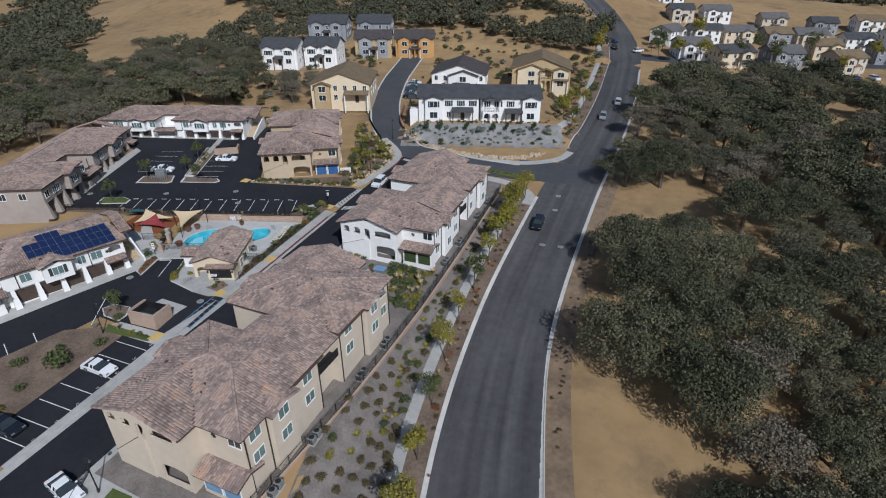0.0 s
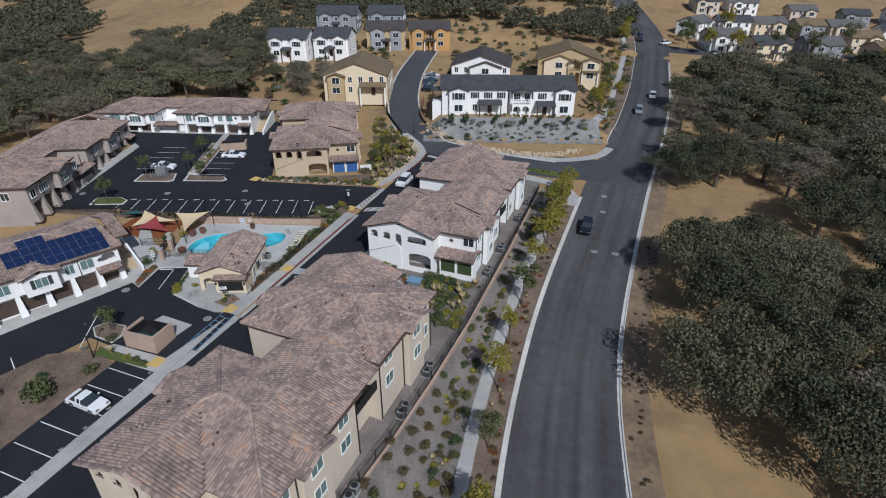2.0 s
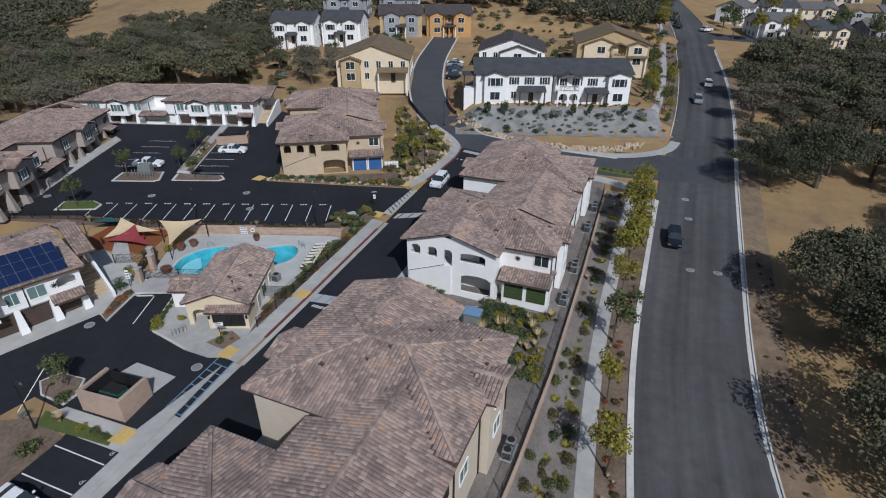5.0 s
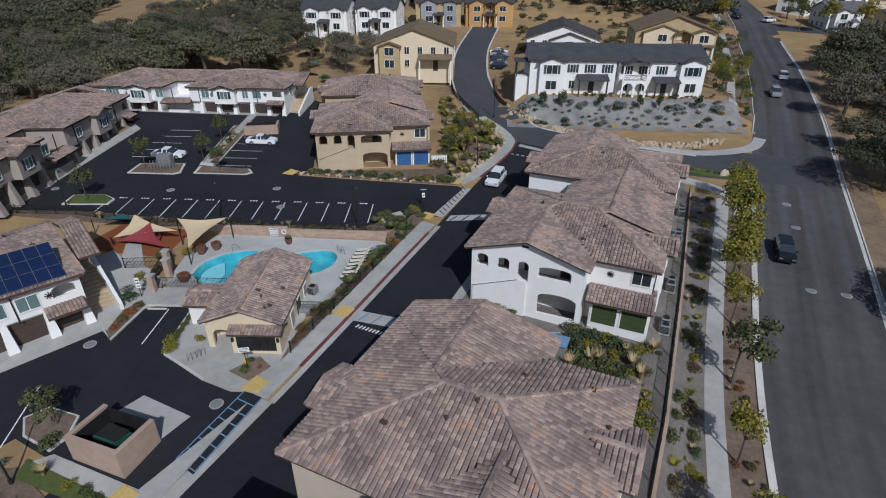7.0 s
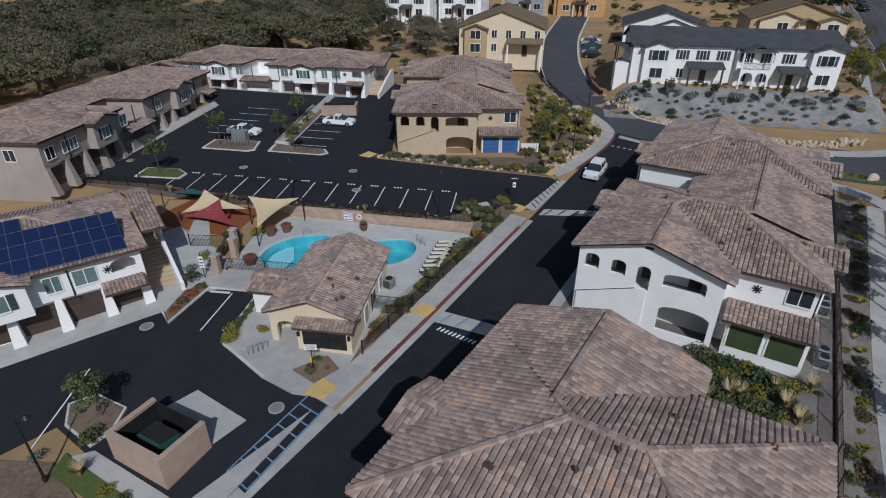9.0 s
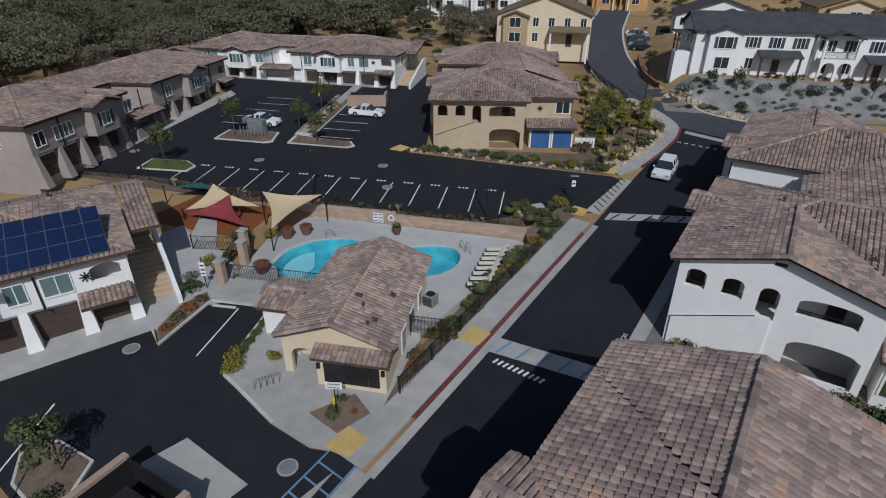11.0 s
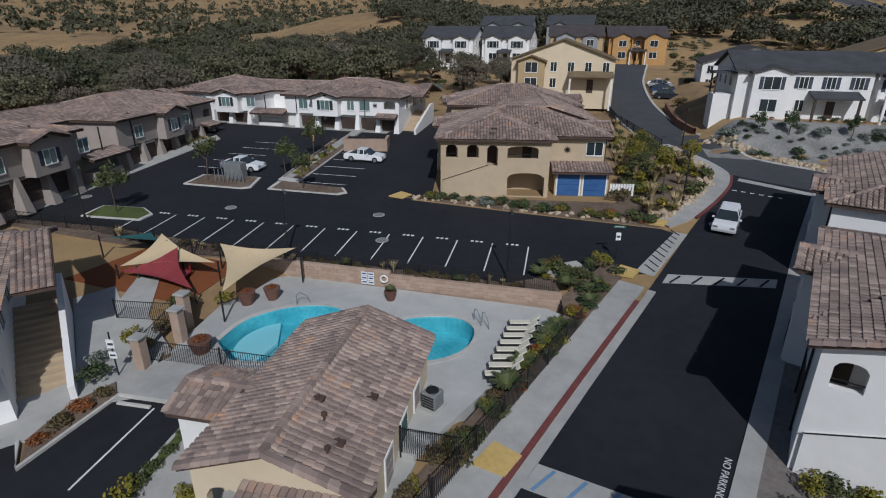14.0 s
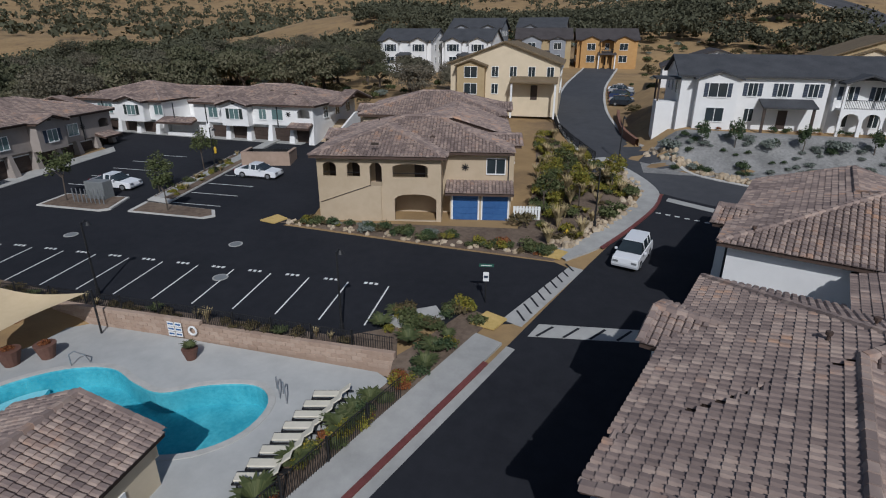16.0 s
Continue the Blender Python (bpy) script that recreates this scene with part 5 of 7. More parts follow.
SHRUBS = {
    "bronze": (shrub_mesh("shrub", 0.75, 0.85, 420, 0.16, LEAF_B, 1), "round bronze-green shrub in gravel", "bank shrubs"),
    "dark": (shrub_mesh("shrub", 0.7, 0.9, 420, 0.15, LEAF_D, 2), "round dark green shrub in a planting bed", "shrubs"),
    "green": (shrub_mesh("shrub", 0.75, 0.9, 420, 0.16, LEAF, 3), "leafy green shrub in a planting bed", "shrubs"),
    "yellow": (shrub_mesh("shrub", 0.7, 0.8, 420, 0.15, LEAF_Y, 4), "yellow-green shrub in a planting bed", "shrubs"),
    "sage": (shrub_mesh("shrub", 0.6, 0.6, 380, 0.13, LEAF_S, 5), "grey-green sage bush in gravel", "sage bushes"),
    "rust": (shrub_mesh("shrub", 0.6, 0.6, 380, 0.13, RUST, 6), "rust-red low shrub in a planting bed", "shrubs"),
    "palm": (blade_mesh("palm", 1.0, 1.0, 60, LEAF, 7, 0.09, 0.55), "small fan palm beside the pool fence", "palms"),
    "straw": (blade_mesh("grass_tuft", 0.55, 1.2, 110, STRAW, 8, 0.025, 0.35), "straw-coloured ornamental grass tuft", "grass tufts"),
    "flax": (blade_mesh("strap_plant", 0.6, 0.7, 60, LEAF_Y, 9, 0.04, 0.5), "green strap-leaved plant in a bed", "strap plants"),
}


LOW = {}


def shrub(kind, x, y, s=1.0, z=None, rg=random.Random(77), low=False):
    me, label, group = SHRUBS[kind]
    if low:
        LOW.setdefault(kind, []).append((x, y, (G(x, y) if z is None else z) + 0.02, s * rg.uniform(0.8, 1.2), rg.uniform(0, 6.28)))
        return None
    o = new(me.name, me)
    o.matrix_basis = pose(x, y, (G(x, y) if z is None else z) + 0.02, 0, 0, rg.uniform(0, 360))
    k = s * rg.uniform(0.85, 1.15)
    o.scale = (k, k, k * rg.uniform(0.85, 1.1))
    return tagged(o, label, {"palm": "palm", "straw": "grass", "flax": "plant"}.get(kind, "shrub"), group)


rng = random.Random(31)
for i, y in enumerate(range(20, 104, 2)):
    base = lerp_table([(p.y, p.x) for p in ROADLINE], y) - HALF
    for k in range(3 if y > 56 else 6):
        if rng.random() < 0.15:
            continue
        x = base - 4.9 - k * 1.55 - rng.uniform(0, 0.5)
        if x < -26.2 - 0.14 * max(0, 56 - y):
            continue
        shrub("bronze" if y < 50 and rng.random() < 0.75 else rng.choice(("green", "dark", "bronze", "flax", "yellow")), x, y + rng.uniform(-0.6, 0.6), 0.95 if k else 1.1)
    if i % 4 == 1:
        plant(YOUNG[i % 3], base - 2.1, y + 0.6, rng, 1.2, 1.6)
    if rng.random() < 0.5:
        shrub(rng.choice(("rust", "bronze")), base - 1.0 + rng.uniform(-0.5, 0.5), y + 1.2, 0.4, low=True)
for y in (83.5, 86.5, 89.5, 93, 97):
    plant(YOUNG[0 if y < 92 else 2], -21.6, y, rng, 1.35, 1.65)
for i in range(46):
    y = rng.uniform(20, 92)
    shrub("bronze", lerp_table([(p.y, p.x) for p in ROADLINE], y) + HALF + rng.uniform(0.9, 2.9), y, rng.uniform(0.3, 0.5), low=True)
# verge and strip beside the footpath
for i in range(150):
    y = rng.uniform(42, 100)
    base = lerp_table([(p.y, p.x) for p in ROADLINE], y) - HALF
    d = rng.uniform(0.6, 2.4) if i % 3 == 0 else rng.uniform(5.0, 7.6)
    if base - d > -26.0:
        shrub(rng.choice(("rust", "bronze", "straw")) if d < 3 else rng.choice(("straw", "bronze", "green", "flax", "yellow")), base - d, y, rng.uniform(0.35, 0.8), low=True)
# garden between the two blocks
for i in range(110):
    x, y = rng.uniform(-35.5, -27.6), rng.uniform(60.2, 69.8)
    shrub(rng.choice(("green", "yellow", "dark", "green", "straw", "yellow")), x, y, rng.uniform(0.5, 1.25), z=G0(x, y), low=i > 45)
for x, y in ((-34.2, 66.5), (-33.5, 69), (-31.5, 68.8), (-35, 68)):
    shrub("dark", x, y, 1.7, z=G0(x, y))
for x in (-44.6, -43.4, -41.6, -40.9, -38.6):
    shrub("green" if x > -43 else "dark", x, 67.4 + (x + 45) * 0.05, 0.9, z=G0(x, 68.4) + 0.1)
for x, y, k in [(-44.34, 69.21, 0), (-43.58, 69.52, 1), (-42.2, 69.69, 0), (-41.08, 69.7, 1)]:
    shrub("green" if k else "yellow", x, y, 0.95, z=G0(x, y) + 0.05)
shrub("rust", -38.2, 67.0, 1.0, z=G0(-38, 67) + 0.1)
# beds at the pool, the islands and the corner bank
for i in range(46):
    y = rng.uniform(57.5, 83)
    x = kx(y) - rng.uniform(2.2, 3.2)
    shrub(rng.choice(("green", "yellow", "rust", "palm", "dark", "palm", "bronze")), x, y, rng.uniform(0.6, 1.05), z=G0(x, y))
for i in range(26):
    x, y = rng.uniform(-61.2, -57.4), rng.uniform(78.6, 84.0)
    if y < 76.6 + 0.36 * (x + 58) + 1 or (x < -58.8 and y > 81.8):
        continue
    shrub(rng.choice(("green", "yellow", "palm", "palm", "bronze", "dark")), x, y, rng.uniform(0.7, 1.15), z=G0(x, y))
for i in range(34):
    x = -61.5 - i * 0.9
    shrub("palm" if i % 9 == 4 else "straw" if i % 8 in (1, 2) else "bronze", x, 77.0 + 0.36 * (x + 62) + rng.uniform(-0.1, 0.3), 0.55 if i % 3 else 0.75, z=G0(x, 77 + 0.36 * (x + 62)) + 0.05)
CBANK = [(-61, 97), (-56.6, 95), (-55.6, 101), (-55.2, 108), (-56.6, 114.5), (-61.5, 119.5), (-67.5, 122.5), (-72, 129), (-73.5, 127), (-64.5, 108)]
setting(fillpoly("bed_corner", CBANK, 0.06, MULCH), "dry brown planting bed on the corner bank", "planting bed")
setting(fillpoly("bed_front", [(-78.4, 87), (-66, 90.4), (-56.2, 93.2), (-56.4, 94.9), (-61, 97), (-76.6, 88.6)], 0.06, MULCH), "dry brown planting bed in front of the tan flats", "planting bed")
poly3 = [(x, y, 0) for x, y in CBANK]
n = 0
while n < 190:
    x, y = rng.uniform(-73, -55), rng.uniform(95, 129)
    if inside(poly3, x, y):
        shrub(rng.choice(("yellow", "green", "yellow", "bronze", "green", "straw", "flax", "straw")), x, y, rng.uniform(0.6, 1.5), low=n > 90)
        n += 1
for i in range(70):
    t = rng.random()
    x = -77 + 20.5 * t
    shrub(rng.choice(("bronze", "dark", "sage", "rust", "green", "yellow")), x, 87.6 + 6.2 * t + rng.uniform(-0.2, 1.1), rng.uniform(0.5, 1.15), low=i > 34)
for i, (x, y) in enumerate(((-60.5, 101), (-58.5, 104), (-57.5, 110), (-61.5, 108), (-63.5, 113.5), (-61.8, 105))):
    plant(YOUNG[(1, 0, 2)[i % 3]], x, y, rng, 0.75, 1.15)


def rocks(name, line, n, size, label, spread=0.5, seed=3):
    """Boulders set along a kerb, too many to count."""
    rg = random.Random(seed)
    bm = bmesh.new()
    pts = spline(line, 8)
    for i in range(n):
        p = pts[int(rg.random() * (len(pts) - 1))]
        x, y = p.x + rg.uniform(-spread, spread), p.y + rg.uniform(-spread, spread)
        s = size * rg.uniform(0.45, 1.1)
        m = pose(x, y, G(x, y) + s * 0.15, rg.uniform(0, 360), rg.uniform(0, 360), rg.uniform(0, 360)) @ Matrix.Diagonal((s, s * rg.uniform(0.6, 1), s * rg.uniform(0.5, 0.9), 1))
        r = bmesh.ops.create_icosphere(bm, subdivisions=1, radius=0.5, matrix=m)
        for v in r["verts"]:
            v.co += Vector((rg.uniform(-1, 1), rg.uniform(-1, 1), rg.uniform(-1, 1))) * s * 0.07
    tagged(mesh_ob(name, bm, ROCK), label, "rocks", kind="stuff")


rocks("rock_edging", [(-58, 124.6), (-50, 121.2), (-42, 119.6), (-34, 119.9), (-27.5, 122.4), (-23, 127)], 330, 1.0, "tan boulders along the foot of the bank", 0.85)
rocks("rock_edging_corner", [(-57, 95.3), (-55.9, 101), (-55.4, 108), (-56.8, 114), (-62, 119.5)], 210, 0.8, "tan boulders round the corner planting", 0.9, 4)
rocks("rock_edging_front", [(-77.5, 87.6), (-66, 90.8), (-57.5, 93.6)], 110, 0.55, "tan boulders edging the front bed", 0.4, 5)
# gravel bank in front of the white row
bm = bmesh.new()
cols = []
for i in range(41):
    u = -20.5 + 41 * i / 40
    col = []
    for j in range(9):
        v = -15.5 + 8.6 * j / 8
        x, y = -43 + 0.937 * u - 0.349 * v, 140 + 0.349 * u + 0.937 * v
        col.append(bm.verts.new((x, y, G(x, y) + 0.08)))
    cols.append(col)
for a, b in zip(cols, cols[1:]):
    for j in range(8):
        bm.faces.new((a[j], b[j], b[j + 1], a[j + 1]))
setting(mesh_ob("gravel_bank", bm, GRAVEL), "grey gravel bank planted with sage bushes", "bank")
for i in range(11):
    u = -17.5 + 3.4 * i
    x, y = -43 + 0.937 * u + 0.349 * 10.2, 140 + 0.349 * u - 0.937 * 10.2
    if i in (1, 2, 4, 6, 7, 9):
        plant(CYPRESS, x, y, rng, 0.85, 1.1)
    else:
        shrub("sage", x, y, 2.4)
for i in range(90):
    u, v = rng.uniform(-18, 19), rng.uniform(-15, -8.5)
    shrub("sage" if rng.random() < 0.6 else "dark", -43 + 0.937 * u - 0.349 * v, 140 + 0.349 * u + 0.937 * v, rng.uniform(0.6, 1.25), low=True)
for i in range(34):
    u, v = rng.uniform(-14, 17), rng.uniform(-6.6, -5.6)
    shrub(rng.choice(("dark", "green", "rust")), -43 + 0.937 * u - 0.349 * v, 140 + 0.349 * u + 0.937 * v, rng.uniform(0.5, 0.8), low=True)
for i in range(120):
    y = rng.uniform(134, 225)
    x = lerp_table([(p.y, p.x) for p in ROADLINE], y) - HALF - rng.choice((1.4, 2.4, 5.6, 6.4, 7.4))
    if i % 5 == 0:
        plant(YOUNG[i % 3], x, y, rng, 0.8, 1.2)
    else:
        shrub(rng.choice(("green", "dark", "yellow", "rust")), x, y, rng.uniform(0.7, 1.1), low=True)
for x, y in ((-4, 243), (0, 247), (-3, 252), (-24, 248), (-26, 256), (6, 233), (14, 232), (22, 234), (-1, 234), (28, 240), (38, 236), (50, 240), (60, 238), (12, 262), (36, 262), (56, 268), (76, 262), (-24, 228)):
    plant(rng.choice(LOT + YOUNG), x, y, rng, 1.6, 2.6)


HOUSEGROUND = [(-49, 138, 12), (-34, 144, 12), (-85, 141, 15), (-57, 176, 12), (-35, 182, 14), (-120, 163, 9), (-108, 171, 9), (-126, 212, 10), (-107, 220, 10), (-97, 202, 9), (-83, 210, 10)]
for i in range(760):
    x, y = rng.uniform(-150, -22), rng.uniform(126, 285)
    if not clear_of(x, y, HOUSEGROUND) or min((p.x - x) ** 2 + (p.y - y) ** 2 for p in SIDE) < 49 or (x > -66 and y < 152) or (x < -66 and y < 132 and x > -100):
        continue
    shrub(rng.choice(("dark", "bronze", "sage", "green", "bronze")), x, y, rng.uniform(0.8, 2.6), low=True)


# ---- houses up the hill ----
def townhouse(name, m, w, d, h, wall, roof, label, bays=(), porches=(), shutters=None, slope=0.42, category="house", balconies=(), group="", accent=None, facing=False):
    """A two-storey house. Front along x, towards -y; origin at the front's middle on the ground. bays: (centre, width, projection); porches: (centre, width)."""
    b = thing(name, m, label, category, group)
    lo = -2.5
    rf = [Roof(-w / 2 - 0.5, -0.5, w / 2 + 0.5, d + 0.5, h, slope, "gable", "y" if facing else "x")]
    for c, bw, p in bays:
        rf.append(Roof(c - bw / 2 - 0.4, -p - 0.4, c + bw / 2 + 0.4, d * 0.5, h - 0.25, slope, "gable", "y"))
    roof_body(rf, "roof", b, roof, 0.22)
    bm = boxes((-w / 2, 0, lo, w / 2, d, h - 0.1))
    for y in (0, d - 0.2) if facing else ():
        panel(bm, -w / 2, w / 2, h - 0.1, lambda u: h + slope * (w / 2 - abs(u) + 0.4), [], y, 0.2)
    for sx in () if facing else (-1, 1):
        panel(bm, 0, d, h - 0.2, lambda u: h + slope * (min(u, d - u) + 0.4), [], 0, 0.2, pose(sx * (w / 2 - 0.1) + 0.1, 0, 0, 0, 0, 90))
    part("wall", bm, wall, b)
    for c, bw, p in bays:
        bb = bmesh.new()
        panel(bb, c - bw / 2, c + bw / 2, lo, lambda u: h - 0.3 + slope * (bw / 2 + 0.3 - abs(u - c)), [], -p, p + 0.02)
        part("bay", bb, accent or wall, b)
        for z, hh in ((0.8, 1.5), (h * 0.5 + 0.6, 1.5)):
            window(b, on_wall("s", -p, c, z), min(1.9, bw * 0.45), hh, GLASS, shutters if z > 2 else None)
    taken = [(c - bw / 2 - 0.8, c + bw / 2 + 0.8) for c, bw, p in bays]
    k = max(2, int(w / 2.7))
    for i in range(k):
        x = -w / 2 + w * (i + 0.5) / k
        if any(a < x < e for a, e in taken):
            continue
        window(b, on_wall("s", 0, x, h * 0.5 + 0.7), 0.95, 1.4, GLASS, shutters)
        if not any(abs(x - c) < pw / 2 + 0.4 for c, pw in porches):
            window(b, on_wall("s", 0, x, 0.8), 0.95, 1.4, GLASS)
    for sx, side in ((-1, "w"), (1, "e")):
        for y in (d * 0.25, d * 0.5, d * 0.75):
            for z in (0.8, h * 0.5 + 0.7):
                window(b, on_wall(side, sx * w / 2, y, z), 0.95, 1.4, GLASS)
    for c, pw in porches:
        pr = Roof(c - pw / 2 - 0.3, -2.3, c + pw / 2 + 0.3, 2.3, 2.7, 0.3, "gable", "x")
        roof_body([pr], "porch_roof", b, roof, 0.18)
        for x in (c - pw / 2, c + pw / 2):
            part("porch_post", boxes((x - 0.13, -2.1, lo, x + 0.13, -1.84, 2.55)), DARKWOOD if shutters else TRIM, b)
        part("door", boxes((c - 0.5, -0.05, 0, c + 0.5, 0.02, 2.1)), DARKWOOD, b)
    for c, pw in balconies:
        bb = bmesh.new()
        panel(bb, c - pw / 2, c + pw / 2, lo, lambda u: 2.9, [(c - pw / 2 + 0.3, c - 0.2, lo, 2.4, 0.7), (c + 0.2, c + pw / 2 - 0.3, lo, 2.4, 0.7)], -1.6, 0.25)
        box(bb, c - pw / 2, -1.35, 2.7, c + pw / 2, 0, 2.9)
        part("arcade", bb, wall, b)
        bb = bmesh.new()
        for i in range(int(pw / 0.16) + 1):
            x = c - pw / 2 + i * 0.16
            box(bb, x - 0.02, -1.55, 2.9, x + 0.02, -1.51, 3.8)
        box(bb, c - pw / 2, -1.57, 3.8, c + pw / 2, -1.49, 3.87)
        tagged(part("balcony_rail", bb, BLACK, b), kind="stuff")
        pr = Roof(c - pw / 2 - 0.3, -2.0, c + pw / 2 + 0.3, 3, h - 0.4, 0.35, "gable", "y")
        roof_body([pr], "balcony_roof", b, roof, 0.2)
        for x in (c - pw / 2 + 0.1, c + pw / 2 - 0.1):
            part("balcony_post", boxes((x - 0.12, -1.6, 2.9, x + 0.12, -1.36, h - 0.5)), wall, b)
    return b


def at(x, y, rz, dz=0.0):
    return pose(x, y, G(x, y) + dz, 0, 0, rz)


townhouse("row_house", pose(-49.3, 132.6, 7.8, 0, 0, 20.4), 15.6, 12, 5.9, WHITE, SHINGLE, "white stucco row house with dark grey roof", ((-3.9, 4.4, 1.0),), ((3.6, 5.0),), SHUT_B, 0.33, "house", group="white row houses")
townhouse("row_house", pose(-34.3, 138.2, 7.5, 0, 0, 20.4), 15.6, 12, 6.1, WHITE, SHINGLE, "white stucco row house with dark grey roof and arcade", ((5.2, 4.4, 1.0),), ((0.8, 4.0),), SHUT_B, 0.33, "house", ((-5.0, 4.4),), "white row houses")
end = bpy.data.objects["row_house"]
part("end_porch", boxes((-10.2, 0.8, -2.5, -7.8, 4.0, 2.7)), WHITE, end)
part("end_porch_roof", boxes((-10.6, 0.4, 5.3, -7.8, 4.4, 5.5)), SHINGLE, end)
for y in (1.0, 3.8):
    part("porch_post", boxes((-10.2, y - 0.1, 2.7, -10.0, y + 0.1, 5.3)), DARKWOOD, end)
townhouse("tan_house", pose(-83.0, 135.2, 8.9, 0, 0, 21), 16.5, 19, 5.2, CREAM, SHINGLE_T, "tan sided house with brown gabled roof", ((-4.9, 4.2, 1.3),), ((4.6, 6.4),), None, 0.36, "house", accent=YELLOW, facing=True)
townhouse("dark_roof_house", at(-58.5, 166, 14, -1.6), 17, 18, 5.2, WHITE, SHINGLE_B, "white house with dark brown gabled roof", ((1.5, 9, 1.6),), ((1, 5),), None, 0.34, facing=True)
townhouse("tan_house_hill", at(-34, 174, 12, 0.3), 18, 18, 5.6, YELLOW, SHINGLE_T, "tan sided house with brown gabled roof and balconies", ((6.0, 4.6, 1.4), (-3, 8.5, 0.8)), ((6, 4.5),), None, 0.36, "house", ((1.5, 3.6),), accent=CREAM, facing=True)
townhouse("white_house_hill", at(-127, 168, 16, 1.5), 13, 12, 6, WHITE, SHINGLE, "white house with slate grey gabled roof", ((-3.5, 4, 0.9), (3.5, 4, 0.6)), ((0, 3),), SHUT_B)
townhouse("white_house_hill", at(-115, 176, 16, 1.5), 12, 12, 6, WHITE, SHINGLE, "white house with slate grey gabled roof", ((-3, 4, 0.9), (3, 4.4, 0.6)), ((0, 3),), SHUT_B)
townhouse("grey_house_hill", at(-134, 212, 18, 1.5), 16, 13, 6, GREYWALL, SHINGLE, "grey house with slate roof under the hill", ((-4, 5, 0.9), (4, 5, 0.6)), ((0, 3),))
townhouse("grey_house_hill", at(-116, 220, 18, 1.5), 14, 13, 6, GREYWALL, SHINGLE, "grey house with slate roof under the hill", ((-3, 5, 0.9),), ((3, 3),))
townhouse("ochre_house", at(-105, 198, 24, 0.8), 14, 12, 6.2, YELLOW, SHINGLE_B, "ochre house under construction with dark brown roof", ((-3, 5, 0.9), (3.6, 4, 0.4)), ((0, 3),), accent=GREYWALL)
townhouse("ochre_house", at(-90.5, 205, 24, 0.8), 15, 12, 6.2, ORANGE, SHINGLE_B, "ochre house under construction with brown roof", ((-4, 5, 0.9), (4, 5, 0.9)), ((0, 4),), balconies=((0, 3.4),))
rng = random.Random(12)
FAR = [(12, 240, 20), (27, 236, 30), (44, 243, 15), (66, 246, 25), (5, 262, 70), (16, 270, 10), (30, 276, 12), (46, 283, 12), (60, 290, 14), (78, 290, 14), (96, 300, 14), (62, 268, 12), (84, 268, 10),
       (6, 300, 20), (22, 312, 20), (90, 330, 10), (110, 320, 10), (70, 322, 12), (48, 318, 12), (0, 330, 20)]
for i, (x, y, rz) in enumerate(FAR):
    wall = (WHITE, CREAM, GREYWALL, BEIGE, WHITE)[i % 5]
    townhouse("hillside_house", at(x, y, rz + rng.uniform(-6, 6), 0.3), rng.uniform(10, 13), rng.uniform(9, 12), 5.4, wall, (SHINGLE_G, SHINGLE, SHINGLE_G, SHINGLE_T)[i % 4],
              "two-storey suburban house in a tidy row", ((rng.choice((-2.6, 2.6)), 4.4, 1.6),), ((0.5, 2.6),), None, 0.42, group="hillside houses")


# ---- fixtures ----
def fence(name, pts, h, label, spacing=0.13, ground=G0, category="fence", base=0.0):
    """Black metal fence along a line: posts, two rails a bay, and thin pickets."""
    f = thing(name, Matrix.Identity(4), label, category)
    line = dense(pts, 2.4)
    bm = bmesh.new()
    for a, b in zip(line, line[1:]):
        za, zb = ground(a.x, a.y) + base, ground(b.x, b.y) + base
        post = boxes((a.x - 0.04, a.y - 0.04, za - 0.3, a.x + 0.04, a.y + 0.04, za + h + 0.06))
        part("post", post, BLACK, f)
        for k in (0.1, h - 0.06):
            r = bmesh.new()
            tube(r, (a.x, a.y, za + k), (b.x, b.y, zb + k), 0.022, n=4)
            part("rail", r, BLACK, f)
        n = int((b - a).length / spacing)
        for i in range(1, n):
            p = a.lerp(b, i / n)
            z = za + (zb - za) * i / n
            box(bm, p.x - 0.011, p.y - 0.011, z + 0.06, p.x + 0.011, p.y + 0.011, z + h)
    tagged(part("picket", bm, BLACK, f), kind="stuff")
    return f


FENCE_LINE = [(-30.2, 26), (-28.2, 42), (-27.5, 51), (-26.95, 62), (-26.75, 80), (-26.9, 104)]
fence("bank_fence", FENCE_LINE, 1.35, "black metal fence on a low tan wall", 0.16, base=0.1)
wall_line = dense(FENCE_LINE, 3)
setting(strip("retaining_wall_bank", wall_line, -0.35, -0.1, -3.2, 0.28, BLOCK, ground=G0), "low tan concrete wall under a fence", "wall")
fence("pool_fence_north", [(-84, 68.2), (-79.6, 70.3), (-70, 73.9), (-58.6, 77.9)], 1.2, "black metal fence above the pool wall")
fence("pool_fence_east", [(kx(57) - 1.85, 57), (kx(63.5) - 1.95, 63.5), (kx(75.5) - 2.0, 75.5)], 1.35, "black metal pool fence beside the pavement")
fence("pool_gate_fence", [(-58.9, 61.4), (kx(62.4) - 1.95, 62.4)], 1.7, "black metal pool gate with mesh panel", 0.09)
fence("pool_fence_west", [(-79.9, 60.4), (-76.6, 62.2), (-74.8, 59), (-70.4, 60.9), (-67.2, 62.2)], 1.3, "black metal fence round the pool court")
fence("street_fence", [(-62.6, 119.5), (-68, 126), (-72.5, 132), (-76.6, 140)], 1.2, "dark fence beside the curved street", ground=G)
fence("lot_fence", [(-104, 62.6), (-95, 66.2), (-84, 68.2)], 1.2, "black metal fence below the car park")


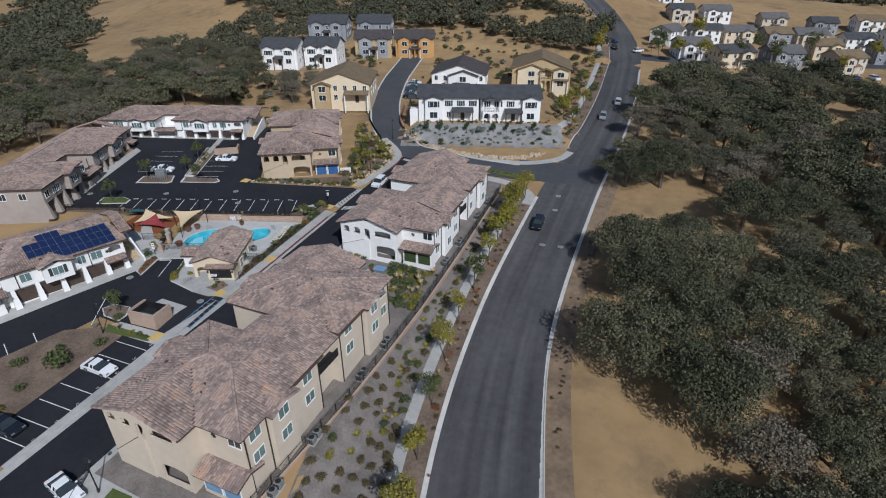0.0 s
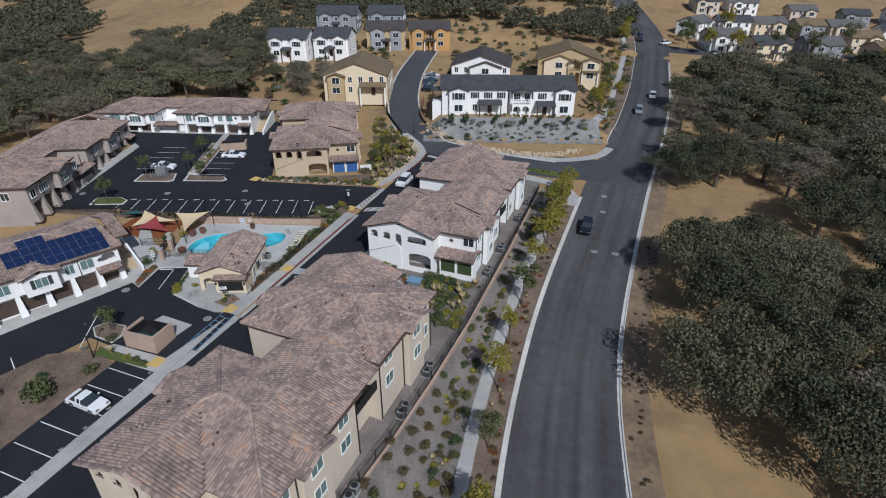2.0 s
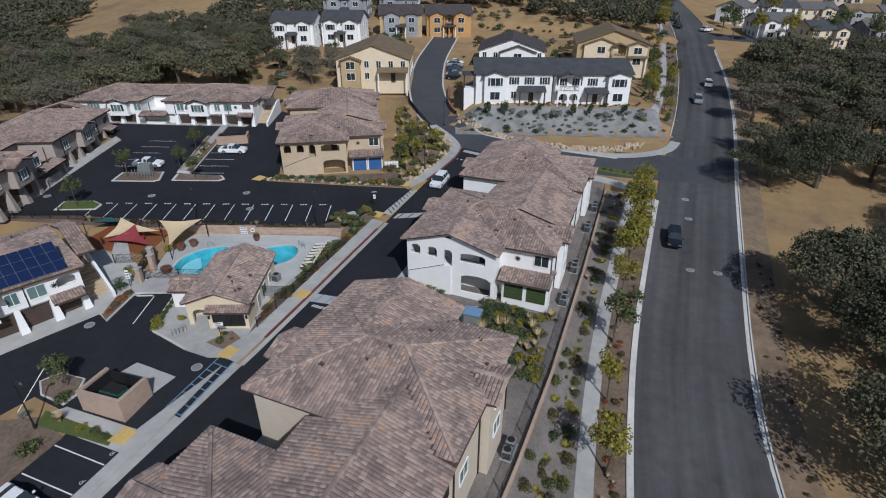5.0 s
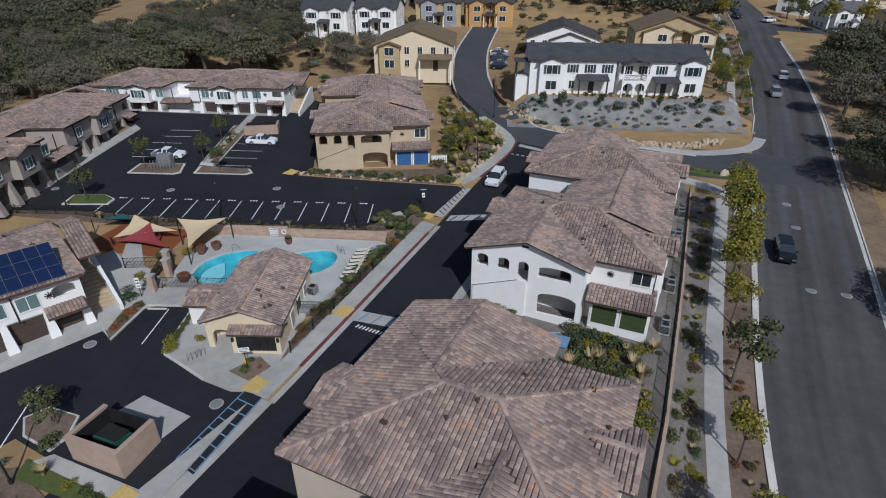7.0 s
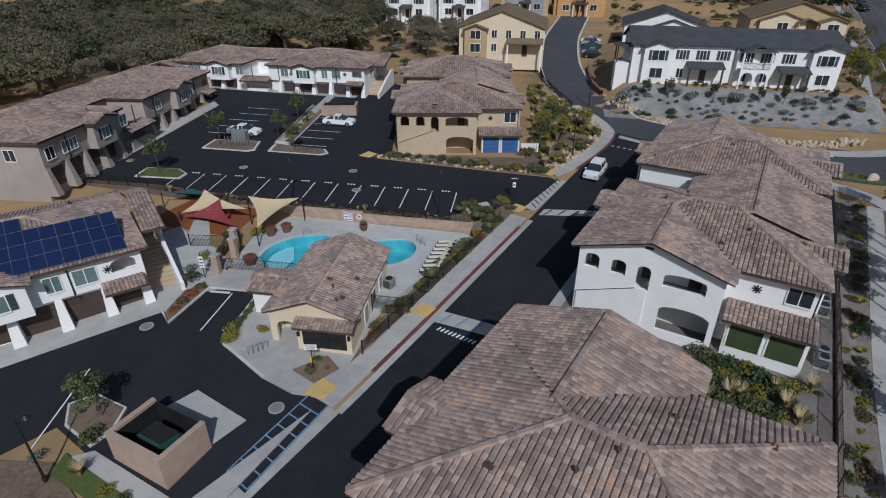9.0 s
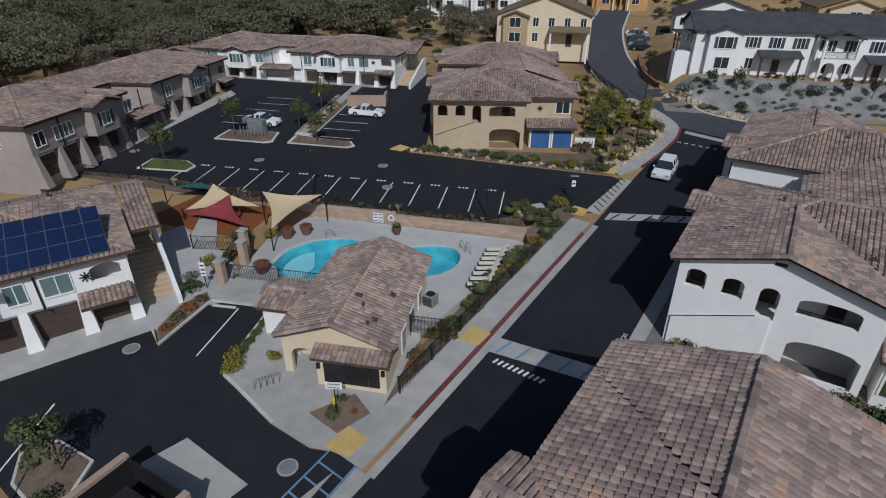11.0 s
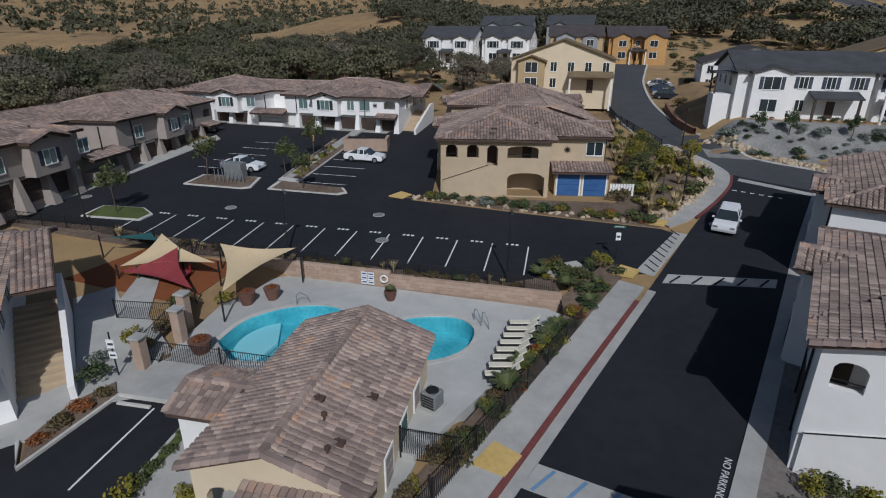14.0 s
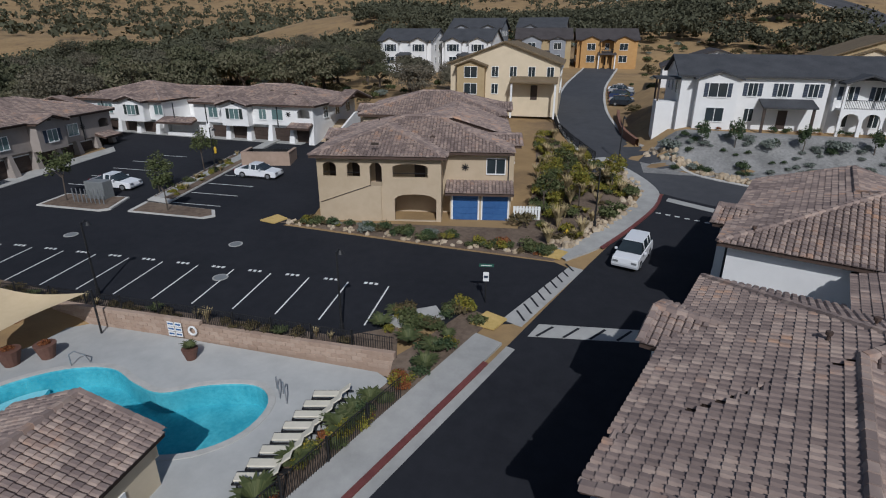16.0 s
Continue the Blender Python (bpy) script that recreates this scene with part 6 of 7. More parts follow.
def block_wall(name, a, b, ztop, zlow, label, th=0.3):
    """A wall of split-face blocks, each a part of its own."""
    w = setting(new(name), label, "wall")
    a, b = Vector(a), Vector(b)
    L = (b - a).length
    ang = math.degrees(math.atan2(b.y - a.y, b.x - a.x))
    w.matrix_basis = pose(a.x, a.y, 0, 0, 0, ang)
    core = part("core", boxes((0, 0.03, zlow - 0.5, L, th, min(ztop) - 0.06)), BLOCK, w)
    bw, bh = 0.6, 0.25
    me = bpy.data.meshes.new("block")
    bm = bevelled(boxes((0.008, 0, 0.006, bw - 0.008, th + 0.02, bh - 0.006)), 0.014)
    bm.to_mesh(me)
    bm.free()
    me.materials.append(BLOCK_ONE)
    rg = random.Random(2)
    rows = int((max(ztop) - zlow) / bh) + 1
    for r in range(rows):
        for c in range(int(L / bw)):
            x = c * bw + (bw / 2 if r % 2 else 0)
            z = zlow + r * bh
            if x + bw > L + 0.3 or z + bh > ztop[0] + (ztop[1] - ztop[0]) * x / L + 0.12:
                continue
            o = new("block", me)
            o.parent = w
            o.matrix_basis = pose(x, rg.uniform(-0.012, 0.0), z)
    return w


BLOCK_ONE = mat("split_face_block", (0.33, 0.235, 0.175), (0.43, 0.32, 0.245), 2, 0.9, 0.4, 14, per_object=0.45, c3=(0.5, 0.39, 0.31))
block_wall("retaining_wall_pool", (-79.6, 70.0), (-58.4, 77.6), (2.45, 2.3), 1.25, "tan block retaining wall behind the pool")
setting(fillpoly("bed_wall", [(-79.6, 70.3), (-58.5, 77.9), (-60.2, 80.2), (-62.2, 77.6), (-79.6, 71.4), (-95, 67.2), (-103.5, 63.6), (-103.5, 62.4), (-84, 68)], 0.08, MULCH), "brown planting strip between wall and bays", "planting bed")
setting(fillpoly("bed_pool_corner", [(-58.5, 77.9), (-57.4, 84), (-56.9, 84), (-56.5, 77)], 0.1, MULCH), "brown planted corner bed", "planting bed")
setting(fillpoly("bed_pool_east", [(kx(56) - 2.0, 56), (kx(84) - 2.0, 84), (-57.8, 84.2), (-58.4, 77.5), (kx(76) - 3.3, 76), (kx(63) - 3.3, 63), (-57.8, 58)], 0.09, MULCH), "brown planting bed beside the pool fence", "planting bed")
setting(fillpoly("slab_corner", [(-61.6, 80.6), (-59.6, 83.2), (-58.4, 82.4), (-60.4, 79.8)], 0.16, CONCRETE), "pale concrete pad beside parking bays", "slab")
setting(fillpoly("play_mulch", [(-88, 61), (-78, 63.6), (-79.6, 69.2), (-88, 67)], 0.05, RUST), "reddish bark chips on the play area", "play area")
setting(fillpoly("path_west", [(-74.9, 58.6), (-80.5, 60), (-84, 64), (-82.4, 64.6), (-78.6, 61.6), (-74.3, 60.4)], 0.1, CONCRETE), "pale concrete path by the play area", "path")
setting(fillpoly("bed_club", [(-66.9, 53.6), (-66.2, 53.4), (-68.1, 58.4), (-68.6, 58.2)], 0.15, LAWN), "green planted strip beside a bay", "planting bed")
setting(fillpoly("bed_w", [(-71.85, 52.2), (-72.85, 56.7), (-73.9, 57.2), (-74.1, 55.2), (-73.2, 52.9)], 0.15, MULCH), "brown planted strip beside a bay", "planting bed")
setting(fillpoly("bed_sign", [(-59.8, 53.2), (-57.6, 53.0), (-57.0, 55.0), (-58.6, 55.6)], 0.16, MULCH), "planted bed in front of the mail boxes", "planting bed")
setting(fillpoly("bed_bins", [(-65.8, 39.9), (-58.5, 40.5), (-58.8, 41.4), (-66.5, 41.2)], 0.14, LAWN), "low green planting beside parking bays", "planting bed")
setting(fillpoly("bed_lot", [(-63.2, 20), (-62.7, 39.8), (-66.5, 40.5), (-71, 38), (-78, 20)], 0.1, MULCH), "brown planting between the two drives", "planting bed")
setting(fillpoly("garage_apron", [(-76.0, 55.2), (-75.4, 57.6), (-73.9, 57.4), (-74.1, 55.2), (-73.2, 52.95), (-73.45, 52.6), (-77.9, 42.2), (-84.4, 25.8), (-87.4, 26.8), (-81.2, 43.4)], 0.09, CONCRETE), "pale concrete apron in front of garages", "apron")
setting(fillpoly("apron_e", [(-103.2, 63.6), (-112.6, 91.2), (-115.0, 92.2), (-106, 62.2)], 0.09, CONCRETE), "pale concrete apron in front of garages", "apron")
setting(fillpoly("apron_d", [(-126.6, 95.4), (-96.2, 106), (-96.6, 107.6), (-127.2, 97)], 0.09, CONCRETE), "pale concrete apron in front of garages", "apron")
for x, y, k, s in ((-66.4, 53.6, "yellow", 1.1), (-65.9, 53.1, "yellow", 1.0), (-67.0, 55.2, "green", 0.6), (-67.3, 56.1, "green", 0.6), (-67.65, 57.0, "green", 0.6), (-68.0, 57.8, "green", 0.55), (-66.7, 54.4, "green", 0.7), (-64.7, 55.1, "yellow", 0.8), (-72.6, 53.2, "rust", 0.9), (-72.9, 54.2, "bronze", 1.0), (-73.2, 55.3, "rust", 1.0), (-73.3, 56.4, "bronze", 0.7),
                   (-58.6, 53.8, "green", 0.7), (-57.8, 54.6, "rust", 0.5), (-58.9, 54.9, "dark", 0.6), (-76.2, 57.5, "sage", 1.2), (-74.9, 56.7, "dark", 1.5), (-77.0, 59.7, "yellow", 1.1), (-77.6, 63.4, "green", 1.3), (-76.4, 65.6, "yellow", 1.2), (-75.6, 59.6, "yellow", 0.9), (-76.4, 61.2, "bronze", 0.9), (-74.2, 63.2, "yellow", 1.3), (-75, 64.4, "green", 1.4),
                   (-60.8, 74.6, "yellow", 1.3), (-74.4, 69.3, "bronze", 1.1), (-62, 41, "yellow", 0.9), (-60.5, 41, "green", 0.9), (-59.5, 41, "green", 0.8), (-64.2, 40.8, "straw", 0.9), (-66, 42.6, "green", 1.1), (-67.6, 40.2, "sage", 1.1),
                   (-65.3, 32.7, "green", 2.7), (-66.2, 33.4, "dark", 2.0), (-63.9, 37.6, "green", 1.3), (-66, 28, "green", 1.2), (-65, 25, "yellow", 1.2), (-68, 35, "dark", 1.2), (-70, 31, "green", 1.3)):
    shrub(k, x, y, s)
plant(LOT[1], -67.3, 43.9, rng, 1.1, 1.2)


setting(strip("kerb_bay", pathline((-73.45, 52.6), (-71.7, 51.95), (-72.75, 56.75), (-68.75, 58.45), (-67.1, 54.2), (-66.8, 53.2), (-66.1, 52.5), (-64.3, 52.2), (-61, 51.6)), -0.02, 0.16, -0.3, 0.17, KERB, ground=G0), "pale concrete kerb round a parking bay", "kerb")
stop = thing("wheel_stop", pose(-71.5, 56.8, G0(-71.5, 56.8) + 0.04, 0, 0, 23), "pale concrete wheel stop in a bay", "wheel stop")
part("block", bevelled(boxes((-0.9, -0.1, 0, 0.9, 0.1, 0.13)), 0.03), KERB, stop)


# kerbed islands of the car park
def island(pts, label, lawn=MULCH):
    k = fillpoly("island_kerb", pts, 0.16, KERB)
    setting(k, label, "kerb")
    c = Vector((sum(p[0] for p in pts) / len(pts), sum(p[1] for p in pts) / len(pts)))
    ins = [tuple(c.lerp(Vector(p), 0.9)) for p in pts]
    setting(fillpoly("island_bed", ins, 0.2, lawn), "planted bed inside a kerbed island", "planting bed")


island([(-99.6, 77.4), (-93.4, 79.8), (-92.9, 80.6), (-94.6, 83.2), (-100.6, 80.4)], "pale kerb of a planted island")
island([(-91.2, 81.2), (-84.2, 83.9), (-83.8, 84.8), (-85, 85.6), (-92.2, 83.4)], "pale kerb of a planted island")
island([(-92.6, 83.8), (-90.2, 84.4), (-96.6, 99.6), (-99.4, 98.6)], "pale kerb of a long planted island")
island([(-99, 67.2), (-93.8, 69.6), (-94.2, 71), (-96.2, 71.4), (-100, 69.6)], "pale kerb of a planted island", LAWN)
island([(-70.2, 43.4), (-69.4, 44.9), (-66.6, 45.2), (-65.6, 43.6), (-65.7, 42.2), (-68.6, 42.3)], "pale kerb of a planted island")
for x, y in ((-97.2, 69.4), (-98.4, 79.4), (-88.3, 83.2), (-93.5, 85.6), (-95.8, 92)):
    plant(LOT[int(x) % 2], x, y, rng, 1.05, 1.3)
rg = random.Random(14)
for i in range(30):
    t = rg.random()
    shrub(rg.choice(("flax", "yellow", "green", "straw")), -91.4 - 6.4 * t + rg.uniform(-0.9, 0.9), 84.8 + 14 * t, rg.uniform(0.5, 0.8), z=G0(-94, 92) + (t - 0.5) * 1.0)
setting(fillpoly("path_island", [(-92.6, 84.6), (-91.6, 84.8), (-101.6, 110), (-103, 109.6)], 0.23, CONCRETE), "pale concrete path along an island", "path")


# painted lines
def line_mark(a, b, w=0.1, material=PAINT_W, name="bay_line", off=0.052, g=G0):
    a, b = Vector(a), Vector(b)
    d = (b - a).normalized()
    s = Vector((-d.y, d.x)) * w / 2
    bm = bmesh.new()
    vs = [bm.verts.new((p.x, p.y, g(p.x, p.y) + off)) for p in (a - s, b - s, b + s, a + s)]
    bm.faces.new(vs)
    bmesh.ops.recalc_face_normals(bm, faces=bm.faces[:])
    if bm.faces[0:1] and list(bm.faces)[0].normal.z < 0:
        list(bm.faces)[0].normal_flip()
    return setting(mesh_ob(name, bm, material), "white painted line on asphalt" if material is PAINT_W else "painted line on asphalt", "road marking")


for k in range(13):
    p = Vector((-61.9 - 2.62 * k, 79.2 - 1.04 * k))
    line_mark(p, p + Vector((-1.75, 4.4)))
    for j in range(3):
        q = p + Vector((-2.75 - 0.34 * j, 4.15 - 0.14 * j))
        line_mark(q, q + Vector((0.22, 0.085)), 0.26, name="bay_number")
GUESTS = []
for k in range(7):
    p = Vector((-57.4, 22.6 + 2.75 * k))
    line_mark(p, p + Vector((-5.2, -0.1)), off=0.056)
    GUESTS.append(p.y + 0.8)
for k in range(6):
    p = Vector((-85.6 - 1.05 * k, 86.6 + 2.62 * k))
    line_mark(p, p + Vector((-4.6, -1.8)))
for k in range(5):
    p = Vector((-99.4 - 0.9 * k, 83.8 + 2.7 * k))
    line_mark(p, p + Vector((-4.6, -1.8)))
for p, q in (((-68.9, 52.7), (-70.55, 57.25)), ((-68.6, 40.2), (-72.2, 46)), ((-74.5, 36), (-69.6, 33.6)), ((-76, 33), (-71, 30.6))):
    line_mark(p, q)
# hatched crossings
for k in range(9):
    line_mark((-54.4, 84.8 + 0.95 * k), (-55.3, 85.6 + 0.95 * k), 0.14, ASPHALT, "hatch_line", 0.062)
MOUTH = [(-57.33, 45.35), (-55.42, 45.1), (-55.54, 52.17), (-57.24, 52.24)]
for k in range(8):
    lo_, hi_ = (Vector(MOUTH[i]).lerp(Vector(MOUTH[j]), k / 7) for i, j in ((1, 2), (0, 3)))
    line_mark(lo_, hi_, 0.1, PAINT_B, "hatch_line", 0.062)
for i, j in ((0, 3), (1, 2)):
    line_mark(MOUTH[i], MOUTH[j], 0.1, PAINT_B, "hatch_line", 0.066)
for y0, y1, mt in ((62.9, 63.9, PAINT_B), (83.5, 87.0, ASPHALT)):
    xa, xb = kx(y0) + 0.5, kx(y0) + 7.0
    setting(fillpoly("crossing_band", [(xa, y0), (xb, y1), (xb, y1 + 1.4), (xa, y0 + 1.5)], 0.045, CONCRETE), "pale concrete crossing band over the street", "crossing")
    for k in range(5):
        x = xa + 0.4 + 1.3 * k
        y = y0 + (y1 - y0) * (x - xa) / (xb - xa)
        line_mark((x, y + 0.05), (x + 0.4, y + 1.45), 0.16, mt, "hatch_line", 0.055)
for k in range(10):
    x = kx(62) + 1.2 + 0.34 * k
    line_mark((x, 62.15), (x + 0.14, 62.6), 0.16, name="crossing_dash", off=0.05)
for k in range(6):
    line_mark((-52.6 + 0.8 * k, 107.0), (-52.2 + 0.8 * k, 107.1), 0.2, name="crossing_dash", off=0.05)
setting(fillpoly("band_north", [(-52.6, 110.6), (-44.5, 109.2), (-44.5, 110.2), (-52.6, 111.6)], 0.05, CONCRETE), "pale concrete band over the street", "crossing")
for x, y in ((-56.8, 52.9), (kx(63) - 0.95, 63.6), (-56.1, 83.6), (-56.6, 94.2), (-58.2, 41.7), (-79, 87.2)):
    setting(fillpoly("tactile_ramp", [(x - 0.8, y - 0.9), (x + 0.7, y - 0.7), (x + 0.8, y + 0.7), (x - 0.6, y + 0.8)], 0.168, TACTILE, drop=0.1), "worn yellow tactile ramp", "ramp")


def text_mark(words, m, size, material, name, label):
    cu = bpy.data.curves.new("lettering", "FONT")
    cu.body, cu.size, cu.extrude = words, size, 0.002
    tmp = bpy.data.objects.new("lettering", cu)
    scene.collection.objects.link(tmp)
    bpy.context.view_layer.update()
    me = bpy.data.meshes.new_from_object(tmp.evaluated_get(bpy.context.evaluated_depsgraph_get()))
    bpy.data.objects.remove(tmp)
    me.materials.append(material)
    o = new(name, me)
    o.matrix_basis = m
    return tagged(o, label, "lettering", kind="structure")


slope_m = Matrix(((1, 0, 0, 0), (0, 1, 0, 0), (-0.0367, 0.0577, 1, 0), (0, 0, 0, 1)))
text_mark("NO PARKING", Matrix.Translation((-47.45, 69.2, G0(-47.45, 69.2) + 0.045)) @ slope_m @ pose(0, 0, 0, 0, 0, -90), 0.42, PAINT_W, "kerb_lettering", "white painted words on the pavement edge")


for y in GUESTS:
    text_mark("GUEST", Matrix.Translation((-57.55, y, G0(-57.55, y) + 0.06)) @ slope_m @ pose(0, 0, 0, 0, 0, 90), 0.4, PAINT_W, "bay_lettering", "white painted word in a parking bay")


def manhole(x, y, r=0.42, g=G):
    t = thing("manhole", Matrix.Translation((x, y, g(x, y) + 0.03)) @ slope_m, "iron manhole cover in a pale concrete ring", "manhole", "manholes")
    bm = bmesh.new()
    bmesh.ops.create_cone(bm, cap_ends=True, segments=20, radius1=r * 1.25, radius2=r * 1.25, depth=0.03, matrix=pose(0, 0, 0.012))
    part("ring", bm, CONCRETE, t)
    bm = bmesh.new()
    bmesh.ops.create_cone(bm, cap_ends=True, segments=20, radius1=r, radius2=r, depth=0.02, matrix=pose(0, 0, 0.03))
    part("cover", bm, ACGREY, t)


for x, y in ((-58.3, 50.2), (-72.9, 50.9), (-73.9, 78.2), (-77.6, 82.2), (-52.4, 96.6), (-67.7, 125), (-11, 87.6), (-14.2, 87.1), (-15, 106), (-90, 76), (-104, 70), (-43, 114), (-14.5, 100), (-62, 22)):
    manhole(x, y, g=G if x > -30 else G0)


# ---- lamps, signs and small fittings ----
def lamp_post(x, y, h=4.9, rz=0.0):
    t = thing("street_lamp", pose(x, y, G0(x, y), 0, 0, rz), "slim black street lamp with a hanging head", "street lamp", "street lamps")
    bm = bmesh.new()
    tube(bm, (0, 0, -0.3), (0, 0, 0.5), 0.13)
    part("base", bm, BLACK, t)
    bm = bmesh.new()
    tube(bm, (0, 0, 0.4), (0, 0, h), 0.075, 0.05)
    part("pole", bm, BLACK, t)
    bm = bmesh.new()
    for a, b in (((0, 0, h - 0.15), (0.25, 0, h + 0.05)), ((0.25, 0, h + 0.05), (0.45, 0, h - 0.1))):
        tube(bm, a, b, 0.03)
    part("arm", bm, BLACK, t)
    bm = bmesh.new()
    tube(bm, (0.45, 0, h - 0.08), (0.45, 0, h - 0.3), 0.07, 0.24, 12)
    part("shade", bm, BLACK, t)


for x, y, rz in ((-62.6, 78.1, 110), (-78.3, 72.4, 110), (-97.7, 67.0, 60), (-56.0, 101, 200), (-65.6, 39.6, 90), (-45.6, 21.6, 20), (-94.6, 92.5, 30), (-60.6, 122, 90)):
    lamp_post(x, y, rz=rz)


def street_sign(x, y, plates, label):
    t = thing("street_sign", pose(x, y, G0(x, y), 0, 0, 30), label, "sign")
    bm = bmesh.new()
    tube(bm, (0, 0, -0.2), (0, 0, 2.6), 0.04)
    part("post", bm, BLACK, t)
    for z, w, h, mt in plates:
        part("plate", boxes((-w / 2, -0.06, z, w / 2, -0.03, z + h)), mt, t)
        part("lettering", boxes((-w * 0.36, -0.068, z + h * 0.35, w * 0.36, -0.061, z + h * 0.62)), PAINT_W if mt is not TRIM else SHUT_B, t)


street_sign(-57.4, 85.4, ((2.45, 0.9, 0.2, GREENBIN), (1.5, 0.35, 0.6, TRIM)), "street sign with green plate and white notice")
# white plates here: the bright reflection on the blades is put into their colour
street_sign(-58.4, 53.9, ((2.3, 0.9, 0.2, TRIM), (2.05, 0.9, 0.2, TRIM)), "street sign in a bed, plates coloured pale for their reflection")
street_sign(-74.4, 57.6, ((1.7, 0.4, 0.5, TRIM), (1.1, 0.4, 0.4, TRIM)), "white notice boards on a post")


def hydrant(x, y):
    t = thing("fire_hydrant", pose(x, y, G0(x, y) + 0.1), "yellow fire hydrant in a bed", "hydrant")
    bm = bmesh.new()
    tube(bm, (0, 0, 0), (0, 0, 0.6), 0.13, 0.12, 10)
    tube(bm, (0, 0, 0.6), (0, 0, 0.78), 0.15, 0.05, 10)
    part("barrel", bm, YELLOWPAINT, t)
    for s in (-1, 1):
        bm = bmesh.new()
        tube(bm, (0, 0, 0.45), (0.22 * s, 0, 0.45), 0.07)
        part("outlet", bm, YELLOWPAINT, t)


YELLOWPAINT = mat("yellow_paint", (0.6, 0.38, 0.02), (0.7, 0.46, 0.04), 4, 0.5)
for x, y in ((-58.9, 54.3), (-56.9, 97.2), (-101.6, 97.4)):
    hydrant(x, y)


def ac_unit(x, y, z):
    t = thing("air_conditioner", pose(x, y, z), "grey outdoor air conditioner on a pad", "air conditioner", "air conditioners")
    part("casing", bevelled(boxes((-0.4, -0.4, 0.1, 0.4, 0.4, 0.95)), 0.05), ACGREY, t)
    part("pad", boxes((-0.5, -0.5, -0.6, 0.5, 0.5, 0.1)), CONCRETE, t)
    bm = bmesh.new()
    bmesh.ops.create_cone(bm, cap_ends=True, segments=16, radius1=0.32, radius2=0.3, depth=0.05, matrix=pose(0, 0, 0.97))
    part("fan_guard", bm, BLACK, t)
    for k in range(5):
        part("louvre", boxes((-0.34, -0.425, 0.2 + k * 0.14, 0.34, -0.4, 0.27 + k * 0.14)), BLACK, t)


for cx, cy, tz in ((-38.2, 42.0, -2.0), (-37.2, 86.9, -0.4)):
    for v in (-13.9, -12.9, -7.0, -6.0, 3.4, 4.4, 9.8, 10.8):
        p = pose(cx, cy, 0, 0, 0, tz) @ Vector((9.6, v, 0))
        ac_unit(p.x, p.y, G0(p.x, p.y))
p = (-59.5, 64.6)
ac_unit(*p, POOL_Z)


# ---- pool court ----
def lounger(m):
    t = thing("sun_lounger", m, "dark-framed sun lounger with pale cushion", "sun lounger", "sun loungers")
    part("frame", boxes((-0.34, 0, 0.28, -0.28, 1.9, 0.34), (0.28, 0, 0.28, 0.34, 1.9, 0.34), (-0.34, 0, 0.28, 0.34, 0.06, 0.34), (-0.34, 1.25, 0.28, 0.34, 1.31, 0.34)), BLACK, t)
    part("cushion", bevelled(boxes((-0.23, 0.03, 0.34, 0.23, 1.28, 0.42)), 0.03), CUSHION, t)
    bk = bevelled(boxes((-0.23, 0, 0, 0.23, 0.72, 0.08)), 0.03)
    o = part("backrest", bk, CUSHION, t)
    o.matrix_basis = pose(0, 1.28, 0.36, 38, 0, 0)
    for x in (-0.31, 0.31):
        for y in (0.2, 1.6):
            part("leg", boxes((x - 0.03, y - 0.03, 0, x + 0.03, y + 0.03, 0.3)), BLACK, t)


for k in range(8):
    lounger(pose(-58.6 - 0.2 * k, 67.9 + 0.78 * k, POOL_Z, 0, 0, -56))


def sail(name, a, b, c, material, label):
    """A three-cornered sail, hollow along its edges and sagging between its poles."""
    a, b, c = Vector(a), Vector(b), Vector(c)
    t = thing(name, Matrix.Identity(4), label, "shade sail")
    bm = bmesh.new()
    n = 10
    g = {}
    cen = (a + b + c) / 3
    for i in range(n + 1):
        for j in range(n + 1 - i):
            u, v = i / n, j / n
            w = 1 - u - v
            p = a * u + b * v + c * w
            pull = 4 * max(u * v, v * w, w * u) * (1 - 3 * min(u, v, w))
            p = p.lerp(cen, 0.22 * pull)
            p.z -= 0.35 * (27 * u * v * w) * 0.5
            g[i, j] = bm.verts.new(p)
    for i in range(n):
        for j in range(n - i):
            bm.faces.new((g[i, j], g[i + 1, j], g[i, j + 1]))
            if i + j < n - 1:
                bm.faces.new((g[i + 1, j], g[i + 1, j + 1], g[i, j + 1]))
    part("cloth", bm, material, t, smooth=True)
    for p in (a, b, c):
        out = (p - cen).normalized() * 0.25
        q = p + Vector((out.x, out.y, 0))
        bm = bmesh.new()
        tube(bm, (q.x, q.y, 0.8), (q.x, q.y, q.z + 0.15), 0.06)
        tube(bm, p, q, 0.02)
        part("pole", bm, BLACK, t)


sail("shade_sail", (-75.2, 70.6, 4.0), (-80.0, 68.0, 4.1), (-74.9, 64.4, 3.2), SAIL_T, "tan shade sail beside the pool")
sail("shade_sail_red", (-82.3, 66.2, 3.9), (-84.6, 63.2, 2.6), (-77.8, 64.2, 2.7), SAIL_R, "dark red shade sail over the play area")
sail("shade_sail_pale", (-85.6, 67.0, 4.0), (-78.4, 66.4, 3.6), (-85.0, 63.4, 2.8), SAIL_T, "tan shade sail over the play area")
sail("shade_sail_green", (-89.0, 64.4, 3.8), (-84.6, 66.6, 3.7), (-88.2, 67.6, 3.4), SAIL_G, "dark green shade sail over the play area")


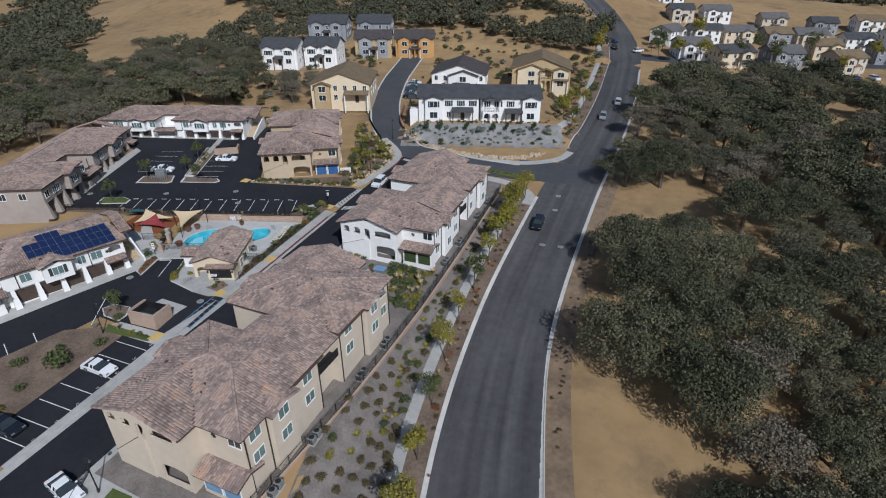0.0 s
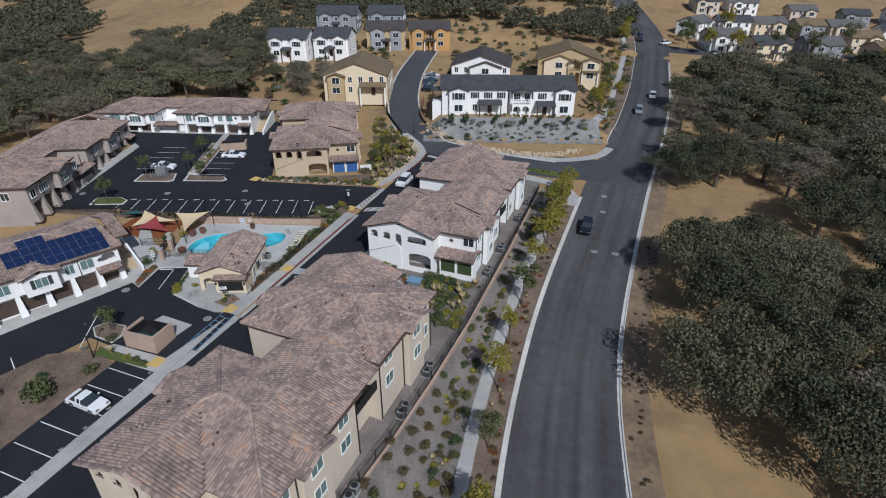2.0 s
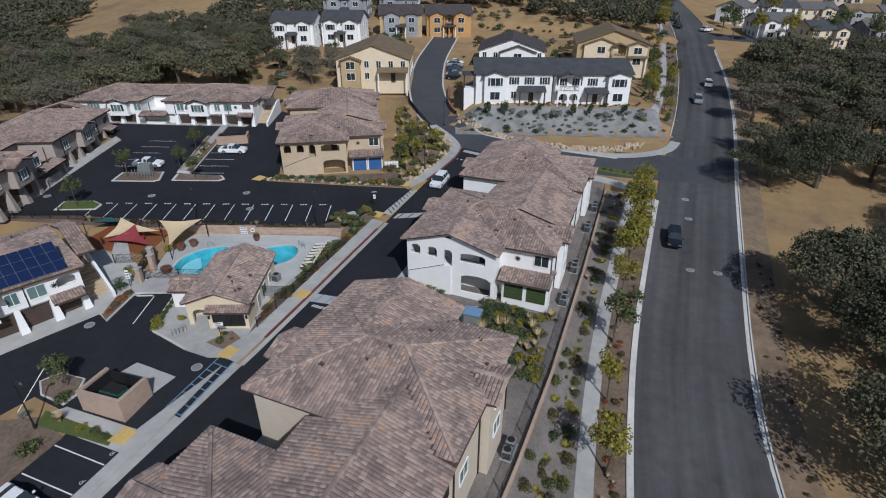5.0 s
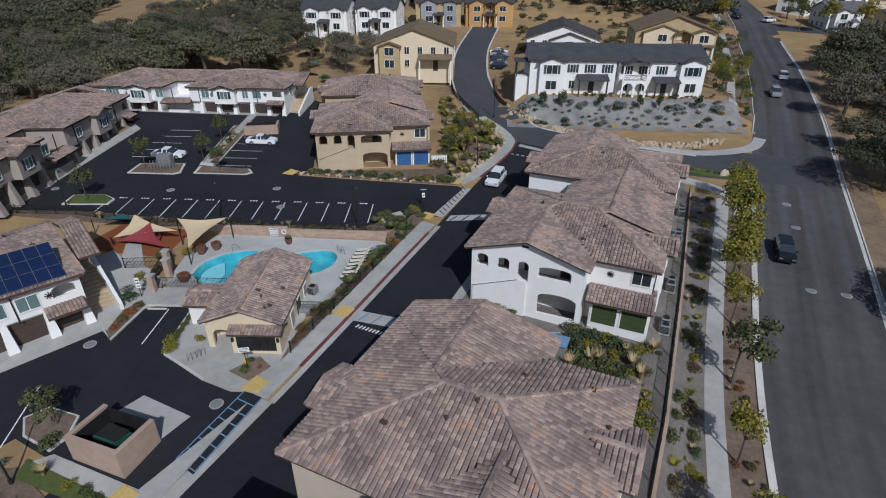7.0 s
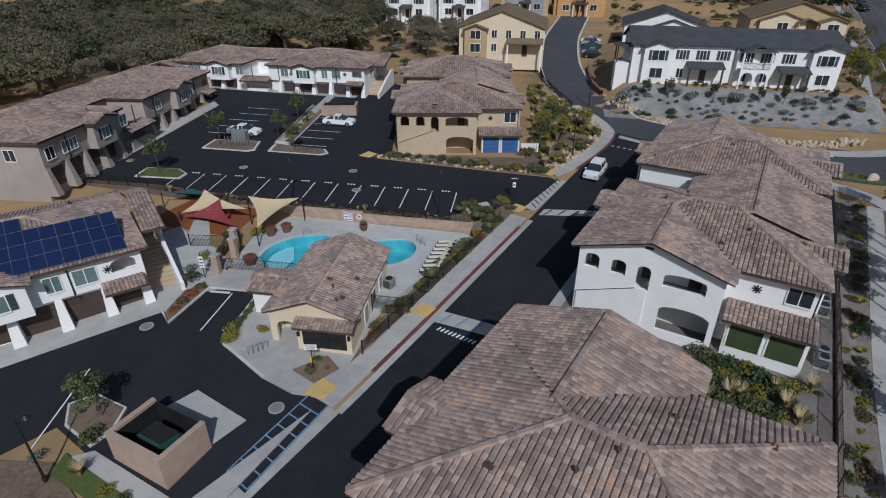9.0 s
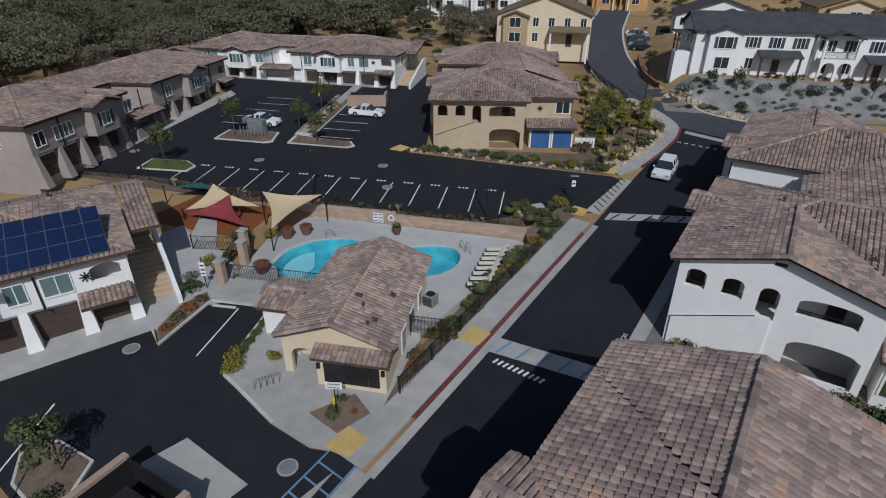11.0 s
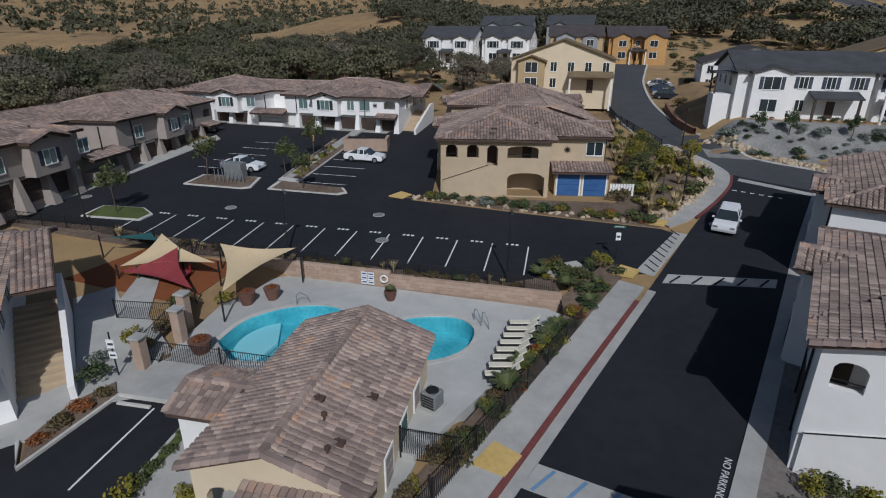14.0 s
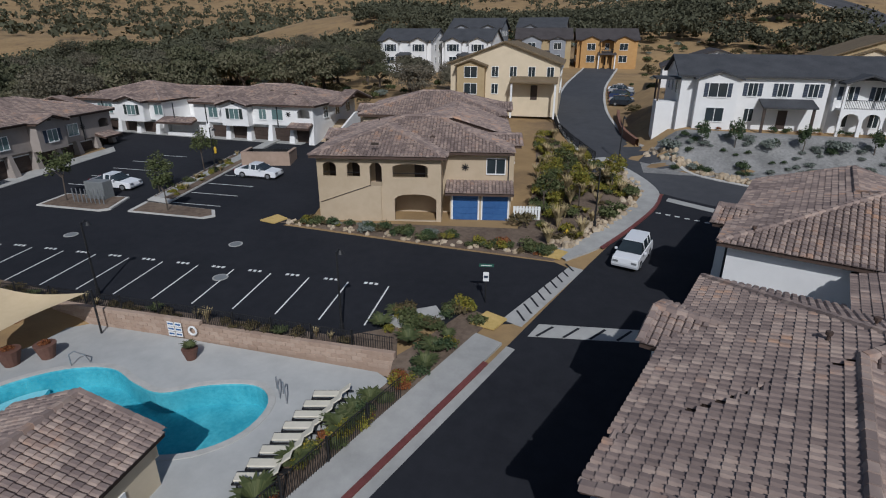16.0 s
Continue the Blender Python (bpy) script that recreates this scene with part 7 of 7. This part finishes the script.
def stone_pillar(x, y, h=2.0):
    t = thing("stone_pillar", pose(x, y, G0(x, y) - 0.2, 0, 0, 20), "tan stone gate pillar with a flat cap", "pillar", "gate pillars")
    part("shaft", bevelled(boxes((-0.28, -0.28, -1.5, 0.28, 0.28, h)), 0.03), BLOCK, t)
    part("cap", bevelled(boxes((-0.36, -0.36, h, 0.36, 0.36, h + 0.14)), 0.03), CONCRETE, t)


for x, y in ((-74.0, 58.7), (-74.9, 61.4), (-76.2, 62.6)):
    stone_pillar(x, y)


def pot(x, y, s, kind):
    t = thing("plant_pot", pose(x, y, POOL_Z), "brown glazed pot on the pool deck", "pot", "plant pots")
    bm = bmesh.new()
    tube(bm, (0, 0, 0), (0, 0, 0.6 * s), 0.24 * s, 0.4 * s, 14)
    part("bowl", bm, TERRACOTTA, t)
    o = shrub(kind, x, y, 0.5 * s, z=POOL_Z + 0.5 * s)
    o["label"] = "leafy plant growing in a brown pot"


for x, y, s, k in ((-68.2, 72.2, 1.1, "palm"), (-75.6, 66.5, 1.5, "rust"), (-74.8, 67.9, 1.4, "rust"), (-72.6, 61.2, 1.6, "rust")):
    pot(x, y, s, k)
for x, y, rz in ((-72.8, 68.2, 60), (-61.6, 72.9, -30), (-62.2, 73.0, -30)):
    t = thing("pool_handrail", pose(x, y, POOL_Z, 0, 0, rz), "bent steel handrail at the pool edge", "handrail", "pool handrails")
    bm = bmesh.new()
    pts = [(0, 0, 0), (0, 0, 0.7), (0.25, 0, 0.85), (0.7, 0, 0.5), (0.9, 0, -0.1)]
    for a, b in zip(pts, pts[1:]):
        tube(bm, a, b, 0.03)
    part("bar", bm, METAL, t)
t = thing("pool_notice", pose(-70.9, 73.0, 0, 0, 0, 19.7), "blue and white notice boards on the wall", "sign")
for i in range(3):
    for j in range(2):
        part("plate", boxes((-0.45 + 0.5 * j, -0.05, 1.45 + 0.32 * i, 0.0 + 0.5 * j, -0.03, 1.73 + 0.32 * i)), TRIM, t)
        part("lettering", boxes((-0.4 + 0.5 * j, -0.06, 1.55 + 0.32 * i, -0.05 + 0.5 * j, -0.051, 1.65 + 0.32 * i)), BLUEDOOR, t)
bm = bmesh.new()
for k in range(16):
    a0, a1 = 6.283 * k / 16, 6.283 * (k + 1) / 16
    tube(bm, (0.25 * math.cos(a0), 0, 0.25 * math.sin(a0)), (0.25 * math.cos(a1), 0, 0.25 * math.sin(a1)), 0.06, n=6)
t = thing("life_ring", pose(-69.7, 73.35, 2.0, 0, 0, 19.7), "white life ring hung on the wall", "life ring")
part("ring", bm, TRIM, t)
for x, y, mt, lab in ((-83.4, 64.6, GREENBIN, "green plastic play structure on bark"), (-81.4, 65.4, CAR_R, "red plastic play structure on bark"), (-84.6, 66.0, GREENBIN, "green plastic climbing frame on bark")):
    t = thing("play_structure", pose(x, y, G0(x, y) - 0.15, 0, 0, 30), lab, "play structure")
    part("deck", bevelled(boxes((-0.7, -0.6, 0.5, 0.7, 0.6, 0.62)), 0.03), mt, t)
    for a in (-0.62, 0.62):
        for b in (-0.52, 0.52):
            part("post", boxes((a - 0.05, b - 0.05, 0, a + 0.05, b + 0.05, 1.15)), mt, t)
    o = part("slide", bevelled(boxes((-0.3, 0, 0, 0.3, 1.8, 0.08)), 0.03), mt, t)
    o.matrix_basis = pose(0, 0.6, 0.6, -20, 0, 0)


# ---- bin enclosures ----
def bin_yard(m, w, d, h, label):
    t = thing("bin_enclosure", m, label, "bin enclosure")
    part("wall_left", boxes((0, 0, -1.2, 0.3, d, h)), BLOCK, t)
    part("wall_right", boxes((w - 0.3, 0, -1.2, w, d, h)), BLOCK, t)
    part("wall_front", boxes((0.3, 0, -1.2, w - 0.3, 0.3, h)), BLOCK, t)
    part("cap", boxes((-0.03, -0.03, h, 0.33, d, h + 0.07), (w - 0.33, -0.03, h, w + 0.03, d, h + 0.07), (0.33, -0.03, h, w - 0.33, 0.33, h + 0.07)), BLOCK, t)
    for x0, x1 in ((0.3, w / 2 - 0.02), (w / 2 + 0.02, w - 0.3)):
        part("gate", boxes((x0, d - 0.12, 0.15, x1, d - 0.04, h - 0.1)), BLACK, t)
    # black sheets on the inner walls stand in for the yard's shade
    part("lining", boxes((0.3, 0.3, 0.1, 0.34, d - 0.12, h - 0.15), (w - 0.34, 0.3, 0.1, w - 0.3, d - 0.12, h - 0.15), (0.34, 0.3, 0.1, w - 0.34, 0.34, h - 0.15)), BLACK, t)
    part("floor", boxes((0.3, 0.3, -0.5, w - 0.3, d - 0.12, 0.1)), ASPHALT, t)


bin_yard(pose(-63.7, 42.5, 0.0, 0, 0, 4), 4.5, 3.2, 2.1, "tan block bin enclosure with dark gates")
bin_yard(pose(-94.8, 96.0, 4.0, 0, 0, 33), 5.4, 3.0, 1.7, "tan block bin enclosure beside the car park")
t = thing("dumpster", pose(-62.6, 43.6, 0.1, 0, 0, 3), "green steel dumpster with black lids", "dumpster")
bm = boxes((0, 0, 0.15, 1.9, 1.3, 1.25))
for v in bm.verts:
    if v.co.z > 1 and v.co.y < 0.5:
        v.co.z += 0.25
part("bin_body", bm, GREENBIN, t)
for x in (0.02, 0.97):
    part("lid", boxes((x, -0.02, 1.4, x + 0.9, 1.32, 1.47)), RUBBER, t)
t = thing("bike_lockers", pose(-96.6, 80.4, G0(-96, 80) + 0.2, 0, 0, 22), "dark bike shelter with steel racks", "bike shelter")
part("shelter", bevelled(boxes((-0.6, 0.6, 0, 1.4, 1.8, 1.7)), 0.05), ACGREY, t)
for k in range(8):
    bm = bmesh.new()
    tube(bm, (-1 + 0.45 * k, -0.4, 0), (-1 + 0.45 * k, -0.4, 1.3), 0.05)
    part("bollard", bm, METAL, t)
t = thing("bike_rack", pose(-63.6, 52.7, G0(-63.6, 52.7) + 0.13, 0, 0, 60), "bent steel bike rack on paving", "bike rack")
for k in range(4):
    bm = bmesh.new()
    pts = [(0.35 * k, 0, 0), (0.35 * k, 0, 0.7), (0.35 * k + 0.2, 0, 0.82), (0.35 * k + 0.35, 0, 0.7), (0.35 * k + 0.35, 0, 0)]
    for a, b in zip(pts, pts[1:]):
        tube(bm, a, b, 0.025)
    part("hoop", bm, METAL, t)
t = thing("utility_cabinet", pose(-35.9, 65.6, G0(-35.9, 65.6), 0, 0, 0), "pale blue shed roof on a utility cabinet", "cabinet")
part("casing", bevelled(boxes((-0.8, -0.6, 0, 0.8, 0.6, 1.9)), 0.03), ACGREY, t)
part("top", boxes((-0.95, -0.75, 1.9, 0.95, 0.75, 2.0)), LBLUEDOOR, t)
t = thing("picket_yard", pose(-62.3, 98.6, 3.1, 0, 0, 30), "white picket yard fence beside the flats", "fence")
for k in range(9):
    part("picket", boxes((0.26 * k, -0.03, 0, 0.26 * k + 0.2, 0.03, 1.3)), TRIM, t)
part("rail", boxes((0, 0.03, 1.0, 2.3, 0.08, 1.1)), TRIM, t)
t = thing("sign_stone", pose(-22.5, 112.3, G(-22.5, 112.3), 0, 0, 40), "rough tan entrance stone on a green island", "stone")
bm = bmesh.new()
bmesh.ops.create_icosphere(bm, subdivisions=2, radius=0.7, matrix=Matrix.Diagonal((1.2, 0.7, 1.3, 1)))
for v in bm.verts:
    v.co += Vector(noise.noise_vector(v.co * 2)) * 0.15
part("stone", bm, ROCK, t)
setting(fillpoly("entrance_island", [(-33, 111.9), (-25, 110.9), (-21.4, 111.6), (-21.2, 112.6), (-25, 113.2), (-33, 113.2)], 0.18, LAWN), "green planted island at the street mouth", "planting bed")
for k in range(9):
    shrub("green" if k % 3 else "yellow", -32 + 1.05 * k, 112.3, 0.6)
# low brick wall and hedge by the white row
setting(strip("brick_wall_side", spline([(-60.5, 128.6), (-63.6, 133.4), (-66, 139), (-68.4, 146)], 4), -0.2, 0.2, -0.5, 1.1, BRICKWALL), "low red-brown block wall", "wall")


# soil round the flats and the yards
setting(fillpoly("bed_flats", [(-48.6, 10), (-32, 8), (-30.4, 26), (-28.4, 42), (-27.1, 62), (-26.9, 80), (-27.0, 104), (-28, 108.6), (-46, 108.6), (-46.2, 66), (-48, 40)], 0.05, BANK), "grey-brown gravel and soil round the flats", "planting bed")
setting(fillpoly("path_flats", [(-38.6, 68.0), (-35.4, 69.4), (-35.6, 65.2), (-39.6, 62.6), (-46, 62.2), (-46.4, 64.2), (-40.4, 64.6)], 0.1, CONCRETE), "pale concrete path between the flats", "path")
setting(fillpoly("yard_south", [(-48, 23), (-41, 22.6), (-40, 18), (-48.4, 17)], 0.1, CONCRETE), "pale concrete yard before the flats", "path")
setting(fillpoly("yard_lawn", [(-44.6, 22.4), (-42, 22.4), (-41.8, 20.4), (-44.4, 20.2)], 0.14, LAWN), "small green lawn in a yard", "lawn")
setting(fillpoly("bed_between", [(-74.0, 54.6), (-71.8, 57.4), (-74.8, 60.4), (-79.4, 60.8), (-84, 62.4), (-84.6, 60), (-78, 57.2)], 0.07, CONCRETE), "pale concrete path between flats and pool", "path")
fence("yard_fence", [(-48.4, 22.8), (-46.2, 18.2), (-40.4, 16.6), (-36, 20.4), (-35.2, 23.6)], 1.1, "dark yard fence before the flats")
for x, y, k, s in ((-40, 21, "sage", 1.6), (-38.6, 22, "sage", 1.3), (-46, 17.4, "green", 1.3), (-37, 18.4, "bronze", 1.3), (-34, 19, "dark", 1.2), (-32.6, 22, "bronze", 1.2), (-43.5, 17.6, "yellow", 1.1), (-33, 27.2, "green", 0.7)):
    shrub(k, x, y, s, z=G0(x, y) + 0.05)

# ---- cars ----
def car(m, paint, label, suv=False, pick=False):
    t = thing("car", m, label, "car", "cars")
    L, W, H = (4.6, 1.85, 1.65) if suv else (4.7, 1.82, 1.42)
    h = L / 2
    if suv:
        side = [(-h, 0.5), (-h + 0.05, 0.95), (-h + 1.0, 1.02), (h - 0.15, 1.05), (h, 0.85), (h, 0.4)]
        cab = [(-h + 1.0, 1.02), (-h + 1.75, H), (h - 0.75, H), (h - 0.12, 1.05)]
    else:
        side = [(-h, 0.45), (-h + 0.1, 0.78), (-h + 1.25, 0.92), (h - 0.75, 0.95), (h - 0.05, 0.85), (h, 0.45)]
        cab = [(-h + 1.2, 0.91), (-h + 2.0, H), (h - 1.7, H), (h - 0.65, 0.94)]

    def loft(prof, w0, w1, low):
        bm = bmesh.new()
        rows = []
        zs = [p[1] for p in prof]
        for s, k in ((-1, 1.0), (1, 1.0)):
            rows.append([bm.verts.new((s * (w0 + (w1 - w0) * (z - min(zs)) / max(0.01, max(zs) - min(zs))), x, z)) for x, z in prof])
        if low is not None:
            for s, r in ((-1, rows[0]), (1, rows[1])):
                r.append(bm.verts.new((s * w0, prof[-1][0] - 0.1, low)))
                r.append(bm.verts.new((s * w0, prof[0][0] + 0.1, low)))
        n = len(rows[0])
        bm.faces.new(rows[0])
        bm.faces.new(rows[1][::-1])
        for i in range(n):
            bm.faces.new((rows[0][i], rows[1][i], rows[1][(i + 1) % n], rows[0][(i + 1) % n]))
        bmesh.ops.recalc_face_normals(bm, faces=bm.faces[:])
        return bm

    part("body", bevelled(loft(side, W / 2, W / 2 - 0.06, 0.24), 0.05, 2), paint, t, smooth=False)
    part("cabin", bevelled(loft(cab, W / 2 - 0.07, W / 2 - 0.28, None), 0.04, 2), GLASS, t)
    a, b = cab[1], cab[2]
    part("roof_panel", bevelled(boxes((-W / 2 + 0.26, a[0] + 0.02, H - 0.03, W / 2 - 0.26, b[0] + (0.25 if suv else 0.05), H + 0.035)), 0.03, 2), paint, t)
    for s in (-1, 1):
        x = s * (W / 2 - 0.2)
        for q in (a[0] + 0.25, (a[0] + b[0]) / 2 + 0.3, b[0] - 0.05):
            bm = bmesh.new()
            tube(bm, (s * (W / 2 - 0.09), q, 0.95), (s * (W / 2 - 0.27), q, H), 0.045, n=5)
            part("pillar", bm, paint, t)
        part("mirror", bevelled(boxes((s * W / 2 - 0.02, a[0] - 0.35, 0.95, s * W / 2 + s * 0.18, a[0] - 0.2, 1.1) if s > 0 else (s * W / 2 - 0.18, a[0] - 0.35, 0.95, s * W / 2 + 0.02, a[0] - 0.2, 1.1)), 0.02), paint, t)
        part("headlight", boxes((s * (W / 2 - 0.3) - 0.18, -h - 0.01, 0.62, s * (W / 2 - 0.3) + 0.18, -h + 0.12, 0.76)), METAL, t)
        part("tail_light", boxes((s * (W / 2 - 0.22) - 0.14, h - 0.1, 0.68, s * (W / 2 - 0.22) + 0.14, h + 0.015, 0.86)), CAR_R, t)
        for y in (-h + 0.9, h - 0.95):
            bm = bmesh.new()
            tube(bm, (s * (W / 2 - 0.2), y, 0.33), (s * (W / 2 + 0.02), y, 0.33), 0.33, n=16)
            wheel = part("wheel", bm, RUBBER, t)
            bm = bmesh.new()
            tube(bm, (s * (W / 2), y, 0.33), (s * (W / 2 + 0.035), y, 0.33), 0.2, n=10)
            part("rim", bm, METAL, wheel)
    part("number_plate", boxes((-0.25, h - 0.02, 0.5, 0.25, h + 0.02, 0.62)), TRIM, t)
    return t


def park(x, y, rz, paint, label, suv=False, g=G0):
    z = g(x, y) + 0.04
    car(Matrix.Translation((x, y, z)) @ slope_m @ pose(0, 0, 0, 0, 0, rz), paint, label, suv)


park(-59.9, 34.2, 88, CAR_W, "white saloon car parked in a bay")
park(-48.6, 20.4, 78, CAR_W, "white saloon car parked beside the flats")
park(-62.0, 23.6, 90, CAR_K, "black car parked in a bay")
park(-51.6, 96.5, 2, CAR_W, "white estate car on the street", True)
park(-16.4, 93.0, 2, CAR_K, "black car driving on the grey road", True, G)
park(-89.9, 94.4, 112, CAR_W, "white saloon car parked near an island")
park(-98.8, 84.2, 112, CAR_W, "white saloon car parked near the bike shelter")
park(-10, 176, 183, CAR_W, "white car driving on the grey road", True, G)
park(-12.6, 160, 3, CAR_S, "grey pickup driving on the grey road", True, G)
for i, (paint, lab) in enumerate(((CAR_K, "black car parked beside the street"), (CAR_S, "silver car parked beside the street"), (CAR_B, "dark blue car parked beside the street"), (CAR_K, "black car parked beside the street"), (CAR_S, "silver car parked beside the street"), (CAR_W, "white car parked beside the street"))):
    x, y = -70.4 - 1.05 * i, 155.5 + 3.0 * i
    car(pose(x, y, G(x, y) + 0.05, 0, 0, 100), paint, lab, i % 2 == 0)
for i, (x, y) in enumerate(((-18.4, 243), (-20, 251), (-9, 242), (8, 236), (40, 234), (66, 238), (72, 240))):
    car(pose(x, y, G(x, y) + 0.1, 0, 0, 20 + 60 * (i % 3)), (CAR_K, CAR_B, CAR_W, CAR_S)[i % 4], ("black", "dark blue", "white", "silver")[i % 4] + " car parked near the houses", i % 2 == 0)


# ---- roof tiles that the camera passes closest ----
ONE = bpy.data.meshes.new("tile")
_v = []
for k, lift in ((-0.02, 0.07), (0.375, 0.01)):
    for q, hh in PROFILE:
        _v.append((q * 0.30, k, hh + lift))
ONE.from_pydata(_v, [], [(0, 1, 5, 4), (1, 2, 6, 5), (2, 3, 7, 6), (0, 3, 2, 1)])
ONE.materials.append(TILE_ONE)
for roof, tiles in ((B_roof, B_tiles), (club_roof, club_tiles)):
    for o, u, v, n in tiles:
        t = new("tile", ONE)
        t.parent = roof
        t.matrix_basis = Matrix(((u.x, v.x, n.x, o.x), (u.y, v.y, n.y, o.y), (u.z, v.z, n.z, o.z), (0, 0, 0, 1)))

# ---- low planting, too much to count ----
for kind, spots in LOW.items():
    me = SHRUBS[kind][0]
    co = np.empty(len(me.vertices) * 3)
    me.vertices.foreach_get("co", co)
    co = co.reshape(-1, 3)
    fs = np.array([tuple(p.vertices) for p in me.polygons])
    vv, ff = [], []
    for i, (x, y, z, s, a) in enumerate(spots):
        c, q = math.cos(a) * s, math.sin(a) * s
        vv.append(np.stack([co[:, 0] * c - co[:, 1] * q + x, co[:, 0] * q + co[:, 1] * c + y, co[:, 2] * s + z], 1))
        ff.append(fs + i * len(co))
    m2 = bpy.data.meshes.new("low_planting")
    m2.from_pydata(np.concatenate(vv).tolist(), [], np.concatenate(ff).tolist())
    m2.materials.append(me.materials[0])
    tagged(new("low_planting", m2), "low mixed shrubs scattered over banks and verges", "planting", kind="stuff")

# ---- clearing up ----
for t in (*OAKS, *OAKS_FAR, GREY_OAK, *YOUNG, *LOT, CYPRESS):
    for o in (*t.children_recursive, t):
        bpy.data.objects.remove(o)
